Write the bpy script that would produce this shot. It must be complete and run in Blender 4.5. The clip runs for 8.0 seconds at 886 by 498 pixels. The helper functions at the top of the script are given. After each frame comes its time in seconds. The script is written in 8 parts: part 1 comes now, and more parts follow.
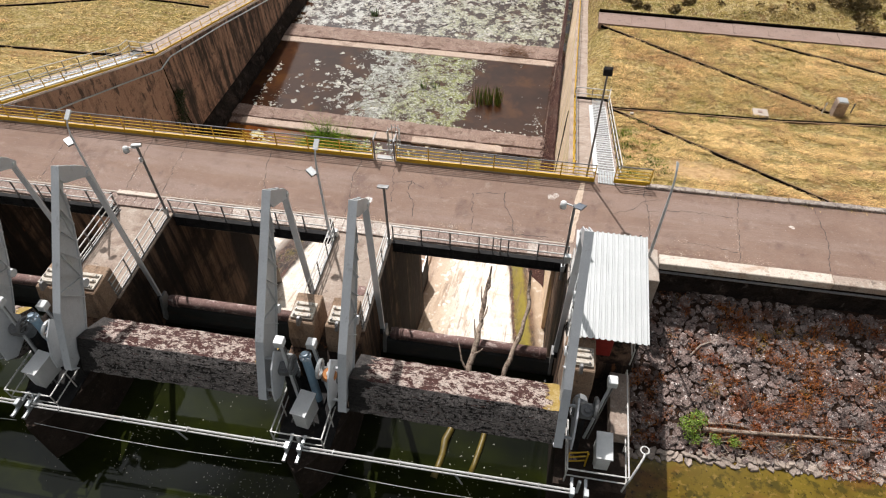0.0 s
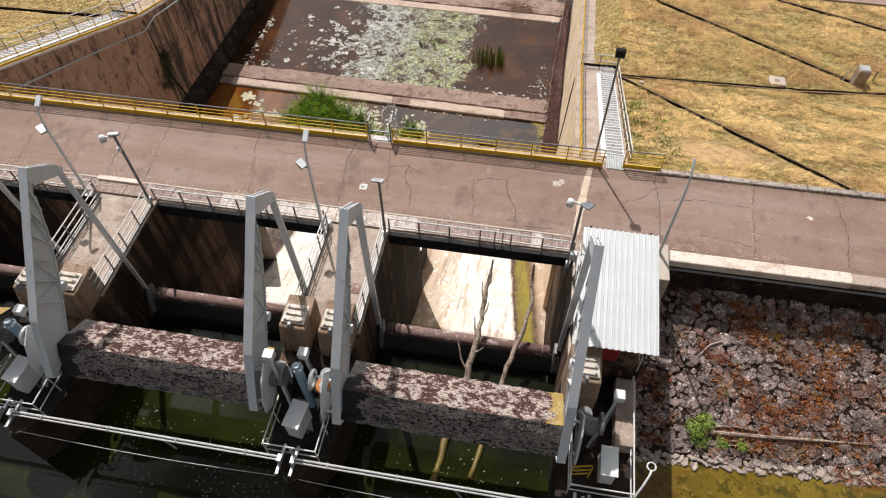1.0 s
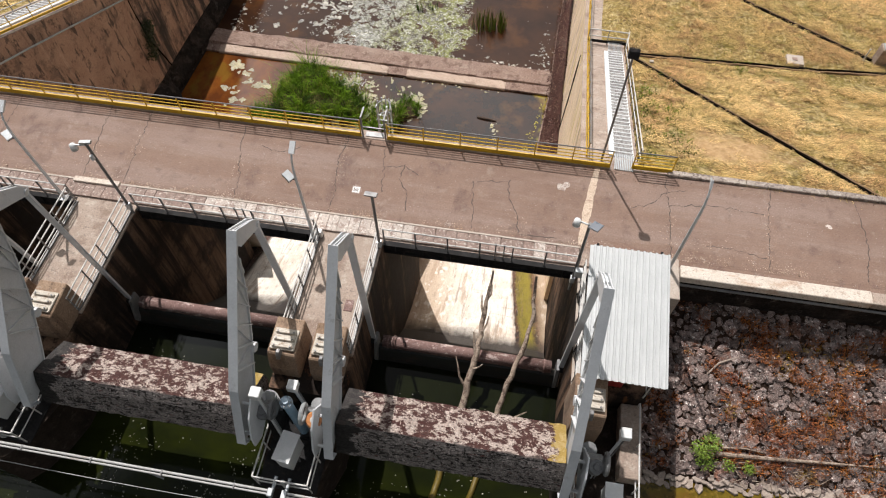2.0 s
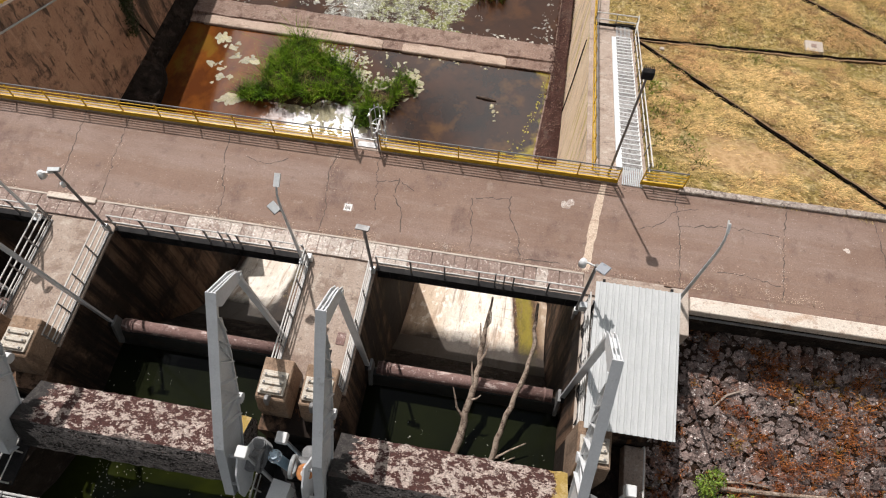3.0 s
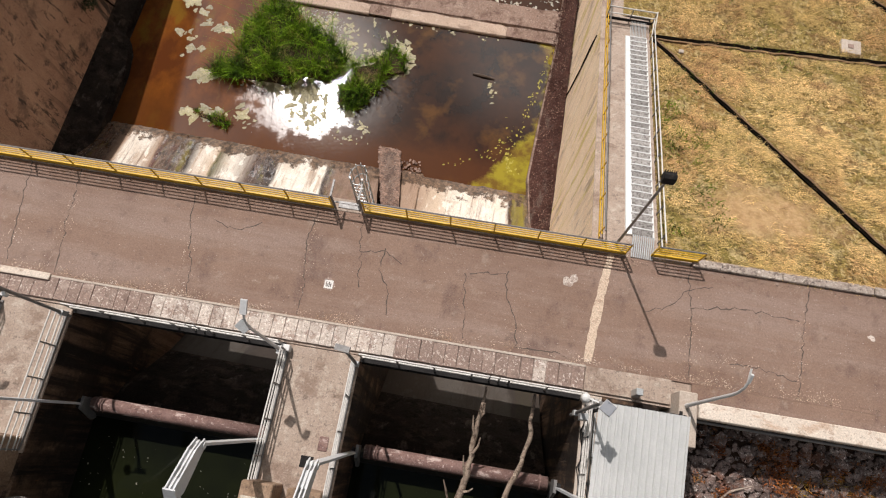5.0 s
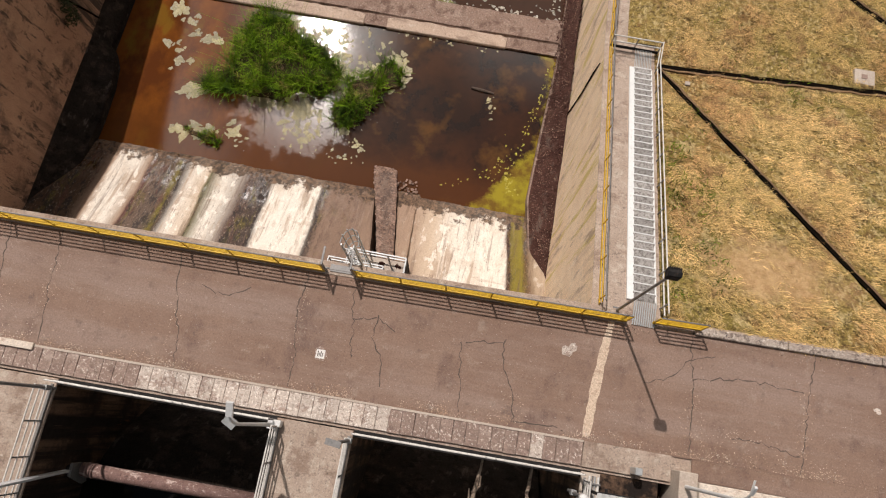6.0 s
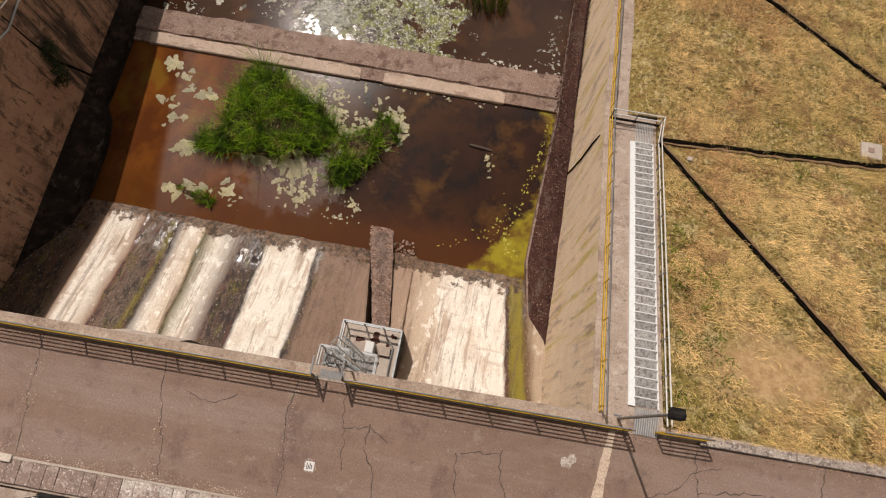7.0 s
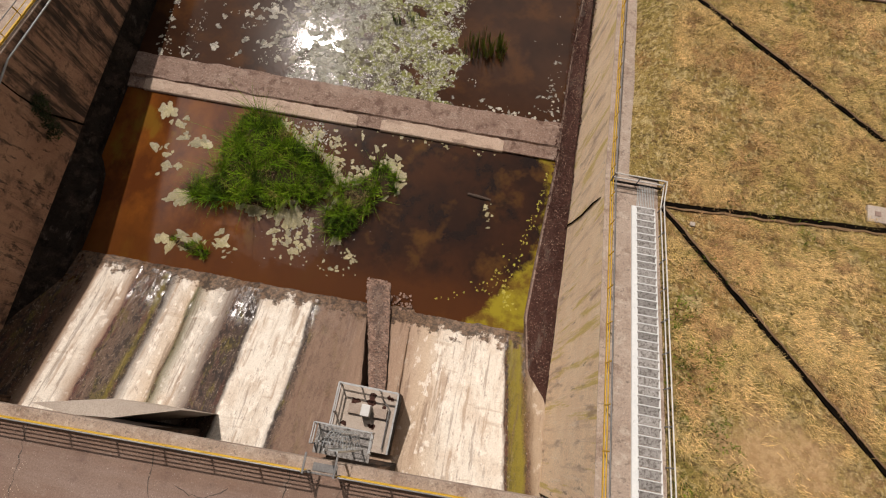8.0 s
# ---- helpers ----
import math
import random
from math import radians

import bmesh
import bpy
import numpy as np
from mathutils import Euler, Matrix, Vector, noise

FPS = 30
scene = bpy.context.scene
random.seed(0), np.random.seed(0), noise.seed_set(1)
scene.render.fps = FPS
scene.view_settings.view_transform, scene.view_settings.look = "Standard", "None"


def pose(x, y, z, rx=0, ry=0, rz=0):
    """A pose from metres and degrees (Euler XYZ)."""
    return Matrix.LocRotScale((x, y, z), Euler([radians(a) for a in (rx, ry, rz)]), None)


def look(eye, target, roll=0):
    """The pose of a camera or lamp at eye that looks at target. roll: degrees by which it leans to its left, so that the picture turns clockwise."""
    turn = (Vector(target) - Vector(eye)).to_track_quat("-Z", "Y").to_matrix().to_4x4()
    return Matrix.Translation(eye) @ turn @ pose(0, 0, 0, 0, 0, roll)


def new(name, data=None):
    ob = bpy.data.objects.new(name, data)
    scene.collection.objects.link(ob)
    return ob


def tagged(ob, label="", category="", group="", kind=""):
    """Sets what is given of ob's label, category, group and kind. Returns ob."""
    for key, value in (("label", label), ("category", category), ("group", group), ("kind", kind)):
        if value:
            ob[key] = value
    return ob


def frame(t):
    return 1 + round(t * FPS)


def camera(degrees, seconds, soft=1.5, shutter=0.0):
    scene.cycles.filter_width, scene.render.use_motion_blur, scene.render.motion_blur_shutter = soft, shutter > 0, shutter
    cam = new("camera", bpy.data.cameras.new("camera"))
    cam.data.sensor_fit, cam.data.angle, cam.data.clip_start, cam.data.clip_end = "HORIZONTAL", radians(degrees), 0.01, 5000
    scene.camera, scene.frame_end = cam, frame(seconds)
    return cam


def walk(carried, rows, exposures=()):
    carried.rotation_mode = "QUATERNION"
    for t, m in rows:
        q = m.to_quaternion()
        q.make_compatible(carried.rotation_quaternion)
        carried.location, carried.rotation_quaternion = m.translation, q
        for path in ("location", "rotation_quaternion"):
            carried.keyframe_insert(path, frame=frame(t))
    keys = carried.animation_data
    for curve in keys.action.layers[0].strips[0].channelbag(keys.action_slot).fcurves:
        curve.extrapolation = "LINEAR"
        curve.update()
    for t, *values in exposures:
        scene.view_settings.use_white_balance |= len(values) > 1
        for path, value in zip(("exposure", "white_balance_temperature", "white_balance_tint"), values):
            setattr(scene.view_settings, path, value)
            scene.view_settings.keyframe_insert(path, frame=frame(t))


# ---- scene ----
cam = camera(68.5, 8.0, soft=1.15)
PATH = [
    (0.0, (0.754, 0.426, 22.823), 11.49, -47.96, -0.68),
    (0.5, (0.545, 1.664, 22.930), 11.56, -50.39, -0.70),
    (1.0, (0.291, 3.076, 23.063), 11.59, -52.82, -0.71),
    (1.5, (0.018, 4.594, 23.205), 11.54, -55.15, -0.62),
    (3.0, (-0.951, 9.772, 23.754), 11.06, -62.33, -0.09),
    (3.5, (-1.266, 11.639, 23.926), 10.85, -64.66, 0.17),
    (4.0, (-1.594, 13.550, 24.092), 10.68, -66.97, 0.35),
    (4.5, (-1.911, 15.513, 24.247), 10.44, -69.26, 0.59),
    (4.7, (-2.025, 16.305, 24.300), 10.34, -70.17, 0.68),
    (5.8, (-2.655, 20.670, 24.645), 10.02, -74.60, 0.98),
    (6.0, (-2.765, 21.465, 24.692), 10.10, -74.73, 0.89),
    (6.5, (-2.978, 23.379, 24.760), 10.49, -74.42, 0.48),
    (7.0, (-3.185, 25.199, 24.815), 10.75, -74.10, 0.20),
    (7.5, (-3.412, 26.841, 24.870), 10.80, -73.78, 0.12),
    (8.0, (-3.655, 28.207, 24.918), 10.62, -73.44, 0.25),
]


def heading(yaw, pitch):
    a, b = radians(yaw), radians(pitch)
    return Vector((-math.sin(a) * math.cos(b), math.cos(a) * math.cos(b), math.sin(b)))


walk(cam, [(t, look(eye, Vector(eye) + 10 * heading(yaw, pitch), roll)) for t, eye, yaw, pitch, roll in PATH],
     exposures=[(0.0, 0.23, 6000, 7), (3.0, 0.07, 6080, 8), (4.7, -0.04, 6220, 9), (6.0, -0.24, 6500, 11), (8.0, -0.44, 6680, 11)])

# ---- daylight ----
SKY = 0.045
SUN = Vector((-2.12, 3.94, 6.44)).normalized()
world = bpy.data.worlds.new("sky")
scene.world = world
world.use_nodes = True
wn, wl = world.node_tree.nodes, world.node_tree.links
sky = wn.new("ShaderNodeTexSky")
sky.sky_type, sky.sun_disc = "NISHITA", False
sky.sun_elevation, sky.sun_rotation = math.asin(SUN.z), math.atan2(SUN.x, SUN.y)
sky.air_density, sky.dust_density = 1.0, 2.0
# broken bright cloud, with a gap for the sun
way = wn.new("ShaderNodeTexCoord").outputs["Generated"]
puff = wn.new("ShaderNodeTexNoise")
puff.inputs["Scale"].default_value, puff.inputs["Detail"].default_value, puff.inputs["Roughness"].default_value = 2.6, 7, 0.55
wl.new(way, puff.inputs["Vector"])
cover = wn.new("ShaderNodeMapRange")
cover.inputs["From Min"].default_value, cover.inputs["From Max"].default_value = 0.36, 0.66
# the cloud thins out towards the zenith
height = wn.new("ShaderNodeSeparateXYZ")
wl.new(way, height.inputs[0])
thin = wn.new("ShaderNodeMapRange")
thin.inputs["From Min"].default_value, thin.inputs["From Max"].default_value = 0.84, 0.905
thin.inputs["To Min"].default_value, thin.inputs["To Max"].default_value = 0.19, -0.25
wl.new(height.outputs[2], thin.inputs["Value"])
total = wn.new("ShaderNodeMath")
total.operation = "ADD"
wl.new(puff.outputs["Fac"], total.inputs[0])
wl.new(thin.outputs[0], total.inputs[1])
near = wn.new("ShaderNodeVectorMath")
near.operation = "DOT_PRODUCT"
wl.new(way, near.inputs[0])
near.inputs[1].default_value = SUN
glow = wn.new("ShaderNodeMapRange")
glow.interpolation_type = "SMOOTHERSTEP"
glow.inputs["From Min"].default_value, glow.inputs["From Max"].default_value = 0.765, 0.98
glow.inputs["To Min"].default_value, glow.inputs["To Max"].default_value = 0.33, 2.2
wl.new(near.outputs["Value"], glow.inputs["Value"])
blaze = wn.new("ShaderNodeMapRange")
blaze.interpolation_type = "SMOOTHERSTEP"
blaze.inputs["From Min"].default_value, blaze.inputs["From Max"].default_value = 0.991, 1.0
blaze.inputs["To Min"].default_value, blaze.inputs["To Max"].default_value = 0.0, 5.0
wl.new(near.outputs["Value"], blaze.inputs["Value"])
gap = wn.new("ShaderNodeMapRange")
gap.inputs["From Min"].default_value, gap.inputs["From Max"].default_value = 0.974, 0.99
gap.inputs["To Min"].default_value, gap.inputs["To Max"].default_value = 0.0, -0.3
wl.new(near.outputs["Value"], gap.inputs["Value"])
parted = wn.new("ShaderNodeMath")
parted.operation = "ADD"
wl.new(total.outputs[0], parted.inputs[0])
wl.new(gap.outputs[0], parted.inputs[1])
wl.new(parted.outputs[0], cover.inputs["Value"])
cloud = wn.new("ShaderNodeVectorMath")
cloud.operation = "SCALE"
cloud.inputs[0].default_value = (1.0, 0.97, 0.93)
wl.new(glow.outputs[0], cloud.inputs["Scale"])
dim = wn.new("ShaderNodeVectorMath")
dim.operation = "SCALE"
dim.inputs["Scale"].default_value = SKY
wl.new(sky.outputs[0], dim.inputs[0])
both = wn.new("ShaderNodeMix")
both.data_type = "RGBA"
wl.new(cover.outputs[0], both.inputs[0])
wl.new(dim.outputs[0], both.inputs[6])
wl.new(cloud.outputs[0], both.inputs[7])
halo = wn.new("ShaderNodeVectorMath")
halo.operation = "SCALE"
halo.inputs[0].default_value = (1.0, 0.96, 0.9)
wl.new(blaze.outputs[0], halo.inputs["Scale"])
whole = wn.new("ShaderNodeVectorMath")
whole.operation = "ADD"
wl.new(both.outputs[2], whole.inputs[0])
wl.new(halo.outputs[0], whole.inputs[1])
wl.new(whole.outputs[0], wn["Background"].inputs[0])
wn["Background"].inputs[1].default_value = 1.0
lamp = bpy.data.lights.new("sun", "SUN")
lamp.energy, lamp.angle, lamp.color = 4.4, radians(0.5), (1.0, 0.915, 0.855)
new("sun", lamp).matrix_world = look(SUN * 100, (0, 0, 0))

# ---- materials ----
def nodes_of(name):
    m = bpy.data.materials.new(name)
    m.use_nodes = True
    return m, m.node_tree.nodes, m.node_tree.links, m.node_tree.nodes["Principled BSDF"]


def scaled(n, l, vec, s):
    k = n.new("ShaderNodeVectorMath")
    k.operation = "MULTIPLY"
    l.new(vec, k.inputs[0])
    k.inputs[1].default_value = (s, s, s) if isinstance(s, (int, float)) else s
    return k.outputs[0]


def noise_out(n, l, vec, s, detail=4, rough=0.6, kind="n"):
    if kind == "n":
        t = n.new("ShaderNodeTexNoise")
        t.inputs["Detail"].default_value, t.inputs["Roughness"].default_value = detail, rough
        out = t.outputs["Fac"]
    else:
        t = n.new("ShaderNodeTexVoronoi")
        t.feature = "DISTANCE_TO_EDGE" if kind == "e" else "F1"
        out = t.outputs["Distance"]
    t.inputs["Scale"].default_value = 1.0
    l.new(scaled(n, l, vec, s), t.inputs["Vector"])
    return out


def span(n, l, value, lo, hi, a=0.0, b=1.0):
    r = n.new("ShaderNodeMapRange")
    r.inputs["From Min"].default_value, r.inputs["From Max"].default_value = lo, hi
    r.inputs["To Min"].default_value, r.inputs["To Max"].default_value = a, b
    l.new(value, r.inputs["Value"])
    return r.outputs[0]


def mixed(n, l, fac, a, b, blend="MIX"):
    x = n.new("ShaderNodeMix")
    x.data_type, x.blend_type = "RGBA", blend
    for slot, v in ((0, fac), (6, a), (7, b)):
        if isinstance(v, (int, float)):
            x.inputs[slot].default_value = v
        elif isinstance(v, tuple):
            x.inputs[slot].default_value = (*v, 1)
        else:
            l.new(v, x.inputs[slot])
    return x.outputs[2]


def surface(name, a, b, scale=1.2, rough=0.85, metal=0.0, layers=(), bump=(12.0, 0.4, 0.02), rand=0.0, island=0.0, gloss=0.5, grain=0.12, local=False):
    """Two colours in large patches, fine grain, then layers of (kind, scale, low, high, colour, strength)."""
    m, n, l, p = nodes_of(name)
    if local:
        vec = n.new("ShaderNodeTexCoord").outputs["Object"]
    else:
        vec = n.new("ShaderNodeNewGeometry").outputs["Position"]
    col = mixed(n, l, span(n, l, noise_out(n, l, vec, scale, 7, 0.7), 0.35, 0.65), a, b)
    for kind, s, lo, hi, c, strength in layers:
        f = span(n, l, noise_out(n, l, vec, s, 7, 0.7, kind), lo, hi, 0.0, strength)
        col = mixed(n, l, f, col, c)
    fine = span(n, l, noise_out(n, l, vec, 15.0, 5, 0.8), 0.35, 0.65, 1 - 1.6 * grain, 1 + 1.6 * grain)
    col = mixed(n, l, 1.0, col, fine, "MULTIPLY")
    if rand or island:
        src = n.new("ShaderNodeObjectInfo").outputs["Random"] if rand else n.new("ShaderNodeNewGeometry").outputs["Random Per Island"]
        k = rand or island
        col = mixed(n, l, 1.0, col, span(n, l, src, 0, 1, 1 - k, 1 + k), "MULTIPLY")
    l.new(col, p.inputs["Base Color"])
    l.new(span(n, l, noise_out(n, l, vec, 3.0, 3), 0.3, 0.7, max(rough - 0.1, 0.02), min(rough + 0.1, 1)), p.inputs["Roughness"])
    p.inputs["Metallic"].default_value = metal
    p.inputs["Specular IOR Level"].default_value = gloss
    if bump:
        bn = n.new("ShaderNodeBump")
        bn.inputs["Strength"].default_value, bn.inputs["Distance"].default_value = bump[1], bump[2]
        l.new(noise_out(n, l, vec, bump[0], 6, 0.7), bn.inputs["Height"])
        l.new(bn.outputs[0], p.inputs["Normal"])
    return m


asphalt = surface("asphalt", (0.188, 0.117, 0.084), (0.238, 0.155, 0.114), 0.22, 0.9, layers=[
    ("n", (0.07, 0.55, 1), 0.48, 0.62, (0.265, 0.19, 0.155), 0.7), ("n", (0.5, 0.35, 1), 0.54, 0.64, (0.138, 0.085, 0.066), 0.7), ("n", 1.2, 0.58, 0.66, (0.29, 0.22, 0.175), 0.6), ("n", 1.4, 0.60, 0.68, (0.11, 0.075, 0.06), 0.55),
    ("n", (0.25, 0.25, 1), 0.60, 0.68, (0.23, 0.135, 0.09), 0.6), ("n", 5.0, 0.62, 0.66, (0.33, 0.265, 0.22), 0.6), ("n", 14.0, 0.645, 0.67, (0.62, 0.56, 0.49), 0.8), ("n", 20.0, 0.60, 0.64, (0.07, 0.048, 0.038), 0.6)], bump=(40.0, 0.5, 0.012), grain=0.14)
crack_dark = surface("crack_dark", (0.06, 0.045, 0.035), (0.1, 0.075, 0.06), 3.0, 0.95)
paint_white = surface("paint_white", (0.70, 0.68, 0.65), (0.62, 0.59, 0.55), 3.0, 0.7, layers=[("n", 5.0, 0.55, 0.65, (0.4, 0.33, 0.28), 0.6)])
concrete = surface("concrete", (0.30, 0.225, 0.175), (0.38, 0.30, 0.24), 0.8, 0.9, layers=[
    ("n", 2.2, 0.53, 0.62, (0.44, 0.37, 0.30), 0.7), ("n", 0.9, 0.53, 0.62, (0.20, 0.135, 0.10), 0.75), ("n", 11.0, 0.58, 0.64, (0.12, 0.09, 0.075), 0.6),
    ("n", 3.2, 0.58, 0.65, (0.12, 0.09, 0.07), 0.65), ("n", 9.0, 0.62, 0.66, (0.58, 0.52, 0.45), 0.5)], grain=0.16)
concrete_pale = surface("concrete_pale", (0.40, 0.33, 0.27), (0.47, 0.40, 0.335), 0.7, 0.9, layers=[
    ("n", 0.8, 0.55, 0.7, (0.36, 0.27, 0.21), 0.6), ("n", 7.0, 0.62, 0.68, (0.2, 0.17, 0.14), 0.5)])
kerb_mat = surface("kerb_stone", (0.36, 0.30, 0.25), (0.27, 0.215, 0.18), 1.6, 0.92, layers=[("n", 3.0, 0.52, 0.58, (0.12, 0.09, 0.075), 0.75), ("n", 9.0, 0.56, 0.60, (0.56, 0.50, 0.43), 0.7), ("n", 12.0, 0.57, 0.61, (0.06, 0.045, 0.038), 0.75)], rand=0.12, bump=(14.0, 0.8, 0.03), grain=0.22)
mortar_cream = surface("mortar_cream", (0.56, 0.44, 0.33), (0.48, 0.36, 0.265), 2.5, 0.9, layers=[("n", 5.0, 0.55, 0.61, (0.30, 0.20, 0.14), 0.7), ("n", 13.0, 0.6, 0.64, (0.68, 0.58, 0.46), 0.6)], grain=0.2)
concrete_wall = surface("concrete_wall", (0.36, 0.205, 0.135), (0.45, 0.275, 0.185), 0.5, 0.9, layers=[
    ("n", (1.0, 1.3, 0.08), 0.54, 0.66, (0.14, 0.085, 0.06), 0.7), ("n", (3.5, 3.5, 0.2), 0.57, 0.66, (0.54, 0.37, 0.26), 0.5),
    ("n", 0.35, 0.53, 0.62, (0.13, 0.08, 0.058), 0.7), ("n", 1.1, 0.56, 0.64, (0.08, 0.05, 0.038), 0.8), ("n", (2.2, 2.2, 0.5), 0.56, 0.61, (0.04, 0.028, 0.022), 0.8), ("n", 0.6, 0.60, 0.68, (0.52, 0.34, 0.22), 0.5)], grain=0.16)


def blacken_wall(m):
    """Black algae on the older length of the wall, past the joint, running down from its crown."""
    n, l, p = m.node_tree.nodes, m.node_tree.links, m.node_tree.nodes["Principled BSDF"]
    vec = n.new("ShaderNodeNewGeometry").outputs["Position"]
    sep = n.new("ShaderNodeSeparateXYZ")
    l.new(vec, sep.inputs[0])
    streak = span(n, l, noise_out(n, l, vec, (1.0, 1.6, 0.12), 7, 0.7), 0.44, 0.56)
    past = span(n, l, sep.outputs[1], 42.3, 42.5, 0.0, 0.93)
    k = n.new("ShaderNodeMath")
    k.operation = "MULTIPLY"
    l.new(streak, k.inputs[0])
    l.new(past, k.inputs[1])
    col = mixed(n, l, k.outputs[0], p.inputs["Base Color"].links[0].from_socket, (0.035, 0.026, 0.021))
    l.new(col, p.inputs["Base Color"])


blacken_wall(concrete_wall)
# base lightened so that the colour itself carries the sun on this wall
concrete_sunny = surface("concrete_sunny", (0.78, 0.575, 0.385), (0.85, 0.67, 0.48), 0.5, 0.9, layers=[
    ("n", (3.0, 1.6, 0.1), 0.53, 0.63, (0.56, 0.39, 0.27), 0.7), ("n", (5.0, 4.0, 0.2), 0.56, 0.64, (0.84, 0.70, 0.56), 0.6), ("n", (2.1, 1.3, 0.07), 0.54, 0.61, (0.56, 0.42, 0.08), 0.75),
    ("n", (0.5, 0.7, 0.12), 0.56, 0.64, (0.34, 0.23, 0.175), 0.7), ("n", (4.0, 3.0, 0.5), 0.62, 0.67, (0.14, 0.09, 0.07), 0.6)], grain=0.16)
concrete_rusty = surface("concrete_rusty", (0.145, 0.085, 0.06), (0.22, 0.15, 0.115), 1.0, 0.8, layers=[
    ("n", (1.5, 0.6, 1), 0.50, 0.60, (0.075, 0.045, 0.034), 0.7), ("n", 7.0, 0.55, 0.60, (0.055, 0.032, 0.024), 0.8), ("n", 9.0, 0.58, 0.61, (0.44, 0.36, 0.30), 0.75)], bump=(8.0, 1.0, 0.16), grain=0.3)
concrete_sill = surface("concrete_sill", (0.235, 0.155, 0.12), (0.30, 0.21, 0.165), 0.6, 0.95, gloss=0.2, layers=[
    ("n", (0.5, 1.0, 1.0), 0.53, 0.6, (0.36, 0.27, 0.215), 0.7), ("n", 8.0, 0.57, 0.62, (0.46, 0.38, 0.32), 0.7),
    ("n", 1.1, 0.53, 0.60, (0.14, 0.085, 0.064), 0.8), ("n", 5.0, 0.58, 0.64, (0.06, 0.04, 0.033), 0.7)], bump=(9.0, 1.0, 0.08), grain=0.22)
sill_face = surface("sill_face", (0.42, 0.31, 0.235), (0.49, 0.37, 0.285), 0.7, 0.9, layers=[
    ("n", (0.6, 1.5, 3.0), 0.54, 0.61, (0.26, 0.18, 0.135), 0.75), ("n", (3.0, 3.0, 0.5), 0.57, 0.64, (0.56, 0.46, 0.37), 0.6), ("n", 7.0, 0.60, 0.65, (0.13, 0.09, 0.07), 0.6)], grain=0.18)
concrete_dark = surface("concrete_dark", (0.018, 0.013, 0.010), (0.040, 0.028, 0.021), 0.8, 0.85, gloss=0.12, layers=[
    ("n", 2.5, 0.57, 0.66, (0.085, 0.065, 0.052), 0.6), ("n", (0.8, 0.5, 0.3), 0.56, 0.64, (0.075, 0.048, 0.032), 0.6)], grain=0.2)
# near-black base that puts shade into the colour of concrete faces
concrete_shade = surface("concrete_shade", (0.016, 0.012, 0.010), (0.030, 0.023, 0.019), 0.8, 0.9, gloss=0.1, layers=[
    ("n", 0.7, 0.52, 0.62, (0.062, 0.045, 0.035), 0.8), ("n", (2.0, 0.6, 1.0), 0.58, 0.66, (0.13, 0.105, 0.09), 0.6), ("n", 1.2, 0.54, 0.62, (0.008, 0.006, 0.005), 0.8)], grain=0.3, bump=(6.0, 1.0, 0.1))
# real stains over a base darkened to carry the shade inside the bays
concrete_bay_shade = surface("concrete_bay_shade", (0.15, 0.088, 0.055), (0.22, 0.135, 0.086), 0.5, 0.9, gloss=0.15, layers=[
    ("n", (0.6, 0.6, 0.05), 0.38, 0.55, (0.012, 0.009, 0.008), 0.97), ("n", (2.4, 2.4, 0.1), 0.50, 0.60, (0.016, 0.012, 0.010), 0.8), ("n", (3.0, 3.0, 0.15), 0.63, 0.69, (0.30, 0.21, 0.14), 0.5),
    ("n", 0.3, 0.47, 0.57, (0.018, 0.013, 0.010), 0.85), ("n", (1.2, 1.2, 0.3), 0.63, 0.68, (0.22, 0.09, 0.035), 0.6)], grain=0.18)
debris = surface("debris", (0.050, 0.020, 0.015), (0.095, 0.044, 0.033), 1.5, 0.95, gloss=0.2, layers=[
    ("n", 7.0, 0.60, 0.65, (0.34, 0.24, 0.19), 0.7), ("n", (0.4, 0.25, 1), 0.55, 0.62, (0.15, 0.115, 0.095), 0.7), ("n", 9.0, 0.57, 0.63, (0.012, 0.008, 0.007), 0.85)], bump=(9.0, 1.0, 0.14), grain=0.25)
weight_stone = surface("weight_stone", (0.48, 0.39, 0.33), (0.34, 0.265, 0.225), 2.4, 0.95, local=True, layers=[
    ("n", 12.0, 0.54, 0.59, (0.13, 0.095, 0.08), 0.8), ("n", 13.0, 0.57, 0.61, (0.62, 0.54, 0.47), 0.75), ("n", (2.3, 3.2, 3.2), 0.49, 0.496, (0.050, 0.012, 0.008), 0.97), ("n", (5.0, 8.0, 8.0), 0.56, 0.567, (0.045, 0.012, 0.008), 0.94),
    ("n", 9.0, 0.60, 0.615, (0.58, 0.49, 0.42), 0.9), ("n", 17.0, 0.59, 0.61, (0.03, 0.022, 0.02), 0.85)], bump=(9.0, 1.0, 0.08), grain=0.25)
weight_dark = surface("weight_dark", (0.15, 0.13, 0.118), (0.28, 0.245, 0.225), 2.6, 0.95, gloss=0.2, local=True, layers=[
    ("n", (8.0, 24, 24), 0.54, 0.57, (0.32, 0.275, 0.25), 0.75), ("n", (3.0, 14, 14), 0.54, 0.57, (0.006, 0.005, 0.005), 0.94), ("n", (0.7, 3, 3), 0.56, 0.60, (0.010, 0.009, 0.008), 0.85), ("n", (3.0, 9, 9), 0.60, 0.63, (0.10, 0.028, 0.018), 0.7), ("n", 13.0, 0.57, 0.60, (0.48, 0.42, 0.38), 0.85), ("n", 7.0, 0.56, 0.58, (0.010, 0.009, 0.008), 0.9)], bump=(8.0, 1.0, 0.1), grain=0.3)


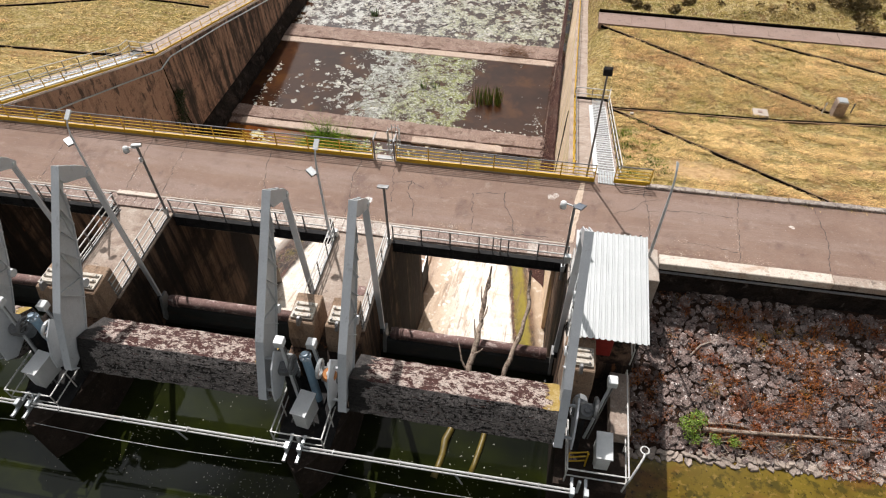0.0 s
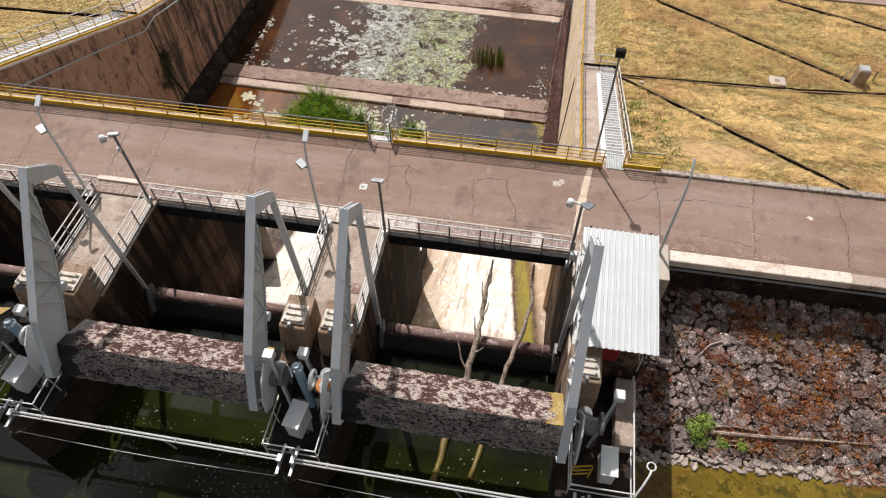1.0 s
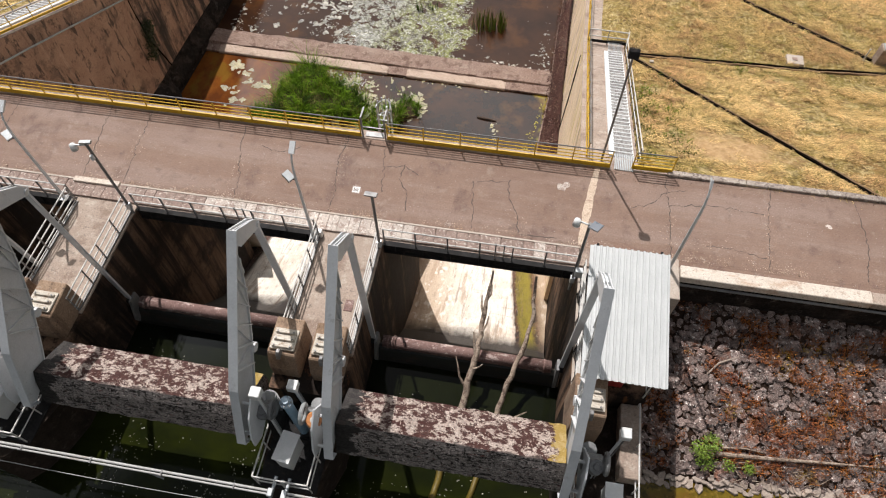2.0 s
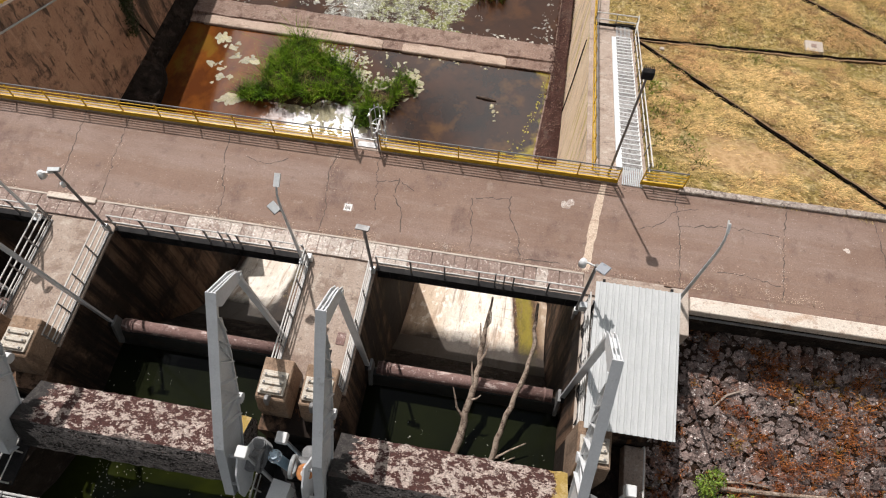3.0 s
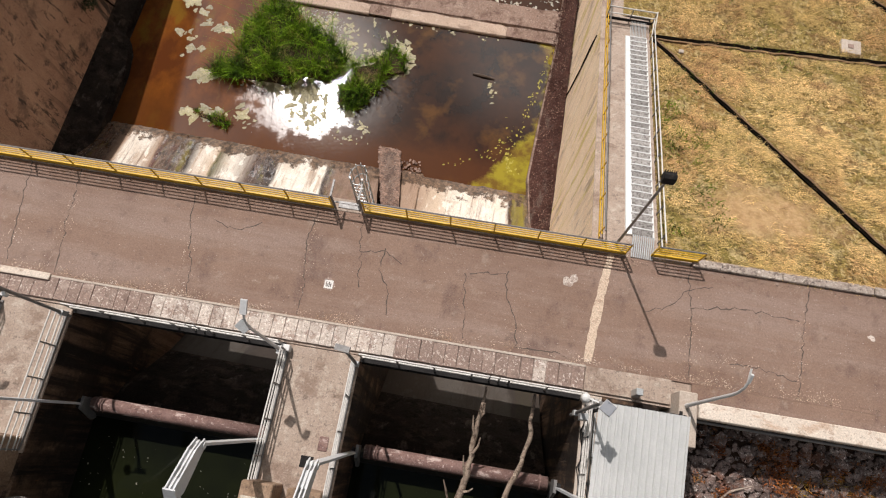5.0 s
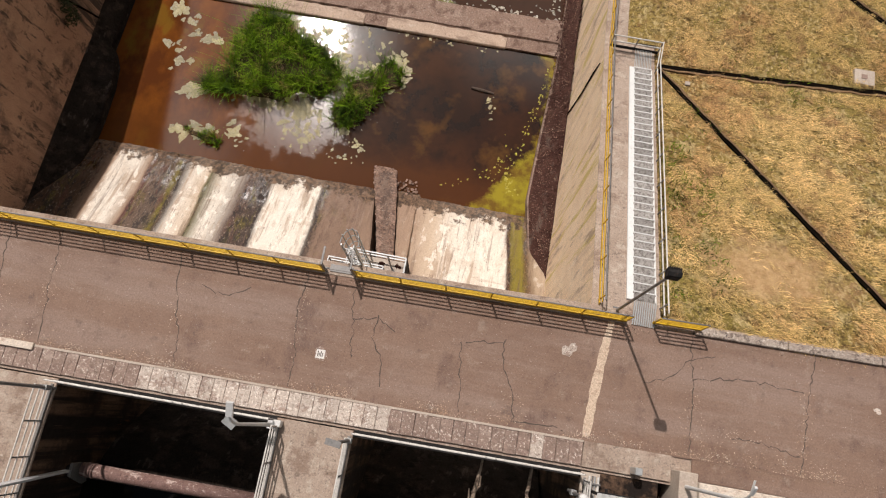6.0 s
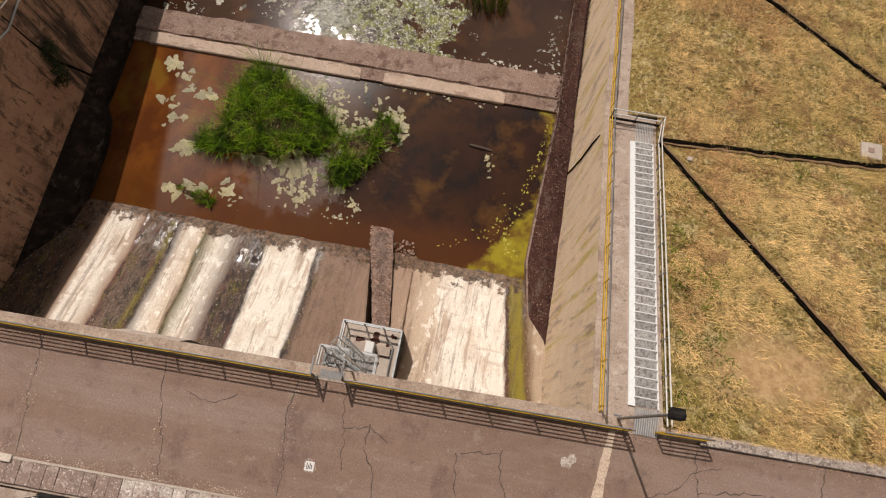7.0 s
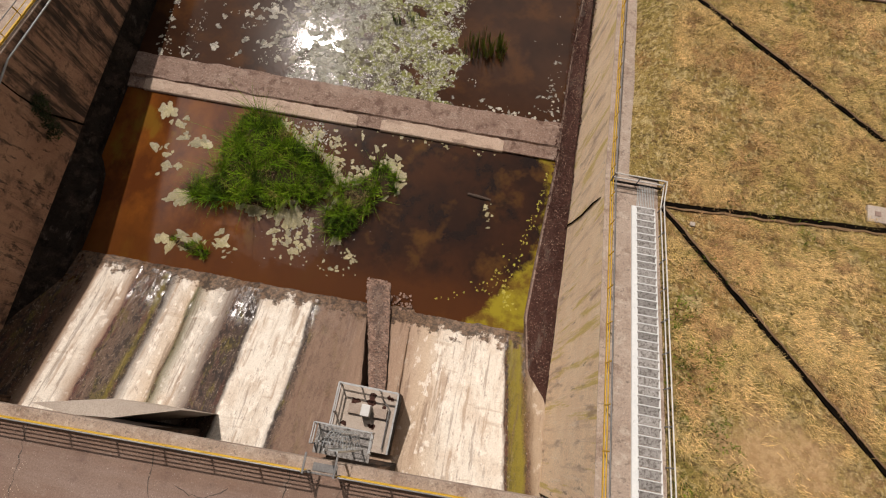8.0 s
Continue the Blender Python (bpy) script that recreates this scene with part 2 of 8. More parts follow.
def tint_ends(m, front):
    """Black over one end of the beam, yellow lichen over the other, a dark ragged front edge."""
    n, l, p = m.node_tree.nodes, m.node_tree.links, m.node_tree.nodes["Principled BSDF"]
    vec = n.new("ShaderNodeTexCoord").outputs["Object"]
    sep = n.new("ShaderNodeSeparateXYZ")
    l.new(vec, sep.inputs[0])
    col = p.inputs["Base Color"].links[0].from_socket

    def ragged(axis, s, amount):
        k = n.new("ShaderNodeMath")
        k.operation = "MULTIPLY_ADD"
        l.new(noise_out(n, l, vec, s, 7, 0.7), k.inputs[0])
        k.inputs[1].default_value = amount
        l.new(sep.outputs[axis], k.inputs[2])
        return k.outputs[0]

    col = mixed(n, l, span(n, l, ragged(0, (1.0, 2.5, 2.5), 3.2), -1.72, -1.66, 0.93, 0.0), col, (0.026, 0.024, 0.022))
    if not front:
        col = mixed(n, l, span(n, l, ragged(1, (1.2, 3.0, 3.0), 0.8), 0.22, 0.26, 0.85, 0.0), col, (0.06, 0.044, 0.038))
        col = mixed(n, l, span(n, l, ragged(0, (2.0, 2.5, 2.5), 1.6), 4.35, 4.45, 0.0, 0.75), col, (0.42, 0.29, 0.07))
    l.new(col, p.inputs["Base Color"])


tint_ends(weight_stone, False)
tint_ends(weight_dark, True)
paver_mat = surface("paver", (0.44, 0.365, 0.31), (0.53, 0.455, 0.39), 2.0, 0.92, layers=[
    ("n", 1.5, 0.52, 0.58, (0.25, 0.165, 0.13), 0.65), ("n", 8.0, 0.56, 0.60, (0.15, 0.10, 0.082), 0.7), ("n", 10.0, 0.56, 0.60, (0.76, 0.70, 0.63), 0.8), ("n", 15.0, 0.61, 0.64, (0.06, 0.045, 0.04), 0.6)], rand=0.1, bump=(20.0, 0.6, 0.02), grain=0.2)
paver_brown = surface("paver_brown", (0.21, 0.143, 0.115), (0.275, 0.20, 0.163), 1.5, 0.92, layers=[
    ("n", 11.0, 0.57, 0.605, (0.64, 0.56, 0.49), 0.8), ("n", 3.0, 0.55, 0.61, (0.13, 0.085, 0.07), 0.65), ("n", 1.2, 0.57, 0.62, (0.40, 0.32, 0.27), 0.6)], rand=0.07, bump=(20.0, 0.6, 0.02), grain=0.2)
parapet_white = surface("parapet_white", (0.54, 0.455, 0.37), (0.64, 0.56, 0.475), 0.7, 0.9, layers=[
    ("n", (0.6, 1.4, 1), 0.53, 0.62, (0.43, 0.29, 0.20), 0.7), ("n", 4.0, 0.56, 0.62, (0.33, 0.225, 0.165), 0.65), ("n", 9.0, 0.60, 0.64, (0.16, 0.11, 0.085), 0.6), ("n", 2.0, 0.6, 0.68, (0.74, 0.66, 0.58), 0.6)], grain=0.14)
steel_grey = surface("steel_grey", (0.53, 0.53, 0.525), (0.60, 0.60, 0.595), 1.3, 0.5, 0.0, layers=[
    ("n", (2.5, 2.5, 0.6), 0.60, 0.70, (0.32, 0.30, 0.28), 0.6), ("n", (9.0, 9.0, 2.0), 0.62, 0.66, (0.24, 0.19, 0.15), 0.5)], bump=(5.0, 0.1, 0.01), grain=0.05)
steel_flange = surface("steel_flange", (0.52, 0.525, 0.535), (0.58, 0.585, 0.59), 1.3, 0.45, 0.0, layers=[("n", (3.0, 3.0, 1.2), 0.60, 0.68, (0.34, 0.33, 0.32), 0.6)], bump=(5.0, 0.1, 0.01), grain=0.04)
galvanised = surface("galvanised", (0.40, 0.41, 0.41), (0.48, 0.49, 0.48), 2.0, 0.42, 0.5, bump=None, grain=0.06)
rail_white = surface("rail_white", (0.62, 0.60, 0.56), (0.52, 0.49, 0.45), 2.0, 0.5, 0.0, layers=[("n", 6.0, 0.6, 0.66, (0.3, 0.19, 0.12), 0.6)], bump=None)
rail_grey = surface("rail_grey", (0.16, 0.155, 0.15), (0.22, 0.21, 0.2), 2.0, 0.5, 0.3, bump=None)
steel_dark = surface("steel_dark", (0.014, 0.013, 0.013), (0.028, 0.026, 0.025), 2.0, 0.75, 0.0, gloss=0.12, layers=[("n", 4.0, 0.6, 0.68, (0.08, 0.055, 0.04), 0.5)])
yellow_paint = surface("yellow_paint", (0.60, 0.37, 0.012), (0.52, 0.30, 0.012), 1.5, 0.5, layers=[
    ("n", (2.0, 2.0, 4.0), 0.58, 0.66, (0.24, 0.14, 0.05), 0.7)], bump=None)
reed_green = surface("reed_green", (0.10, 0.155, 0.012), (0.17, 0.20, 0.03), 1.0, 0.6, island=0.5, bump=None)
rust_tube = surface("rust_tube", (0.155, 0.088, 0.074), (0.22, 0.135, 0.115), 1.2, 0.85, layers=[
    ("n", (1.5, 4, 4), 0.57, 0.62, (0.54, 0.43, 0.38), 0.75), ("n", 9.0, 0.60, 0.64, (0.60, 0.50, 0.45), 0.6), ("n", 5.0, 0.58, 0.65, (0.05, 0.028, 0.022), 0.7)], grain=0.2)
roof_metal = surface("roof_metal", (0.47, 0.475, 0.46), (0.53, 0.53, 0.515), 0.6, 0.45, 0.1, layers=[
    ("n", (2.0, 0.4, 1), 0.6, 0.75, (0.34, 0.345, 0.33), 0.5)], bump=None, grain=0.03)
white_box_mat = surface("white_box", (0.58, 0.575, 0.55), (0.64, 0.63, 0.61), 2.0, 0.5, bump=None, grain=0.03)
blue_paint = surface("blue_paint", (0.19, 0.31, 0.42), (0.27, 0.38, 0.47), 3.0, 0.5, layers=[("n", 6, 0.6, 0.7, (0.4, 0.4, 0.4), 0.4)])
rust_orange = surface("rust_orange", (0.50, 0.22, 0.07), (0.40, 0.15, 0.05), 4.0, 0.8)
red_paint = surface("red_paint", (0.35, 0.03, 0.02), (0.28, 0.03, 0.025), 3.0, 0.5, bump=None)
dead_wood = surface("dead_wood", (0.40, 0.315, 0.24), (0.28, 0.205, 0.15), 2.5, 0.9, layers=[("n", (7, 7, 2), 0.52, 0.58, (0.10, 0.06, 0.042), 0.8), ("n", (5, 5, 2), 0.58, 0.63, (0.54, 0.45, 0.36), 0.7)], bump=(9, 1.0, 0.05), grain=0.2)
bark_dark = surface("bark_dark", (0.05, 0.035, 0.025), (0.09, 0.06, 0.045), 4.0, 0.95)
grass_ground = surface("grass_ground", (0.361, 0.254, 0.091), (0.277, 0.202, 0.059), 0.16, 0.95, gloss=0.1, layers=[
    ("n", (0.2, 0.16, 0.2), 0.53, 0.60, (0.336, 0.185, 0.076), 0.7), ("n", (0.14, 0.2, 0.2), 0.48, 0.58, (0.205, 0.180, 0.042), 0.5),
    ("n", (0.6, 0.8, 1), 0.53, 0.60, (0.470, 0.361, 0.168), 0.8), ("n", 0.9, 0.55, 0.61, (0.210, 0.116, 0.050), 0.75), ("n", (1.8, 2.4, 2), 0.52, 0.60, (0.134, 0.095, 0.034), 0.7), ("n", 1.3, 0.60, 0.66, (0.084, 0.107, 0.015), 0.75),
    ("n", (5.0, 3.0, 4), 0.52, 0.58, (0.571, 0.439, 0.218), 0.7), ("n", (4.0, 6.0, 5), 0.54, 0.60, (0.084, 0.053, 0.022), 0.8)], bump=(6.0, 1.0, 0.2), grain=0.34)
blade_dry = surface("blade_dry", (0.77, 0.54, 0.24), (0.55, 0.365, 0.14), 0.2, 0.9, gloss=0.2, layers=[("n", (0.14, 0.2, 0.2), 0.48, 0.58, (0.34, 0.275, 0.075), 0.38), ("n", (0.2, 0.16, 0.2), 0.53, 0.60, (0.48, 0.27, 0.12), 0.7), ("n", 0.9, 0.55, 0.61, (0.30, 0.175, 0.08), 0.75), ("n", 1.3, 0.60, 0.66, (0.14, 0.15, 0.03), 0.5)], island=0.7, bump=None)
blade_green = surface("blade_green", (0.075, 0.15, 0.003), (0.155, 0.24, 0.008), 0.9, 0.8, gloss=0.15, layers=[("n", 0.9, 0.57, 0.63, (0.25, 0.17, 0.06), 0.8), ("n", 0.7, 0.50, 0.58, (0.020, 0.045, 0.003), 0.88)], island=0.75, bump=None)
blade_straw = surface("blade_straw", (0.36, 0.25, 0.11), (0.28, 0.2, 0.08), 1.0, 0.85, island=0.35, bump=None)
scum_pale = surface("scum_pale", (0.40, 0.37, 0.32), (0.27, 0.245, 0.19), 1.2, 0.3, layers=[("n", 7.0, 0.55, 0.6, (0.14, 0.12, 0.06), 0.7)], island=0.55, bump=(20.0, 1.0, 0.06))
scum_mat = surface("scum_mat", (0.080, 0.070, 0.028), (0.12, 0.105, 0.052), 0.5, 0.3, layers=[("n", 0.5, 0.52, 0.6, (0.125, 0.115, 0.025), 0.8), ("n", 6.0, 0.56, 0.61, (0.21, 0.185, 0.135), 0.7), ("n", 9.0, 0.55, 0.60, (0.035, 0.028, 0.02), 0.85)], island=0.35, bump=(18.0, 0.6, 0.03), grain=0.3)
scum_yellow = surface("scum_yellow", (0.235, 0.19, 0.065), (0.30, 0.255, 0.115), 1.0, 0.36, gloss=0.8, layers=[("n", 5.0, 0.54, 0.61, (0.19, 0.155, 0.045), 0.7), ("n", 11.0, 0.58, 0.63, (0.5, 0.45, 0.33), 0.6)], island=0.3, bump=(16.0, 1.0, 0.04), grain=0.2)
scum_green = surface("scum_green", (0.30, 0.255, 0.022), (0.38, 0.32, 0.04), 0.8, 0.7, layers=[("n", 3.0, 0.55, 0.63, (0.2, 0.145, 0.02), 0.7)], island=0.3, bump=(14.0, 1.0, 0.05))
stone_mat = surface("stone_mat", (0.17, 0.120, 0.103), (0.28, 0.21, 0.182), 2.2, 0.92, gloss=0.25, layers=[
    ("n", 3.0, 0.57, 0.61, (0.36, 0.30, 0.265), 0.7), ("n", 0.8, 0.53, 0.61, (0.20, 0.07, 0.03), 0.65), ("n", 5.0, 0.54, 0.59, (0.02, 0.014, 0.013), 0.88), ("n", 8.0, 0.59, 0.62, (0.76, 0.69, 0.63), 0.85)],
    rand=0.5, bump=(9.0, 1.0, 0.1), grain=0.3)
stone_far = surface("stone_far", (0.17, 0.120, 0.103), (0.28, 0.21, 0.182), 2.2, 0.92, gloss=0.25, layers=[
    ("n", 3.0, 0.57, 0.61, (0.36, 0.30, 0.265), 0.7), ("n", 0.8, 0.53, 0.61, (0.20, 0.07, 0.03), 0.65), ("n", 5.0, 0.54, 0.59, (0.02, 0.014, 0.013), 0.88), ("n", 8.0, 0.59, 0.62, (0.76, 0.69, 0.63), 0.85)],
    island=0.5, bump=(9.0, 1.0, 0.1), grain=0.3)
stone_pale = surface("stone_pale", (0.30, 0.235, 0.185), (0.36, 0.29, 0.24), 2.2, 0.92, layers=[("n", 5.0, 0.58, 0.66, (0.2, 0.15, 0.12), 0.6)], rand=0.2, bump=(9.0, 0.9, 0.04))
soil_dark = surface("soil_dark", (0.030, 0.018, 0.012), (0.06, 0.034, 0.022), 1.0, 0.95, gloss=0.15, bump=(8.0, 1.0, 0.1))
plant_rust = surface("plant_rust", (0.38, 0.14, 0.024), (0.26, 0.065, 0.02), 0.7, 0.9, layers=[("n", 0.9, 0.56, 0.63, (0.26, 0.20, 0.024), 0.8), ("n", 2.5, 0.62, 0.67, (0.48, 0.075, 0.022), 0.8), ("n", 0.6, 0.55, 0.62, (0.17, 0.075, 0.026), 0.6)], island=0.5, bump=None)
leaf_green = surface("leaf_green", (0.05, 0.10, 0.012), (0.09, 0.15, 0.02), 1.5, 0.6, island=0.4, bump=None)
leaf_dark = surface("leaf_dark", (0.018, 0.032, 0.007), (0.035, 0.055, 0.010), 1.5, 0.7, layers=[("n", 3.0, 0.56, 0.62, (0.06, 0.035, 0.015), 0.7)], island=0.4, bump=None)
leaf_lime = surface("leaf_lime", (0.16, 0.25, 0.02), (0.21, 0.29, 0.03), 1.5, 0.6, island=0.35, bump=None)
bush_dry = surface("bush_dry", (0.20, 0.14, 0.055), (0.13, 0.095, 0.035), 0.12, 0.95, layers=[("n", 0.14, 0.50, 0.60, (0.36, 0.26, 0.11), 0.8), ("n", 0.4, 0.56, 0.64, (0.08, 0.06, 0.026), 0.7)], island=0.35, bump=None)
ditch_mat = surface("ditch", (0.24, 0.16, 0.125), (0.30, 0.21, 0.17), 0.5, 0.95, layers=[("n", 2.0, 0.55, 0.66, (0.12, 0.08, 0.06), 0.7)])
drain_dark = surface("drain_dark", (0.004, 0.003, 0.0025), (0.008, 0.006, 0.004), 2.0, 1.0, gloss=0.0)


def chute_material():
    """Bleached concrete with long water stains that run down the slope."""
    m, n, l, p = nodes_of("chute_concrete")
    vec = n.new("ShaderNodeNewGeometry").outputs["Position"]
    sep = n.new("ShaderNodeSeparateXYZ")
    l.new(vec, sep.inputs[0])

    def op(kind, a, b):
        k = n.new("ShaderNodeMath")
        k.operation = kind
        for i, v in enumerate((a, b)):
            if isinstance(v, (int, float)):
                k.inputs[i].default_value = v
            else:
                l.new(v, k.inputs[i])
        return k.outputs[0]

    flare = span(n, l, sep.outputs[0], -8.0, -4.0, 0.0, 0.13)
    x = op("ADD", sep.outputs[0], op("MULTIPLY", flare, op("SUBTRACT", sep.outputs[1], 34.7)))
    x = op("ADD", x, op("MULTIPLY", op("SUBTRACT", noise_out(n, l, vec, (0.8, 0.35, 0.35), 4), 0.5), 0.6))
    x = op("ADD", x, op("MULTIPLY", op("SUBTRACT", noise_out(n, l, vec, (4.0, 0.5, 0.5), 6, 0.7), 0.5), 0.28))
    x = op("ADD", x, op("MULTIPLY", op("SUBTRACT", noise_out(n, l, vec, (12.0, 5.0, 5.0), 4, 0.7), 0.5), 0.12))
    ramp = n.new("ShaderNodeValToRGB")
    white, cream, beige, brown = (0.71, 0.645, 0.555), (0.52, 0.405, 0.295), (0.31, 0.21, 0.145), (0.205, 0.13, 0.09)
    wet, red, moss, dark = (0.040, 0.025, 0.018), (0.085, 0.026, 0.018), (0.17, 0.13, 0.014), (0.075, 0.038, 0.018)
    # the first dark stop is the left wall's shade, put into the colour
    stops = [(-28.5, dark), (-27.6, beige), (-27.3, white), (-26.1, white), (-25.3, beige), (-25.1, red), (-24.8, (0.13, 0.082, 0.055)), (-23.5, (0.09, 0.06, 0.042)),
             (-23.2, (0.155, 0.118, 0.012)), (-22.85, wet), (-22.1, white), (-21.1, cream), (-20.9, (0.07, 0.06, 0.008)), (-19.9, white), 
             (-18.45, (0.085, 0.047, 0.032)), (-16.85, wet), (-16.6, white), (-13.55, white), (-13.35, wet), (-12.8, brown), (-10.7, brown), (-7.2, beige), (-5.7, cream),
             (-4.3, white), (-1.0, white), (-0.9, dark), (-0.7, (0.10, 0.045, 0.02)), (-0.6, moss), (0.1, (0.21, 0.165, 0.016)), (0.4, (0.12, 0.06, 0.025)), (0.95, (0.36, 0.27, 0.18))]
    while len(ramp.color_ramp.elements) < len(stops):
        ramp.color_ramp.elements.new(0.5)
    for e, (at, c) in zip(ramp.color_ramp.elements, stops):
        e.position, e.color = (at + 28.5) / 30.0, (*c, 1)
    l.new(span(n, l, x, -28.5, 1.5), ramp.inputs[0])
    col = ramp.outputs[0]
    lum = n.new("ShaderNodeRGBToBW")
    l.new(ramp.outputs[0], lum.inputs[0])
    damp = span(n, l, lum.outputs[0], 0.06, 0.17, 1.0, 0.0)
    dry = span(n, l, lum.outputs[0], 0.2, 0.42)
    # stains on the dry panels: broad veils, long streaks, pour lines, chips
    for s, lo, hi, c, k in (((0.7, 0.5, 0.5), 0.48, 0.62, (0.52, 0.41, 0.31), 0.5), ((1.6, 0.16, 0.16), 0.56, 0.62, (0.36, 0.25, 0.17), 0.65), ((3.0, 0.9, 0.9), 0.56, 0.66, (0.44, 0.33, 0.24), 0.4),
                            ((2.2, 1.2, 1.2), 0.56, 0.62, (0.80, 0.73, 0.64), 0.75), ((0.3, 2.5, 2.5), 0.62, 0.66, (0.42, 0.31, 0.22), 0.4), ((7.0, 2.5, 2.5), 0.62, 0.66, (0.18, 0.12, 0.085), 0.45)):
        col = mixed(n, l, op("MULTIPLY", span(n, l, noise_out(n, l, vec, s, 4, 0.6), lo, hi, 0, k), dry), col, c)
    # streaks everywhere, then pale flecks and moss in the wet runs
    for s, lo, hi, c, k in (((2.5, 0.15, 0.15), 0.56, 0.62, (0.14, 0.085, 0.058), 0.5), ((3.5, 0.2, 0.2), 0.58, 0.64, (0.42, 0.31, 0.235), 0.2), ((6.0, 0.5, 0.5), 0.58, 0.64, (0.17, 0.11, 0.075), 0.35)):
        col = mixed(n, l, span(n, l, noise_out(n, l, vec, s, 7, 0.7), lo, hi, 0, k), col, c)
    for s, lo, hi, c, k in (((1.5, 0.5, 0.5), 0.54, 0.62, (0.12, 0.095, 0.012), 0.7), ((3.0, 1.2, 1.2), 0.52, 0.57, (0.018, 0.012, 0.010), 0.8), ((9.0, 5.0, 5.0), 0.60, 0.63, (0.36, 0.29, 0.23), 0.75), ((2.0, 0.4, 0.4), 0.56, 0.62, (0.10, 0.035, 0.022), 0.6), ((13.0, 8.0, 8.0), 0.55, 0.59, (0.016, 0.011, 0.009), 0.8)):
        col = mixed(n, l, op("MULTIPLY", span(n, l, noise_out(n, l, vec, s, 5, 0.7), lo, hi, 0, k), damp), col, c)
    # the shade under the road, painted near-black into the upper chute
    upper_shade = op("ADD", sep.outputs[1], op("MULTIPLY", op("SUBTRACT", noise_out(n, l, vec, (0.7, 0.4, 0.4), 5), 0.5), 2.0))
    col = mixed(n, l, span(n, l, upper_shade, 22.0, 23.0, 0.95, 0.0), col, (0.024, 0.018, 0.014))
    # silt at the water's edge
    shore = op("ADD", sep.outputs[1], op("MULTIPLY", op("SUBTRACT", noise_out(n, l, vec, (1.3, 1.3, 1.3), 7, 0.7), 0.5), 4.5))
    silt = mixed(n, l, span(n, l, noise_out(n, l, vec, 3.0, 6, 0.7), 0.42, 0.58), (0.035, 0.019, 0.010), (0.16, 0.095, 0.055))
    col = mixed(n, l, span(n, l, shore, 34.75, 35.05, 0.0, 0.92), col, silt)
    fine = span(n, l, noise_out(n, l, vec, 12.0, 5, 0.8), 0.35, 0.65, 0.84, 1.16)
    col = mixed(n, l, 1.0, col, fine, "MULTIPLY")
    l.new(col, p.inputs["Base Color"])
    seep = span(n, l, sep.outputs[1], 32.4, 33.4, 0.12, 1.0)
    damp = op("MULTIPLY", damp, seep)
    film = op("MULTIPLY", damp, span(n, l, noise_out(n, l, vec, (4.0, 2.0, 2.0), 5, 0.7), 0.42, 0.55))
    l.new(span(n, l, film, 0.0, 1.0, 0.88, 0.2), p.inputs["Roughness"])
    bn = n.new("ShaderNodeBump")
    bn.inputs["Strength"].default_value, bn.inputs["Distance"].default_value = 0.4, 0.02
    l.new(noise_out(n, l, vec, (9, 4, 4), 6, 0.7), bn.inputs["Height"])
    l.new(bn.outputs[0], p.inputs["Normal"])
    return m


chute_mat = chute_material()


def water(name, a, b, scale, layers=(), ripple=0.12, rough=0.04):
    m, n, l, p = nodes_of(name)
    vec = n.new("ShaderNodeNewGeometry").outputs["Position"]
    col = mixed(n, l, span(n, l, noise_out(n, l, vec, scale, 4), 0.38, 0.62), a, b)
    for s, lo, hi, c, k in layers:
        col = mixed(n, l, span(n, l, noise_out(n, l, vec, s, 5), lo, hi, 0, k), col, c)
    l.new(col, p.inputs["Base Color"])
    p.inputs["Roughness"].default_value, p.inputs["IOR"].default_value = rough, 1.4
    bn = n.new("ShaderNodeBump")
    bn.inputs["Strength"].default_value, bn.inputs["Distance"].default_value = ripple, 0.02
    l.new(noise_out(n, l, vec, 4.5, 4, 0.6), bn.inputs["Height"])
    l.new(bn.outputs[0], p.inputs["Normal"])
    return m


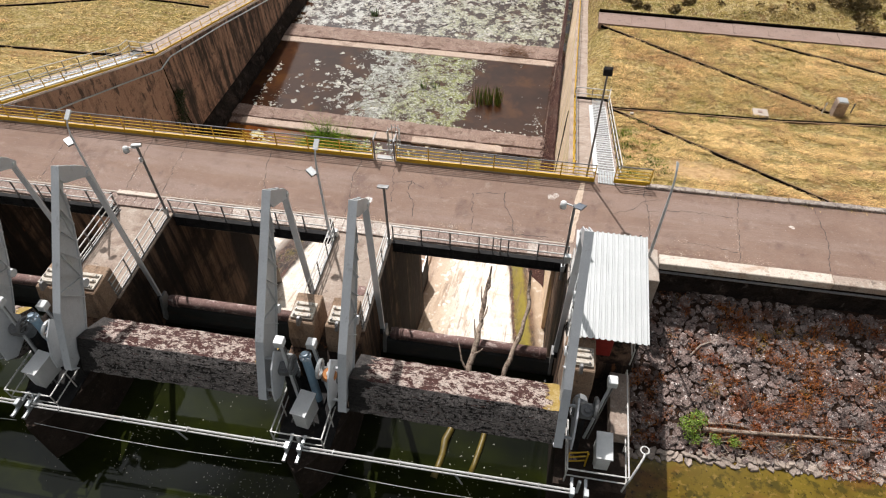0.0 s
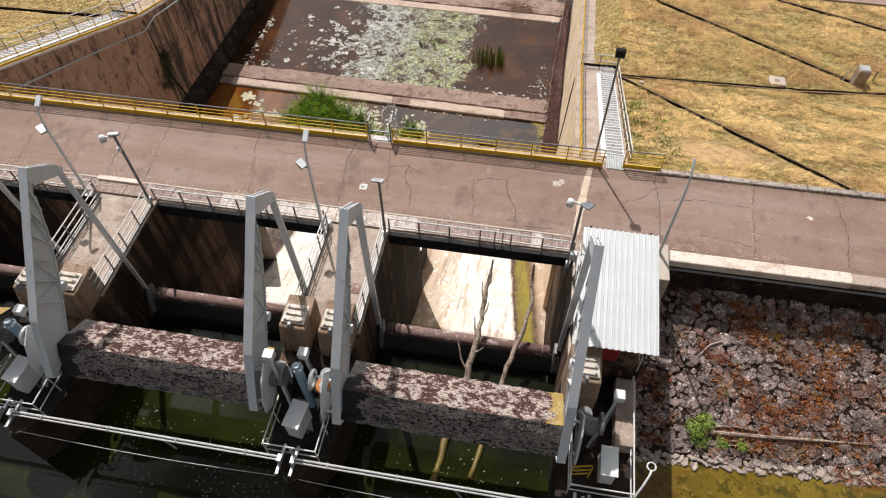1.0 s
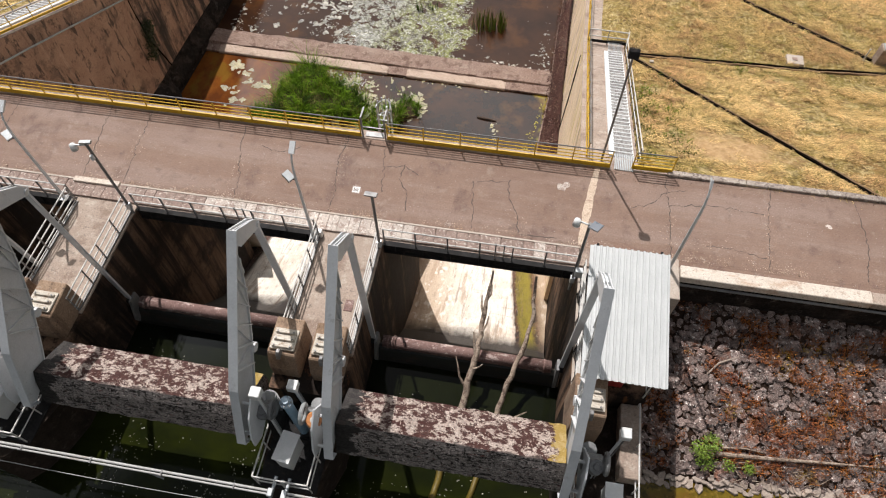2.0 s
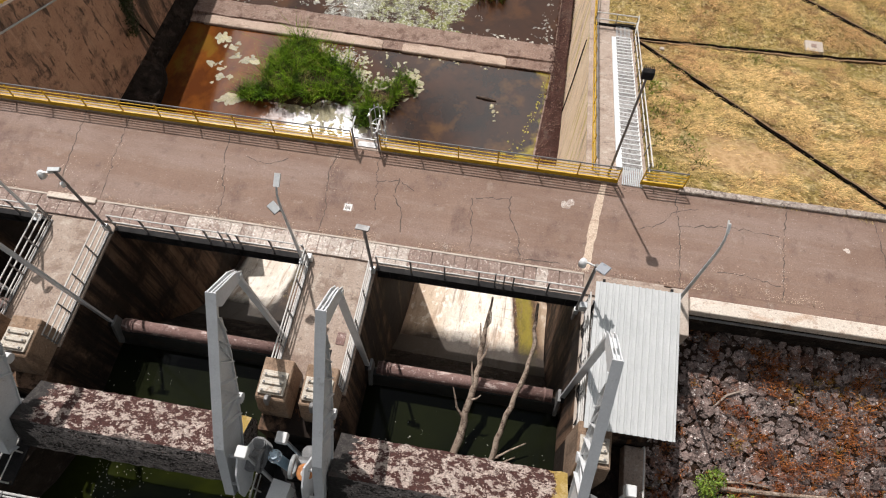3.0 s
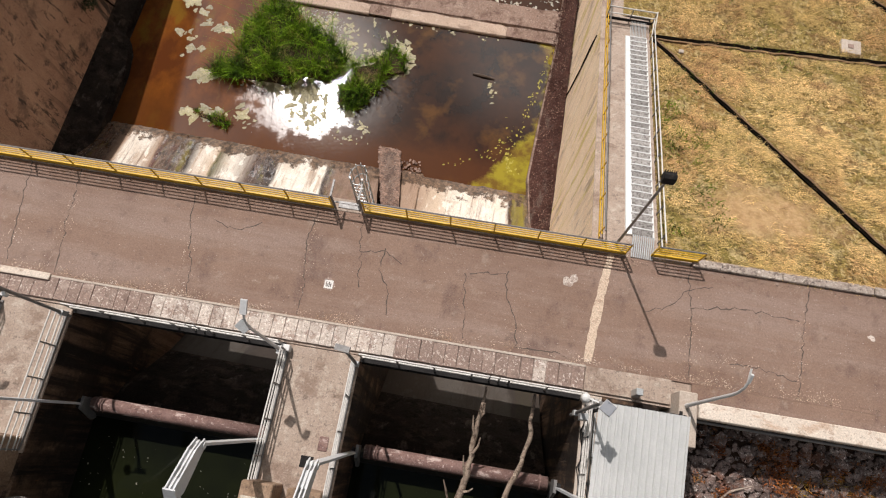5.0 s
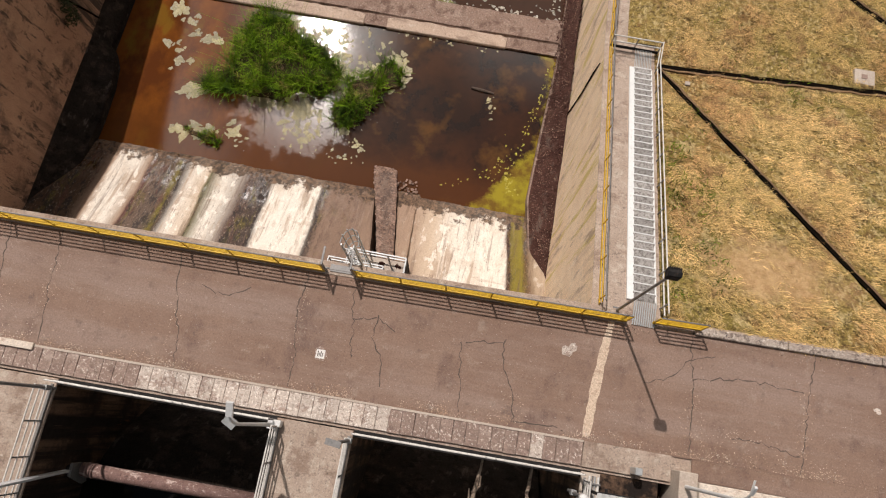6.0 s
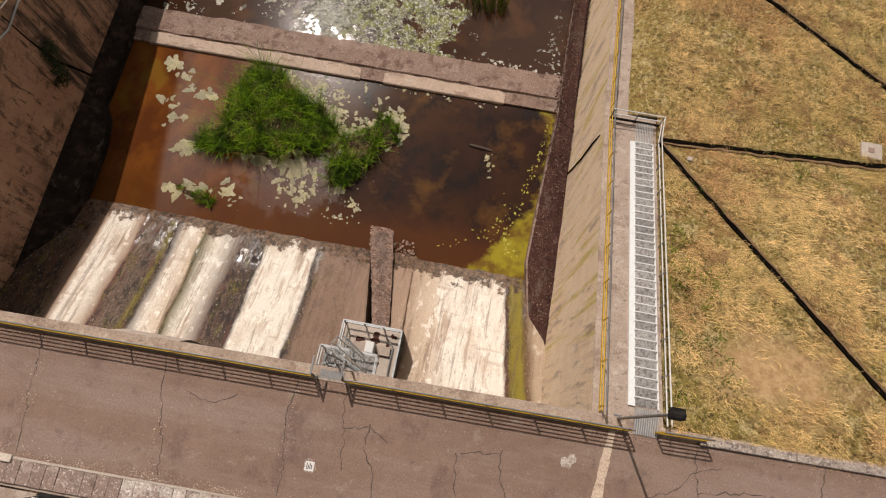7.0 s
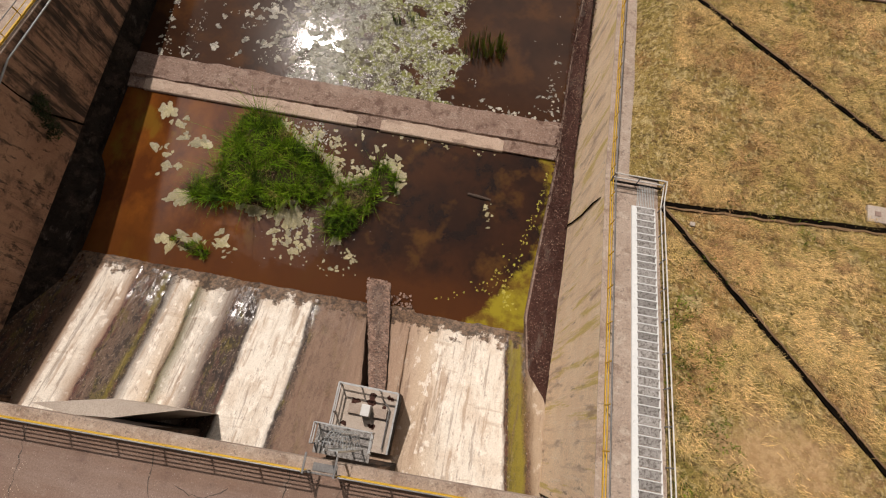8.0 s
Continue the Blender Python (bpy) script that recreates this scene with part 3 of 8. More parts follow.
def pond_material():
    """Shallow rusty water, orange over the bed on one side and dark on the other."""
    m = water("pond_water", (0.024, 0.011, 0.006), (0.046, 0.018, 0.007), 0.25, [((0.6, 0.5, 1), 0.5, 0.62, (0.012, 0.008, 0.006), 0.7), ((0.35, 0.35, 1), 0.56, 0.68, (0.11, 0.05, 0.012), 0.7)], 0.14, 0.01)
    n, l, p = m.node_tree.nodes, m.node_tree.links, m.node_tree.nodes["Principled BSDF"]
    vec = n.new("ShaderNodeNewGeometry").outputs["Position"]
    sep = n.new("ShaderNodeSeparateXYZ")
    l.new(vec, sep.inputs[0])

    def op(kind, a, b):
        k = n.new("ShaderNodeMath")
        k.operation = kind
        for i, v in enumerate((a, b)):
            if isinstance(v, (int, float)):
                k.inputs[i].default_value = v
            else:
                l.new(v, k.inputs[i])
        return k.outputs[0]

    old = p.inputs["Base Color"].links[0].from_socket
    shallow = mixed(n, l, span(n, l, noise_out(n, l, vec, (0.35, 0.25, 1), 6, 0.65), 0.4, 0.6), (0.17, 0.056, 0.010), (0.085, 0.026, 0.008))
    shallow = mixed(n, l, span(n, l, noise_out(n, l, vec, (0.5, 0.3, 1), 5), 0.56, 0.66, 0.0, 0.7), shallow, (0.16, 0.088, 0.012))
    veil = op("ADD", sep.outputs[0], op("MULTIPLY", op("SUBTRACT", noise_out(n, l, vec, (0.3, 0.3, 1), 5), 0.5), 7.0))
    col = mixed(n, l, span(n, l, veil, -21.0, -12.0, 1.0, 0.0), old, shallow)
    # rust-red shallows along the chute's foot
    foot = op("ADD", sep.outputs[1], op("MULTIPLY", op("SUBTRACT", noise_out(n, l, vec, (0.5, 0.5, 1), 5), 0.5), 3.0))
    col = mixed(n, l, span(n, l, foot, 37.4, 39.6, 0.75, 0.0), col, (0.085, 0.028, 0.007))
    # yellow algae thickening towards the corner
    bend = op("MULTIPLY", op("SUBTRACT", 44.0, sep.outputs[1]), op("SUBTRACT", 44.0, sep.outputs[1]))
    reach = op("ADD", op("ADD", sep.outputs[0], 0.5), op("MULTIPLY", bend, 0.062))
    ragged = op("ADD", reach, op("MULTIPLY", op("SUBTRACT", noise_out(n, l, vec, (1.1, 1.1, 1), 7, 0.7), 0.5), 2.6))
    tint = mixed(n, l, span(n, l, noise_out(n, l, vec, (0.9, 0.9, 1), 5), 0.42, 0.6), (0.30, 0.245, 0.02), (0.15, 0.085, 0.014))
    col = mixed(n, l, span(n, l, ragged, 0.75, 1.25, 0.0, 0.9), col, tint)
    l.new(col, p.inputs["Base Color"])
    # rougher water by the islands, placed to spread the sun's glare in view
    skin = n.new("ShaderNodeMapping")
    skin.vector_type = "TEXTURE"
    skin.inputs["Location"].default_value, skin.inputs["Scale"].default_value = (-16.8, 40.0, 0), (4.6, 3.4, 1e6)
    l.new(vec, skin.inputs["Vector"])
    far = n.new("ShaderNodeVectorMath")
    far.operation = "LENGTH"
    l.new(skin.outputs[0], far.inputs[0])
    edge = op("ADD", far.outputs["Value"], op("MULTIPLY", op("SUBTRACT", noise_out(n, l, vec, (0.9, 0.9, 1), 7, 0.7), 0.5), 1.6))
    l.new(span(n, l, edge, 0.75, 0.95, 0.18, 0.05), p.inputs["Roughness"])
    return m




def float_film(m, west, east, lo, hi, pale, green):
    """A thin floating skin of scum with ragged edges, open leads and pale flecks."""
    n, l, p = m.node_tree.nodes, m.node_tree.links, m.node_tree.nodes["Principled BSDF"]
    vec = n.new("ShaderNodeNewGeometry").outputs["Position"]
    sep = n.new("ShaderNodeSeparateXYZ")
    l.new(vec, sep.inputs[0])

    def op(kind, a, b):
        k = n.new("ShaderNodeMath")
        k.operation = kind
        for i, v in enumerate((a, b)):
            if isinstance(v, (int, float)):
                k.inputs[i].default_value = v
            else:
                l.new(v, k.inputs[i])
        return k.outputs[0]

    sway = op("MULTIPLY", op("SUBTRACT", noise_out(n, l, vec, (0.3, 0.3, 1), 7, 0.62), 0.5), 10.0)
    inside = op("MINIMUM", op("ADD", op("SUBTRACT", sep.outputs[0], west), sway), op("ADD", op("SUBTRACT", east, sep.outputs[0]), sway))
    cover = op("MULTIPLY", span(n, l, inside, -0.12, 0.12), span(n, l, noise_out(n, l, vec, (0.9, 0.9, 1), 8, 0.7), lo, hi))
    tone = mixed(n, l, span(n, l, op("ADD", sep.outputs[0], op("MULTIPLY", noise_out(n, l, vec, (0.35, 0.35, 1), 6, 0.65), 14.0)), -9.5, -5.5), pale, green)
    tone = mixed(n, l, span(n, l, noise_out(n, l, vec, (5.0, 5.0, 1), 5, 0.7), 0.52, 0.57, 0.0, 0.75), tone, (0.62, 0.60, 0.54))
    tone = mixed(n, l, span(n, l, noise_out(n, l, vec, (2.2, 2.2, 1), 6, 0.75), 0.52, 0.56, 0.0, 0.9), tone, (0.05, 0.038, 0.022))
    col = mixed(n, l, cover, p.inputs["Base Color"].links[0].from_socket, tone)
    l.new(col, p.inputs["Base Color"])
    l.new(span(n, l, cover, 0.0, 1.0, 0.08, 0.5), p.inputs["Roughness"])
    grainy = n.new("ShaderNodeBump")
    grainy.inputs["Distance"].default_value = 0.05
    l.new(span(n, l, cover, 0.0, 1.0, 0.0, 0.8), grainy.inputs["Strength"])
    l.new(noise_out(n, l, vec, 14.0, 5, 0.7), grainy.inputs["Height"])
    l.new(p.inputs["Normal"].links[0].from_socket, grainy.inputs["Normal"])
    l.new(grainy.outputs[0], p.inputs["Normal"])


pond_water = pond_material()
pond_far = water("pond_far_water", (0.030, 0.014, 0.008), (0.050, 0.022, 0.011), 0.2, [((0.4, 0.4, 1), 0.52, 0.66, (0.085, 0.035, 0.012), 0.7)], 0.14, 0.01)
for still in (pond_far, pond_water):
    still.node_tree.nodes["Principled BSDF"].inputs["IOR"].default_value = 1.46
pond_far.node_tree.nodes["Principled BSDF"].inputs["Roughness"].default_value = 0.05


pond_middle = pond_far.copy()
pond_middle.name = "pond_middle_water"
pond_middle.node_tree.nodes["Principled BSDF"].inputs["IOR"].default_value = 1.3
pond_middle.node_tree.nodes["Principled BSDF"].inputs["Specular IOR Level"].default_value = 0.32
float_film(pond_middle, -19.0, -7.6, 0.44, 0.48, (0.30, 0.295, 0.25), (0.185, 0.19, 0.05))
float_film(pond_far, -32.0, 3.0, 0.47, 0.52, (0.36, 0.34, 0.29), (0.24, 0.23, 0.13))


def lake_material():
    """Deep dark water, greened by algae along the gates."""
    m = water("lake_water", (0.006, 0.007, 0.004), (0.011, 0.013, 0.005), 0.2, [((5, 5, 1), 0.70, 0.73, (0.12, 0.13, 0.09), 0.4)], ripple=0.05)
    n, l, p = m.node_tree.nodes, m.node_tree.links, m.node_tree.nodes["Principled BSDF"]
    vec = n.new("ShaderNodeNewGeometry").outputs["Position"]
    sep = n.new("ShaderNodeSeparateXYZ")
    l.new(vec, sep.inputs[0])
    wob = n.new("ShaderNodeMath")
    wob.operation = "MULTIPLY_ADD"
    l.new(noise_out(n, l, vec, (0.25, 0.4, 1), 5), wob.inputs[0])
    wob.inputs[1].default_value = 3.5
    l.new(sep.outputs[1], wob.inputs[2])
    near, off = span(n, l, wob.outputs[0], 8.4, 10.2), span(n, l, wob.outputs[0], 13.6, 15.2, 1.0, 0.0)
    band = n.new("ShaderNodeMath")
    band.operation = "MULTIPLY"
    l.new(near, band.inputs[0])
    l.new(off, band.inputs[1])
    green = mixed(n, l, span(n, l, noise_out(n, l, vec, (0.4, 0.6, 1), 5), 0.4, 0.6), (0.015, 0.018, 0.003), (0.008, 0.010, 0.003))
    col = mixed(n, l, band.outputs[0], p.inputs["Base Color"].links[0].from_socket, green)
    l.new(col, p.inputs["Base Color"])
    p.inputs["IOR"].default_value = 1.22
    return m


lake_water = lake_material()
lake_shallow = water("lake_shallow", (0.11, 0.072, 0.008), (0.16, 0.11, 0.012), 0.5, [((1.8, 1.8, 1), 0.5, 0.60, (0.045, 0.036, 0.006), 0.8), ((3.5, 3.5, 1), 0.56, 0.62, (0.22, 0.14, 0.03), 0.7), ((0.35, 0.6, 1), 0.52, 0.62, (0.14, 0.06, 0.012), 0.6), ((6.0, 6.0, 1), 0.60, 0.65, (0.02, 0.016, 0.006), 0.8)], ripple=0.06)
pipe_white = surface("pipe_white", (0.45, 0.44, 0.42), (0.38, 0.365, 0.34), 2.0, 0.6, 0.0, layers=[("n", (2.0, 6.0, 6.0), 0.58, 0.65, (0.24, 0.18, 0.13), 0.6)], bump=None)
sunken_wood = surface("sunken_wood", (0.17, 0.115, 0.012), (0.11, 0.075, 0.012), 2.0, 0.5, layers=[("n", 5.0, 0.56, 0.62, (0.05, 0.045, 0.008), 0.7)], bump=None)

# ---- building helpers ----
rng = random.Random(7)
DAM = []                                # what stands square to the dam, 1.4 degrees off the basin
SQUARE = [False]


def origin_of(ob):
    while ob.parent:
        ob = ob.parent
    return ob.location.copy()


def thing(name, at, label, category, group="", kind=""):
    e = new(name)
    e.location = at
    e.empty_display_size = 0.2
    if SQUARE[0]:
        DAM.append(e)
    return tagged(e, label, category, group, kind)


def mesh_of(name, bm, material, smooth=False):
    me = bpy.data.meshes.new(name)
    bmesh.ops.recalc_face_normals(bm, faces=bm.faces)
    bm.to_mesh(me)
    bm.free()
    me.materials.append(material)
    if smooth:
        for f in me.polygons:
            f.use_smooth = True
    return me


def part(name, bm, material, parent, label="", smooth=False):
    """One mesh, modelled in world metres, as a child of a thing or of a part."""
    bmesh.ops.translate(bm, verts=bm.verts, vec=-origin_of(parent))
    ob = new(name, mesh_of(name, bm, material, smooth))
    ob.parent = parent
    return tagged(ob, label)


def solo(name, bm, material, label, category, kind="", group="", smooth=False):
    """A thing of one mesh, with its origin at its base."""
    lo = [min(v.co[i] for v in bm.verts) for i in range(3)]
    hi = [max(v.co[i] for v in bm.verts) for i in range(3)]
    at = Vector(((lo[0] + hi[0]) / 2, (lo[1] + hi[1]) / 2, lo[2]))
    bmesh.ops.translate(bm, verts=bm.verts, vec=-at)
    ob = new(name, mesh_of(name, bm, material, smooth))
    ob.location = at
    if SQUARE[0]:
        DAM.append(ob)
    return tagged(ob, label, category, group, kind)


def box(x0, x1, y0, y1, z0, z1, bm=None, bevel=0.0):
    bm = bm or bmesh.new()
    v = [bm.verts.new(c) for c in ((x0, y0, z0), (x1, y0, z0), (x1, y1, z0), (x0, y1, z0), (x0, y0, z1), (x1, y0, z1), (x1, y1, z1), (x0, y1, z1))]
    fs = [bm.faces.new([v[i] for i in q]) for q in ((3, 2, 1, 0), (4, 5, 6, 7), (0, 1, 5, 4), (1, 2, 6, 5), (2, 3, 7, 6), (3, 0, 4, 7))]
    if bevel:
        es = list({e for f in fs for e in f.edges})
        bmesh.ops.bevel(bm, geom=es, offset=bevel, segments=1, affect="EDGES")
    return bm


def prism(poly, axis, a, b, bm=None, bevel=0.0):
    """A flat outline pushed along an axis. Outline order: x: (y, z); y: (x, z); z: (x, y)."""
    bm = bm or bmesh.new()

    def at(p, d):
        return {"x": (d, p[0], p[1]), "y": (p[0], d, p[1]), "z": (p[0], p[1], d)}[axis]

    lo, hi = [bm.verts.new(at(p, a)) for p in poly], [bm.verts.new(at(p, b)) for p in poly]
    k = len(poly)
    fs = [bm.faces.new(lo), bm.faces.new(hi)] + [bm.faces.new((lo[i], lo[(i + 1) % k], hi[(i + 1) % k], hi[i])) for i in range(k)]
    if bevel:
        bmesh.ops.recalc_face_normals(bm, faces=fs)
        bmesh.ops.bevel(bm, geom=list({e for f in fs for e in f.edges}), offset=bevel, segments=1, affect="EDGES")
    return bm


def tube(points, r, seg=8, bm=None, caps=True):
    """A round bar through the points; r may be one radius or one for each point."""
    bm = bm or bmesh.new()
    pts = [Vector(p) for p in points]
    rs = [r] * len(pts) if isinstance(r, (int, float)) else r
    rings = []
    for i, p in enumerate(pts):
        d = (pts[min(i + 1, len(pts) - 1)] - pts[max(i - 1, 0)]).normalized()
        side = d.cross(Vector((0, 0, 1)) if abs(d.z) < 0.95 else Vector((1, 0, 0))).normalized()
        up = side.cross(d)
        rings.append([bm.verts.new(p + rs[i] * (math.cos(2 * math.pi * k / seg) * side + math.sin(2 * math.pi * k / seg) * up)) for k in range(seg)])
    for a, b in zip(rings, rings[1:]):
        for k in range(seg):
            bm.faces.new((a[k], a[(k + 1) % seg], b[(k + 1) % seg], b[k]))
    if caps:
        bm.faces.new(rings[0]), bm.faces.new(rings[-1])
    return bm


def bar(p, q, w, h, bm=None, up=(0, 0, 1)):
    """A straight bar of rectangular section from p to q."""
    bm = bm or bmesh.new()
    p, q = Vector(p), Vector(q)
    d = (q - p).normalized()
    u = Vector(up)
    if abs(d.dot(u)) > 0.98:
        u = Vector((0, 1, 0))
    side = d.cross(u).normalized() * w / 2
    u = side.cross(d).normalized() * h / 2
    v = [bm.verts.new(c) for c in (p - side - u, p + side - u, p + side + u, p - side + u, q - side - u, q + side - u, q + side + u, q - side + u)]
    for f in ((3, 2, 1, 0), (4, 5, 6, 7), (0, 1, 5, 4), (1, 2, 6, 5), (2, 3, 7, 6), (3, 0, 4, 7)):
        bm.faces.new([v[i] for i in f])
    return bm


def railing(label, pts, rails, post_r, post_mat, step, height, category="railing", name="railing", post_low=0.0):
    """Posts at even steps along the base line, and one bar for each (height, radius, material)."""
    pts = [Vector(p) for p in pts]
    t = thing(name, pts[0], label, category)
    for a, b in zip(pts, pts[1:]):
        k = max(1, round((b - a).length / step))
        for i in range(k + 1):
            if i == 0 and a is not pts[0]:
                continue
            p = a.lerp(b, i / k)
            part("post", tube([p + Vector((0, 0, post_low)), p + Vector((0, 0, height))], post_r, 6), post_mat, t)
        for z, r, m in rails:
            part("rail", tube([a + Vector((0, 0, z)), b + Vector((0, 0, z))], r, 6), m, t)
    return t


def blob(bm, x, y, z, r, k=11, rough=0.35, stretch=1.0, turn=0.0):
    """A ragged flat patch with a slightly raised middle."""
    ph = [rng.uniform(0, 6.28) for _ in range(3)]
    ring = []
    for i in range(k):
        a = 2 * math.pi * i / k
        q = r * (1 + rough * (0.5 * math.sin(2 * a + ph[0]) + 0.35 * math.sin(3 * a + ph[1]) + 0.3 * math.sin(5 * a + ph[2])) + rng.uniform(-0.5, 0.5) * rough * 0.6)
        u, v = q * stretch * math.cos(a), q / stretch * math.sin(a)
        ring.append(bm.verts.new((x + u * math.cos(turn) - v * math.sin(turn), y + u * math.sin(turn) + v * math.cos(turn), z)))
    top = bm.verts.new((x, y, z + min(0.04, 0.08 * r)))
    for i in range(k):
        bm.faces.new((ring[i], ring[(i + 1) % k], top))


def blades(spots, n, height, width, lean=0.5, spread=0.15):
    """Many thin grass blades round the given (x, y, z, scale) spots, as plain lists of corners and faces."""
    verts, faces = [], []
    for x, y, z, s in spots:
        for _ in range(n):
            a, t = rng.uniform(0, 6.283), rng.uniform(0, 6.283)
            px, py = x + rng.gauss(0, spread), y + rng.gauss(0, spread)
            h, w = s * height * rng.uniform(0.5, 1.2), width * rng.uniform(0.6, 1.3)
            lx, ly = math.cos(a) * h * lean * rng.uniform(0.2, 1.4), math.sin(a) * h * lean * rng.uniform(0.2, 1.4)
            cx, cy = math.cos(t) * w, math.sin(t) * w
            i = len(verts)
            verts += [(px - cx, py - cy, z), (px + cx, py + cy, z), (px + lx * 0.4 + cx * 0.8, py + ly * 0.4 + cy * 0.8, z + h * 0.6), (px + lx * 0.4 - cx * 0.8, py + ly * 0.4 - cy * 0.8, z + h * 0.6), (px + lx, py + ly, z + h * 0.85)]
            faces += [(i, i + 1, i + 2, i + 3), (i + 3, i + 2, i + 4)]
    return verts, faces


def from_lists(name, verts, faces, material, parent=None, at=(0, 0, 0)):
    me = bpy.data.meshes.new(name)
    me.from_pydata([(v[0] - at[0], v[1] - at[1], v[2] - at[2]) for v in verts], [], faces)
    me.materials.append(material)
    ob = new(name, me)
    if parent:
        ob.parent = parent
    else:
        ob.location = at
    return ob

# ---- setting: ground, road, walls, basin ----
BAYS = [-1.55, -12.73, -23.91]          # middle of each gate bay
HALF = 4.15                             # half of a bay's clear width
POND, FAR_POND, LAKE = -16.6, -16.35, -4.0


def bank(y):
    """Height of the grass banks across the valley's fall."""
    for (y0, z0), (y1, z1) in zip(((-900, 0.0), (27.0, -0.12), (41.5, -5.75), (57.5, -8.1), (61.0, -8.2), (75.0, -6.5)), ((27.0, -0.12), (41.5, -5.75), (57.5, -8.1), (61.0, -8.2), (75.0, -6.5), (900.0, 12.0))):
        if y <= y1:
            return z0 + (z1 - z0) * (y - y0) / (y1 - y0)
    return 12.0


BARE = (9.2, 30.0, 2.6, 1.5)           # trodden earth: centre and half-widths


def bank_at(x, y):
    """The banks' height, falling to the crown of the shaded wall beyond its stair."""
    z = bank(y)
    if x < -33 and y > 42:
        low = wall_top(y) - 0.05
        return low + (z - low) * min(1.0, max(0.0, -34.0 - x) / 7.0)
    return z


def wall_top(y):
    """Height of the basin walls' crown."""
    return -0.1 - 0.382 * max(0, min(y, 42.5) - 27.0) - 0.25 * max(0, y - 42.5)


def terrain():
    xs = [-900, -300, -150, -90] + [-70 + 2.0 * i for i in range(18)] + [-34.08, -33.98, -20, -8, 4.72, 4.82] + [6.5 + 1.6 * i for i in range(30)] + [60, 90, 150, 300, 900]
    ys = [-900, -200, -60, -10, 8, 14.0, 20.6, 21.5, 22, 24, 26.5, 26.9, 27.3] + [28 + 0.9 * i for i in range(50)] + [75, 82, 90, 105, 130, 200, 900]
    bm = bmesh.new()
    grid = []
    for y in ys:
        row = []
        for x in xs:
            if y < 20.7:
                z = -9.0
            elif y < 22.5:
                z = -1.2
            elif y < 27:
                z = -0.3
            else:
                z = bank_at(x, y)
                if -34.03 < x < 4.77:
                    z = -19.0
                elif y > 27.2:
                    z += 0.06 * noise.noise((x * 0.35, y * 0.35, 0)) + 0.03 * noise.noise((x * 1.1, y * 1.1, 3))
                    if y > 61.5:
                        z += 0.8 * noise.noise((x * 0.12, y * 0.12, 5)) + 0.35 * noise.noise((x * 0.5, y * 0.5, 8))
            if y < 27 and -34.03 < x < 4.77:
                z = -19.0
            row.append(bm.verts.new((x, y, z)))
        grid.append(row)
    for a, b in zip(grid, grid[1:]):
        for i in range(len(xs) - 1):
            bm.faces.new((a[i], a[i + 1], b[i + 1], b[i]))
    ob = new("ground", mesh_of("ground", bm, grass_ground))
    return tagged(ob, "dry yellow and green mown grass on the dam's sloping banks", "ground", kind="structure")


terrain()


def tread_earth(m):
    """Bare red earth in the grass near the stair head."""
    n, l, p = m.node_tree.nodes, m.node_tree.links, m.node_tree.nodes["Principled BSDF"]
    vec = n.new("ShaderNodeNewGeometry").outputs["Position"]
    flat = n.new("ShaderNodeMapping")
    flat.vector_type = "TEXTURE"
    flat.inputs["Location"].default_value, flat.inputs["Scale"].default_value = (BARE[0], BARE[1], 0), (BARE[2], BARE[3], 1e6)
    l.new(vec, flat.inputs["Vector"])
    far = n.new("ShaderNodeVectorMath")
    far.operation = "LENGTH"
    l.new(flat.outputs[0], far.inputs[0])
    k = n.new("ShaderNodeMath")
    k.operation = "MULTIPLY_ADD"
    l.new(noise_out(n, l, vec, 0.9, 6, 0.7), k.inputs[0])
    k.inputs[1].default_value = -2.2
    l.new(far.outputs["Value"], k.inputs[2])
    earth = mixed(n, l, span(n, l, noise_out(n, l, vec, 3.0, 6, 0.7), 0.42, 0.58), (0.64, 0.42, 0.22), (0.50, 0.31, 0.155))
    col = mixed(n, l, span(n, l, k.outputs[0], -0.55, 0.25, 0.8, 0.0), p.inputs["Base Color"].links[0].from_socket, earth)
    l.new(col, p.inputs["Base Color"])


tread_earth(grass_ground)

# bed under bays and basin
bed = bmesh.new()
box(-33, 5, 6, 140, -24, -19.4, bed)
solo("basin_bed", bed, concrete_dark, "dark wet concrete bed of the stilling basin", "basin floor", "structure")


SQUARE[0] = True


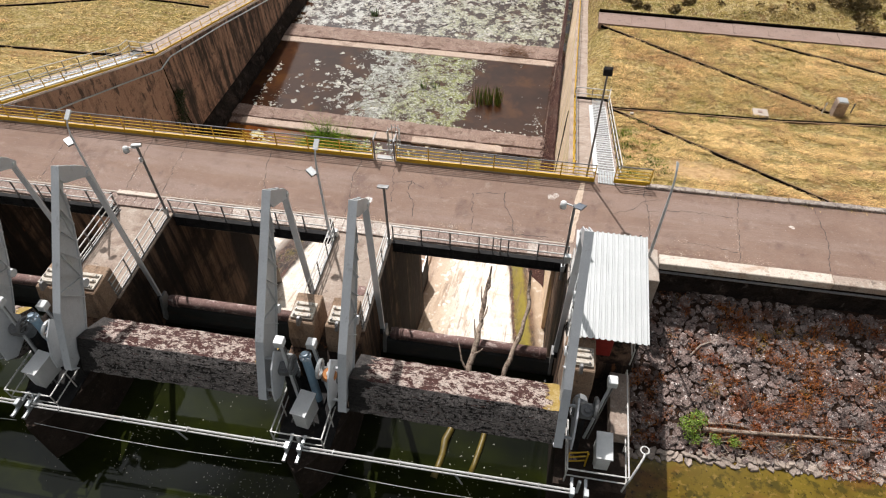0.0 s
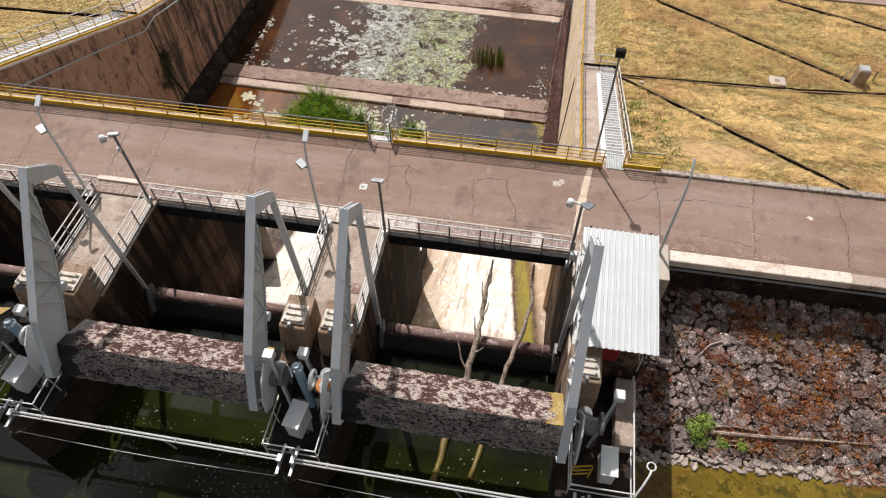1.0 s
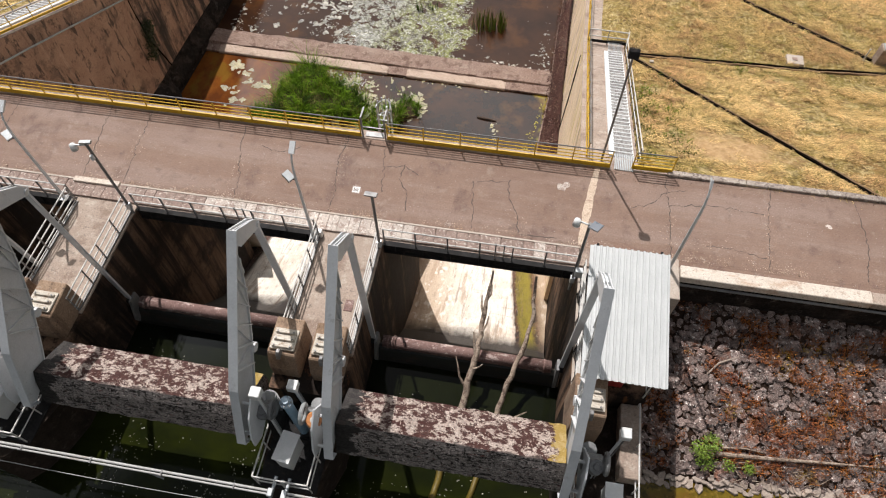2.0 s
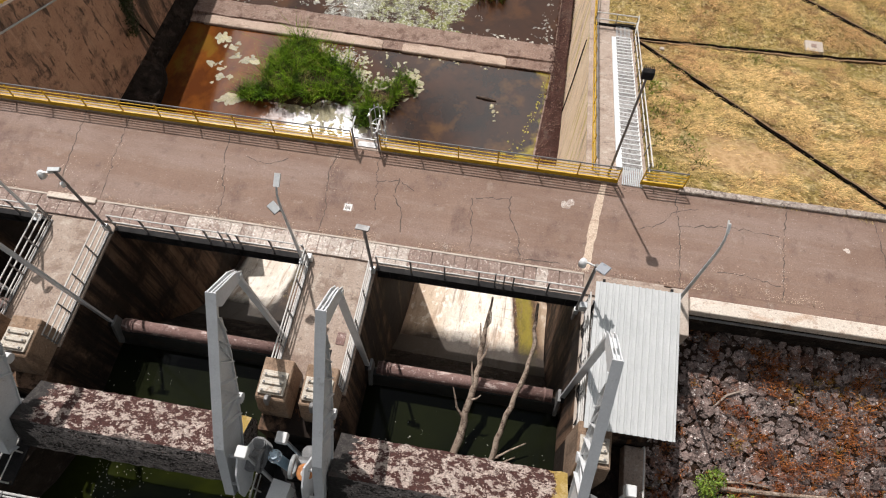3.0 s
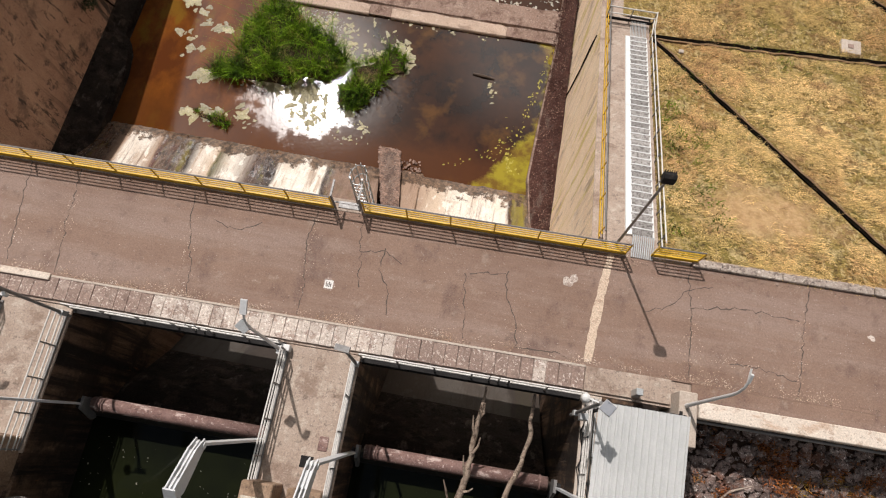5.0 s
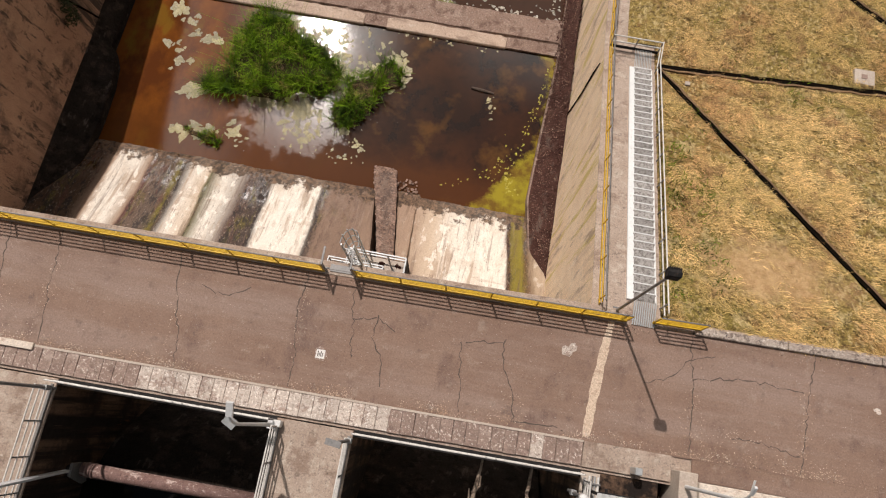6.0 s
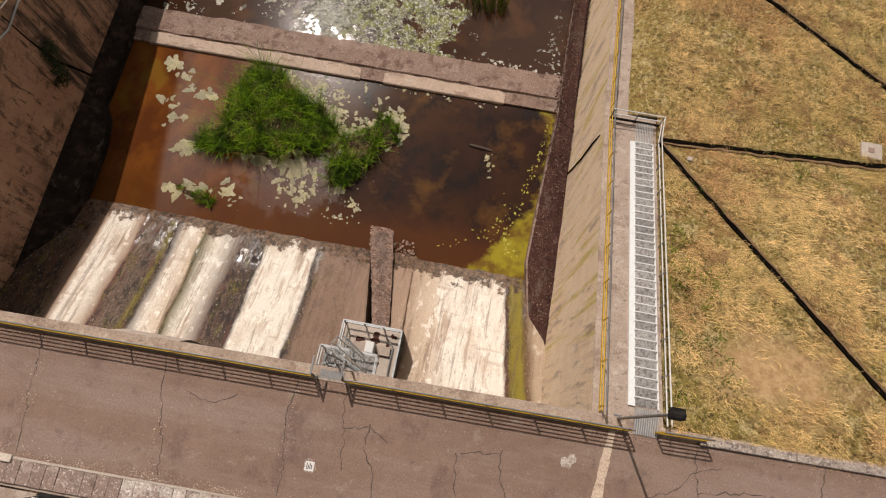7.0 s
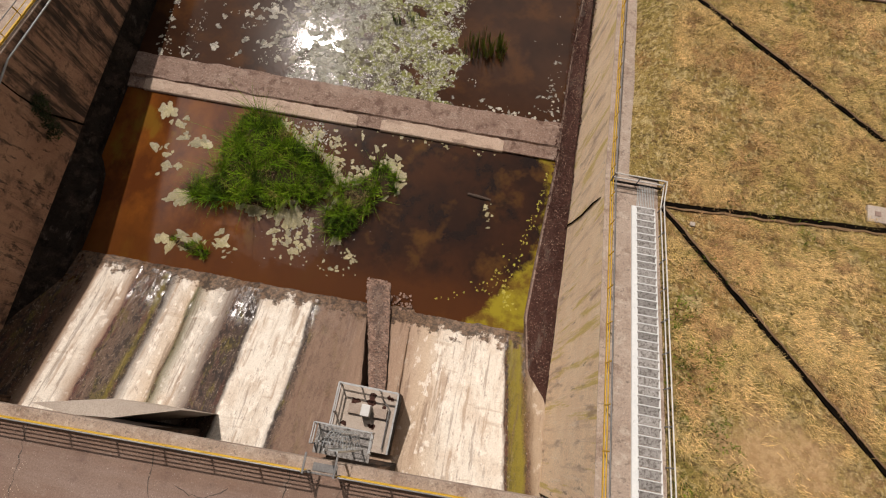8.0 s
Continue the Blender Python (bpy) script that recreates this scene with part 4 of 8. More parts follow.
def deck():
    t = thing("road", (0, 24, -0.9), "brown weathered asphalt road across the dam, cracked and patched", "road", kind="structure")
    part("deck_slab", box(-70, 70, 20.75, 26.7, -0.9, -0.06), concrete, t)
    part("asphalt_surface", box(-70, 70, 21.75, 26.28, -0.055, 0.0), asphalt, t, "brown asphalt with long cracks")
    part("asphalt_verge", box(6.55, 70, 21.03, 21.745, -0.055, -0.003), asphalt, t, "brown asphalt against the parapet")
    crack_lines = [[(-20.7, 26.4), (-20.45, 24.2), (-20.15, 22.0)], [(-18.6, 26.4), (-18.4, 24.0), (-18.15, 21.9)], [(-13.7, 26.3), (-13.6, 24.9), (-13.0, 23.0), (-12.85, 21.9)],
                   [(-8.6, 26.4), (-8.75, 24.8), (-8.5, 23.2), (-8.45, 21.85)], [(-6.75, 26.3), (-6.7, 25.3), (-6.35, 23.3)], [(-0.75, 24.9), (-0.7, 24.0), (-0.15, 22.9), (-0.1, 22.0), (1.6, 22.05)],
                   [(6.3, 26.4), (6.25, 25.7), (6.45, 24.0), (6.4, 22.0)], [(10.9, 26.45), (10.7, 24.8), (10.5, 22.2), (10.45, 21.8)], [(-2.35, 24.6), (-2.25, 23.5), (-2.07, 22.0)],
                   [(6.4, 24.6), (8.2, 24.9), (10.5, 24.8)], [(-5.65, 25.0), (-5.7, 24.1), (-5.2, 23.25), (-5.1, 22.4)], [(7.9, 22.75), (9.2, 22.7), (10.4, 22.5)], [(4.6, 24.2), (5.6, 24.6), (6.2, 25.3), (7.2, 25.6)],
                   [(-12.6, 25.0), (-11.4, 24.8), (-10.7, 25.3)], [(-6.7, 24.7), (-5.6, 24.9), (-4.9, 24.5)], [(14.5, 26.4), (14.7, 24.0), (14.4, 22.0)], [(-25.5, 26.3), (-25.3, 24.0), (-25.0, 22.0)], [(-2.2, 24.6), (-0.8, 24.8)]]
    for line in crack_lines:
        bm = bmesh.new()
        pts = []
        for (x0, y0), (x1, y1) in zip(line, line[1:]):
            k = max(2, int(math.hypot(x1 - x0, y1 - y0) / 0.16))
            for i in range(k):
                pts.append((x0 + (x1 - x0) * i / k + rng.gauss(0, 0.035), y0 + (y1 - y0) * i / k + rng.gauss(0, 0.035)))
        pts.append(line[-1])
        prev = None
        for i, (x, y) in enumerate(pts):
            ax, ay = pts[min(i + 1, len(pts) - 1)]
            bx, by = pts[max(i - 1, 0)]
            d = Vector((ax - bx, ay - by, 0)).normalized()
            w = rng.uniform(0.006, 0.026)
            pair = [bm.verts.new((x - d.y * s * w, y + d.x * s * w, 0.004)) for s in (1, -1)]
            if prev:
                bm.faces.new((prev[0], prev[1], pair[1], pair[0]))
            prev = pair
        part("crack", bm, crack_dark, t)
    # pale mortar strip across the road, below the stair
    bm = bmesh.new()
    prev = None
    for i in range(23):
        y = 21.9 + 4.45 * i / 22
        x = 2.66 + 0.035 * (y - 21.9) ** 1.75 / 1.4 * 1.4 * 0.55 + 0.12 * (y - 21.9) * 0.5
        w = 0.14 + 0.03 * rng.uniform(-1, 1) + 0.045 * noise.noise((y * 0.9, 3.0, 5.0)) + (0.03 if 2 < i < 12 else 0)
        pair = [bm.verts.new((x - w, y, 0.005)), bm.verts.new((x + w, y, 0.005))]
        if prev:
            bm.faces.new((prev[0], prev[1], pair[1], pair[0]))
        prev = pair
    part("mortar_strip", bm, mortar_cream, t, "cream mortar strip")
    for x, y, r in ((1.7, 24.95, 0.26), (13.2, 24.6, 0.12)):
        bm = bmesh.new()
        blob(bm, x, y, 0.004, r, 13, 0.5)
        for v in bm.verts:
            v.co.z = 0.005
        part("mortar_patch", bm, paver_mat, t)
    # the glow round the mark, painted as a patch on the road
    bm = bmesh.new()
    blob(bm, -7.52, 23.23, 0.0, 0.25, 21, 0.25)
    for v in bm.verts:
        v.co.z = 0.0035
    part("mark_ground", bm, paver_brown, t, "pale patch for the halo round the mark")
    # white painted survey mark with dark bars
    part("painted_mark", box(-7.69, -7.36, 23.06, 23.39, 0.001, 0.009), paint_white, t, "white painted square")
    for i, (dx, y1) in enumerate(((0.09, 23.33), (0.145, 23.27), (0.2, 23.33), (0.26, 23.27))):
        part("mark_bar", box(-7.72 + dx, -7.69 + dx, 23.12, y1, 0.010, 0.013), crack_dark, t)


deck()

# edge kerbs
k1 = thing("kerb_far", (-13, 26.7, -0.05), "weathered concrete edge kerb of the bridge deck", "kerb", kind="structure")
part("kerb_beam", box(-31.5, 3.75, 26.29, 26.82, -0.9, 0.025, bevel=0.02), concrete, k1)
k2 = thing("kerb_right", (30, 26.6, -0.05), "pale grey concrete roadside kerb beside dry grass", "kerb", kind="structure")
for i in range(18):
    part("kerb_stone", box(6.35 + 3.5 * i, 6.35 + 3.5 * i + 3.46, 26.29, 26.6, -0.5, 0.13 + rng.uniform(-0.015, 0.015), bevel=0.03), kerb_mat, k2)
k3 = thing("kerb_left", (-50, 26.6, -0.05), "grey concrete roadside kerb", "kerb", kind="structure")
for i in range(10):
    part("kerb_stone", box(-35.2 - 3.5 * i, -35.2 - 3.5 * i + 3.46, 26.29, 26.63, -0.5, 0.15, bevel=0.02), concrete_pale, k3)

# parapet towards the lake, beside the shed
par = thing("parapet_wall", (7, 21.0, -1.2), "whitewashed concrete parapet wall, stained, above the stone slope", "wall", kind="structure")
part("pale_length", box(6.55, 13.9, 20.44, 21.02, 0.46, 0.86, bevel=0.03), parapet_white, par, "whitewashed length")
# shade below the cap is put in with a near-black wall
part("lower_wall", box(6.55, 70, 20.52, 21.0, -1.6, 0.45), concrete_shade, par, "lake face, its shade painted black")
part("raw_length", box(13.93, 70, 20.46, 21.01, 0.46, 0.82, bevel=0.03), concrete, par, "raw brown concrete length")
part("end_block", box(5.85, 6.5, 19.4, 21.3, -1.6, 0.84, bevel=0.03), concrete_pale, par)
part("cable_pipe", tube([(6.6, 20.38, 0.38), (40, 20.38, 0.38)], 0.06, 8), rail_grey, par, "grey cable pipe")

# ---- piers and abutments ----
SQUARE[0] = True
def pier(n, x0, x1, nose, tail):
    t = thing("pier_%d" % n, ((x0 + x1) / 2, 15, -19), "stained brown concrete pier, darkened for the shade in the gate bays", "pier", kind="structure")
    part("body", prism([(13.6, -19.4), (13.6, -0.02), (20.72, -0.02), (20.72, -0.92), (tail, -0.92), (tail, -19.4)], "x", x0, x1), concrete_bay_shade, t)
    part("cap", box(x0 + 0.02, x1 - 0.02, 15.3, 20.7, -0.016, 0.07, bevel=0.02), concrete, t, "pale trowelled top")
    mid, r = (x0 + x1) / 2, (x1 - x0) / 2
    if nose:
        arc = [(x0, 13.58), (x0, 12.0), (x0 + 0.25 * r, 10.9), (x0 + 0.6 * r, 10.0), (mid, 9.4), (x1 - 0.6 * r, 10.0), (x1 - 0.25 * r, 10.9), (x1, 12.0), (x1, 13.58)]
        part("nose", prism(arc, "z", -19, -1.35), concrete_dark, t, "dark rounded upstream nose")
    return t


pier(1, -8.58, -5.70, True, 26.6)
pier(2, -19.76, -16.88, True, 26.6)
pier(3, -31.0, -28.06, True, 26.6)

ab = thing("abutment", (4, 15, -19), "stained concrete abutment, darkened for shade, carrying the gate machinery", "abutment", kind="structure")
part("wall_body", prism([(15.4, -19.4), (15.4, -0.02), (20.72, -0.02), (20.72, -0.92), (26.6, -0.92), (26.6, -19.4)], "x", 2.6, 5.4), concrete_bay_shade, ab)
part("cap", box(2.62, 3.3, 15.5, 20.7, -0.016, 0.07), concrete_pale, ab)
part("platform", prism([(2.6, 10.6), (5.3, 10.6), (5.4, 15.38), (2.6, 15.38)], "z", -19, -1.2), concrete_dark, ab, "dark platform")
part("step_block", box(4.6, 5.38, 12.6, 15.36, -1.19, -0.5, bevel=0.03), concrete, ab)

SQUARE[0] = False
# spillway crest and chute, one strip a bay
PROFILE = [(16.6, -19.3), (16.6, -5.0), (17.3, -4.9), (18.2, -5.7), (19.2, -7.4), (20.4, -9.3), (22.0, -11.2), (24.0, -12.45), (27.0, -13.5), (31.0, -14.95), (33.2, -15.76), (35.4, -16.36), (36.2, -16.85), (37.4, -17.6), (37.4, -19.3)]
chute = thing("chute", (-12, 27, -19), "bleached concrete spillway chute with long brown water stains", "spillway", kind="structure")
for xa, xb in ((-31.2, -19.8), (-19.8, -9.9), (-7.6, 2.35)):
    # the crest is near-black so that its colour holds the road's shade
    part("crest_slab", prism([p for p in PROFILE if 17.0 < p[0] < 20.5] + [(20.4, -19.3), (16.6, -19.3), (16.6, -5.0)], "x", xa, xb), concrete_shade, chute, "crest slab, painted near-black for the shade under the road")
    bm, prev = bmesh.new(), None
    line = [(20.4, -19.3)] + [p for p in PROFILE if 20.3 < p[0] < 35.0] + [(34.2, -16.04)] + [p for p in PROFILE if p[0] > 35.0]
    line = [line[0]] + sorted(line[1:-1]) + [line[-1]]
    for i in range(46):
        x = xa + (xb - xa) * i / 45
        row = [bm.verts.new((x, y, z + (0.09 * noise.noise((x * 0.9, y * 0.9, 6)) + 0.06 * noise.noise((x * 2.7, y * 2.0, 2)) if 31.5 < y < 37 else 0))) for y, z in line]
        if prev:
            for k in range(len(row)):
                bm.faces.new((prev[k], prev[(k + 1) % len(row)], row[(k + 1) % len(row)], row[k]))
        else:
            bm.faces.new(row)
        prev = row
    bm.faces.new(prev)
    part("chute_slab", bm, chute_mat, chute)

# dividing wall below pier 1, with a slot beside it
div = thing("dividing_wall", (-8.6, 33, -19), "low brown concrete wall dividing the two chutes", "wall", kind="structure")
RUBBLE = [(27.0, -8.1, -7.2, -13.0), (30.4, -8.49, -7.5, -14.2), (34.8, -9.7, -8.3, -15.7), (36.4, -10.2, -8.65, -16.15), (37.2, -10.35, -8.8, -16.5)]


def swept(rows, floor=-19.3):
    """A wall over rows of (y, low x, high x, top), with a slightly broken top."""
    bm, prev = bmesh.new(), None
    fine = []
    for a, b in zip(rows, rows[1:]):
        k = max(1, int((b[0] - a[0]) / 0.35))
        fine += [[a[m] + (b[m] - a[m]) * i / k for m in range(4)] for i in range(k)]
    fine.append(list(rows[-1]))
    for y, x0, x1, z in fine:
        w = 0.05 * noise.noise((y * 1.7, x0, 2))
        ring = [bm.verts.new(c) for c in ((x0 + w, y, floor), (x0 + w, y, z - 0.06), (x0 + 0.12 + w, y, z), ((x0 + x1) / 2, y, z + 0.04 + w), (x1 - 0.12 - w, y, z), (x1 - w, y, z - 0.06), (x1 - w, y, floor))]
        if prev:
            for i in range(7):
                bm.faces.new((prev[i], prev[(i + 1) % 7], ring[(i + 1) % 7], ring[i]))
        else:
            bm.faces.new(ring)
        prev = ring
    bm.faces.new(prev)
    return bm


part("wall_body", swept(RUBBLE), concrete_rusty, div)
part("side_curb", swept([(27.0, -7.15, -6.3, -13.2), (30.7, -7.46, -6.75, -14.5), (34.5, -8.2, -7.0, -15.95), (36.0, -8.5, -6.9, -16.6)]), chute_mat, div)
part("side_slab", swept([(27.0, -10.3, -8.75, -13.1), (30.2, -9.95, -8.95, -14.25), (34.6, -10.25, -9.78, -15.9), (36.0, -10.6, -10.25, -16.75)]), chute_mat, div)

# pier tail with a sloping top
tail = thing("pier_tail", (-20, 26, -19), "pale sloping concrete tail of a pier", "pier", kind="structure")
bm = bmesh.new()
low = [(-23.9, 26.25), (-19.9, 27.22), (-16.55, 27.3), (-20.9, 25.95)]
lo = [bm.verts.new((x, y, -19.3)) for x, y in low]
hi = [bm.verts.new((x, y, z)) for (x, y), z in zip(low, (-8.0, -8.05, -8.1, -8.0))]
bm.faces.new(lo), bm.faces.new(hi)
for i in range(4):
    bm.faces.new((lo[i], lo[(i + 1) % 4], hi[(i + 1) % 4], hi[i]))
part("tail_block", bm, concrete_pale, tail)

# ---- basin walls ----
def basin_wall(name, label, xi, xo, foot, mat):
    t = thing(name, ((xi + xo) / 2, 45, -19), label, "wall", kind="structure")
    bm = bmesh.new()
    rows = []
    ys = [26.6, 27.0, 30, 34, 38, 42.5, 48, 56, 66, 80, 100, 130]
    for y in ys:
        z = wall_top(y)
        xf = xi + foot * min(1.0, max(0, y - 26.95) / 32.0)
        rows.append([bm.verts.new(c) for c in ((xf, y, -19.3), (xi, y, z), (xo, y, z), (xo, y, -19.3))])
    for a, b in zip(rows, rows[1:]):
        for i in range(3):
            bm.faces.new((a[i], a[i + 1], b[i + 1], b[i]))
    for r in (rows[0], rows[-1]):
        bm.faces.new(r)
    part("wall_body", bm, mat, t)
    return t


right = basin_wall("wall_right", "tan concrete basin wall, streaked, its colour lightened as sunlit", 2.1, 4.78, -1.0, concrete_sunny)
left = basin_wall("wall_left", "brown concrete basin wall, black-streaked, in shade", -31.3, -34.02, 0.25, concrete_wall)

# pale crowns of the walls, and the footings at the water
def crown(parent, x0, x1, mat, name="crown"):
    bm = bmesh.new()
    rows = []
    for y in (26.7, 27.0, 34, 42.5, 56, 80, 130):
        z = wall_top(y)
        rows.append([bm.verts.new(c) for c in ((x0, y, z + 0.005), (x0, y, z + 0.05), (x1, y, z + 0.05), (x1, y, z + 0.005))])
    for a, b in zip(rows, rows[1:]):
        for i in range(4):
            bm.faces.new((a[i], a[(i + 1) % 4], b[(i + 1) % 4], b[i]))
    bm.faces.new(rows[0]), bm.faces.new(rows[-1])
    part(name, bm, mat, parent)


crown(right, 2.1, 4.76, concrete)
crown(left, -34.0, -31.3, concrete)


def ledge(name, label, pts, mat, side_mat, z_in, z_out):
    """A footing along the foot of a wall: rows of (y, wall x, water x)."""
    t = thing(name, (pts[0][1], pts[0][0], -19), label, "footing", kind="structure")
    bm = bmesh.new()
    rows = []
    for y, xw, xe in pts:
        mid = (xw + xe) / 2
        rows.append([bm.verts.new(c) for c in ((xw, y, -19.2), (xw, y, z_in), (mid, y, (z_in + z_out) / 2 + 0.05), (xe, y, z_out), (xe, y, -19.2))])
    for a, b in zip(rows, rows[1:]):
        for i in range(4):
            bm.faces.new((a[i], a[i + 1], b[i + 1], b[i]))
    bm.faces.new(rows[0]), bm.faces.new(rows[-1])
    part("footing_body", bm, mat, t)
    bm = bmesh.new()
    rows = []
    s = 0.16 if pts[0][1] > pts[0][2] else -0.16
    for y, xw, xe in pts:
        rows.append([bm.verts.new(c) for c in ((xe - 0.02 * s, y, -19.1), (xe - 0.02 * s, y, z_out + 0.06), (xe + s, y, z_out + 0.06), (xe + s, y, -19.1))])
    for a, b in zip(rows, rows[1:]):
        for i in range(3):
            bm.faces.new((a[i], a[i + 1], b[i + 1], b[i]))
    bm.faces.new(rows[0]), bm.faces.new(rows[-1])
    part("edge_curb", bm, side_mat, t)


ledge("footing_right", "concrete footing covered in dark red-brown debris", [(30.8, 2.3, 2.0), (32.0, 2.3, 1.3), (33.6, 2.2, 0.6), (36.8, 2.0, 0.05), (41, 1.85, 0.2), (47.6, 1.6, 0.55), (54.7, 1.4, 0.45), (64, 1.2, 0.7), (80, 1.1, 0.8), (130, 1.1, 0.8)], debris, concrete_sill, -14.9, -15.75)
# the left footing's shade is carried by its near-black concrete
ledge("footing_left", "concrete footing, its colour darkened for the wall's shade", [(26.9, -31.3, -30.2), (31.0, -31.3, -29.9), (34.0, -31.3, -29.6), (37.0, -31.3, -29.45), (39.5, -31.3, -29.5), (41.2, -31.3, -29.75), (42.1, -31.3, -30.2), (42.5, -31.25, -30.5), (47.6, -31.2, -30.45), (54, -31.1, -30.5), (64, -31.05, -30.6), (130, -31.0, -30.6)], concrete_shade, concrete_shade, -14.6, -15.9)


def sill(n, y0, y1, x0, x1, zt, seed, faces=()):
    t = thing("sill_%d" % n, ((x0 + x1) / 2, (y0 + y1) / 2, -19), "low worn concrete sill across the basin, stained brown", "sill", kind="structure")
    r = random.Random(seed)
    bm = bmesh.new()
    k = 40
    rows = []
    for i in range(k + 1):
        x = x0 + (x1 - x0) * i / k
        j = r.gauss(0, 0.035)
        chip = 0.12 if r.random() < 0.12 else 0
        rows.append([bm.verts.new(c) for c in ((x, y0 + 0.1, -19.2), (x, y0 + 0.1, zt - 0.22), (x, y0 + 0.95 + j, zt - 0.14 - chip), (x, y0 + 1.05 + j, zt + r.gauss(0, 0.03)), (x, y1 + r.gauss(0, 0.04), zt - 0.05), (x, y1, -19.2))])
    for a, b in zip(rows, rows[1:]):
        for i in range(5):
            bm.faces.new((a[i], a[i + 1], b[i + 1], b[i]))
    bm.faces.new(rows[0]), bm.faces.new(rows[-1])
    part("sill_body", bm, concrete_sill, t)
    for a, b in faces:
        bm, prev = bmesh.new(), None
        k = int((b - a) / 0.45)
        for i in range(k + 1):
            x = a + (b - a) * i / k
            up = 0.9 + r.gauss(0, 0.03) if 0 < i < k else 0.75
            ring = [bm.verts.new(c) for c in ((x, y0, zt - 1.0), (x, y0 + 0.02, zt - 0.24), (x, y0 + 0.08, zt - 0.17), (x, y0 + up, zt - 0.09), (x, y0 + up, zt - 1.0))]
            if prev:
                for j in range(5):
                    bm.faces.new((prev[j], prev[(j + 1) % 5], ring[(j + 1) % 5], ring[j]))
            else:
                bm.faces.new(ring)
            prev = ring
        bm.faces.new(prev)
        part("face_slab", bm, sill_face, t, "paler worn front face")


sill(1, 47.95, 50.8, -30.7, 0.75, -16.2, 3, ((-29.2, -13.6), (-11.9, -3.2)))
sill(2, 63.2, 66.8, -31.1, 0.8, -16.12, 5, ((-31.0, 0.5),))


def sheet(name, label, x0, x1, y0, y1, z, mat):
    bm = bmesh.new()
    v = [bm.verts.new(c) for c in ((x0, y0, z), (x1, y0, z), (x1, y1, z), (x0, y1, z))]
    bm.faces.new(v)
    ob = new(name, mesh_of(name, bm, mat))
    return tagged(ob, label, "water", kind="structure")


sheet("water_pond", "shallow rusty brown pond below the chute", -31.2, 2.1, 33.5, 48.6, POND, pond_water)
sheet("water_middle_pond", "still dark pond between two sills", -31.2, 1.6, 49.5, 63.9, FAR_POND, pond_middle)
sheet("water_far_pond", "far pond covered in pale scum", -31.2, 1.6, 65.5, 130, FAR_POND + 0.05, pond_far)
sheet("water_lake", "dark green reservoir water", -300, 300, -300, 17.2, LAKE, lake_water)

# grass verge that meets the wall's crown beyond the stair
bm, prev = bmesh.new(), None
for i in range(40):
    y = 42.9 + 2.2 * i
    j = 0.12 * noise.noise((y * 0.7, 0, 3))
    pair = [bm.verts.new((3.3 + j, y, wall_top(y) + 0.07)), bm.verts.new((4.0, y, (wall_top(y) + bank(y)) / 2 + 0.12)), bm.verts.new((4.95, y, bank(y) + 0.06))]
    if prev:
        for k in range(2):
            bm.faces.new((prev[k], prev[k + 1], pair[k + 1], pair[k]))
    prev = pair
ob = new("verge", mesh_of("verge", bm, grass_ground))
tagged(ob, "dry grass verge beside the basin wall's crown", "verge", kind="structure")


def on_wall(y, z):
    """A point just proud of the sunny wall's face."""
    foot = -1.0 * min(1.0, max(0, y - 26.95) / 32.0)
    return (2.1 + foot * (wall_top(y) - z) / (wall_top(y) + 19.3) - 0.012, y, z)


bm = bmesh.new()
tube([on_wall(41.6, -6.4), on_wall(41.9, -8.0), on_wall(42.15, -10.6), on_wall(42.6, -13.4), on_wall(42.95, -15.0)], [0.03, 0.05, 0.045, 0.06, 0.05], 6, bm)
part("joint", bm, drain_dark, right, "dark open joint")

bm = bmesh.new()
tube([(-31.29, 42.4, -6.2), (-31.27, 42.45, -8.5), (-31.25, 42.7, -11.2), (-31.23, 43.3, -13.0), (-31.2, 43.8, -14.7)], [0.04, 0.05, 0.06, 0.07, 0.06], 6, bm)
part("joint", bm, drain_dark, left, "dark open joint")

# ---- gates ----
SQUARE[0] = True
ARM = [(15.72, 7.35), (12.30, 2.95), (11.25, 0.62), (11.55, 0.30), (12.6, 0.7), (13.25, 1.7), (14.2, 3.3), (14.9, 4.8), (15.4, 6.3), (15.62, 6.6), (16.85, 5.95), (16.95, 6.2), (16.7, 6.5)]


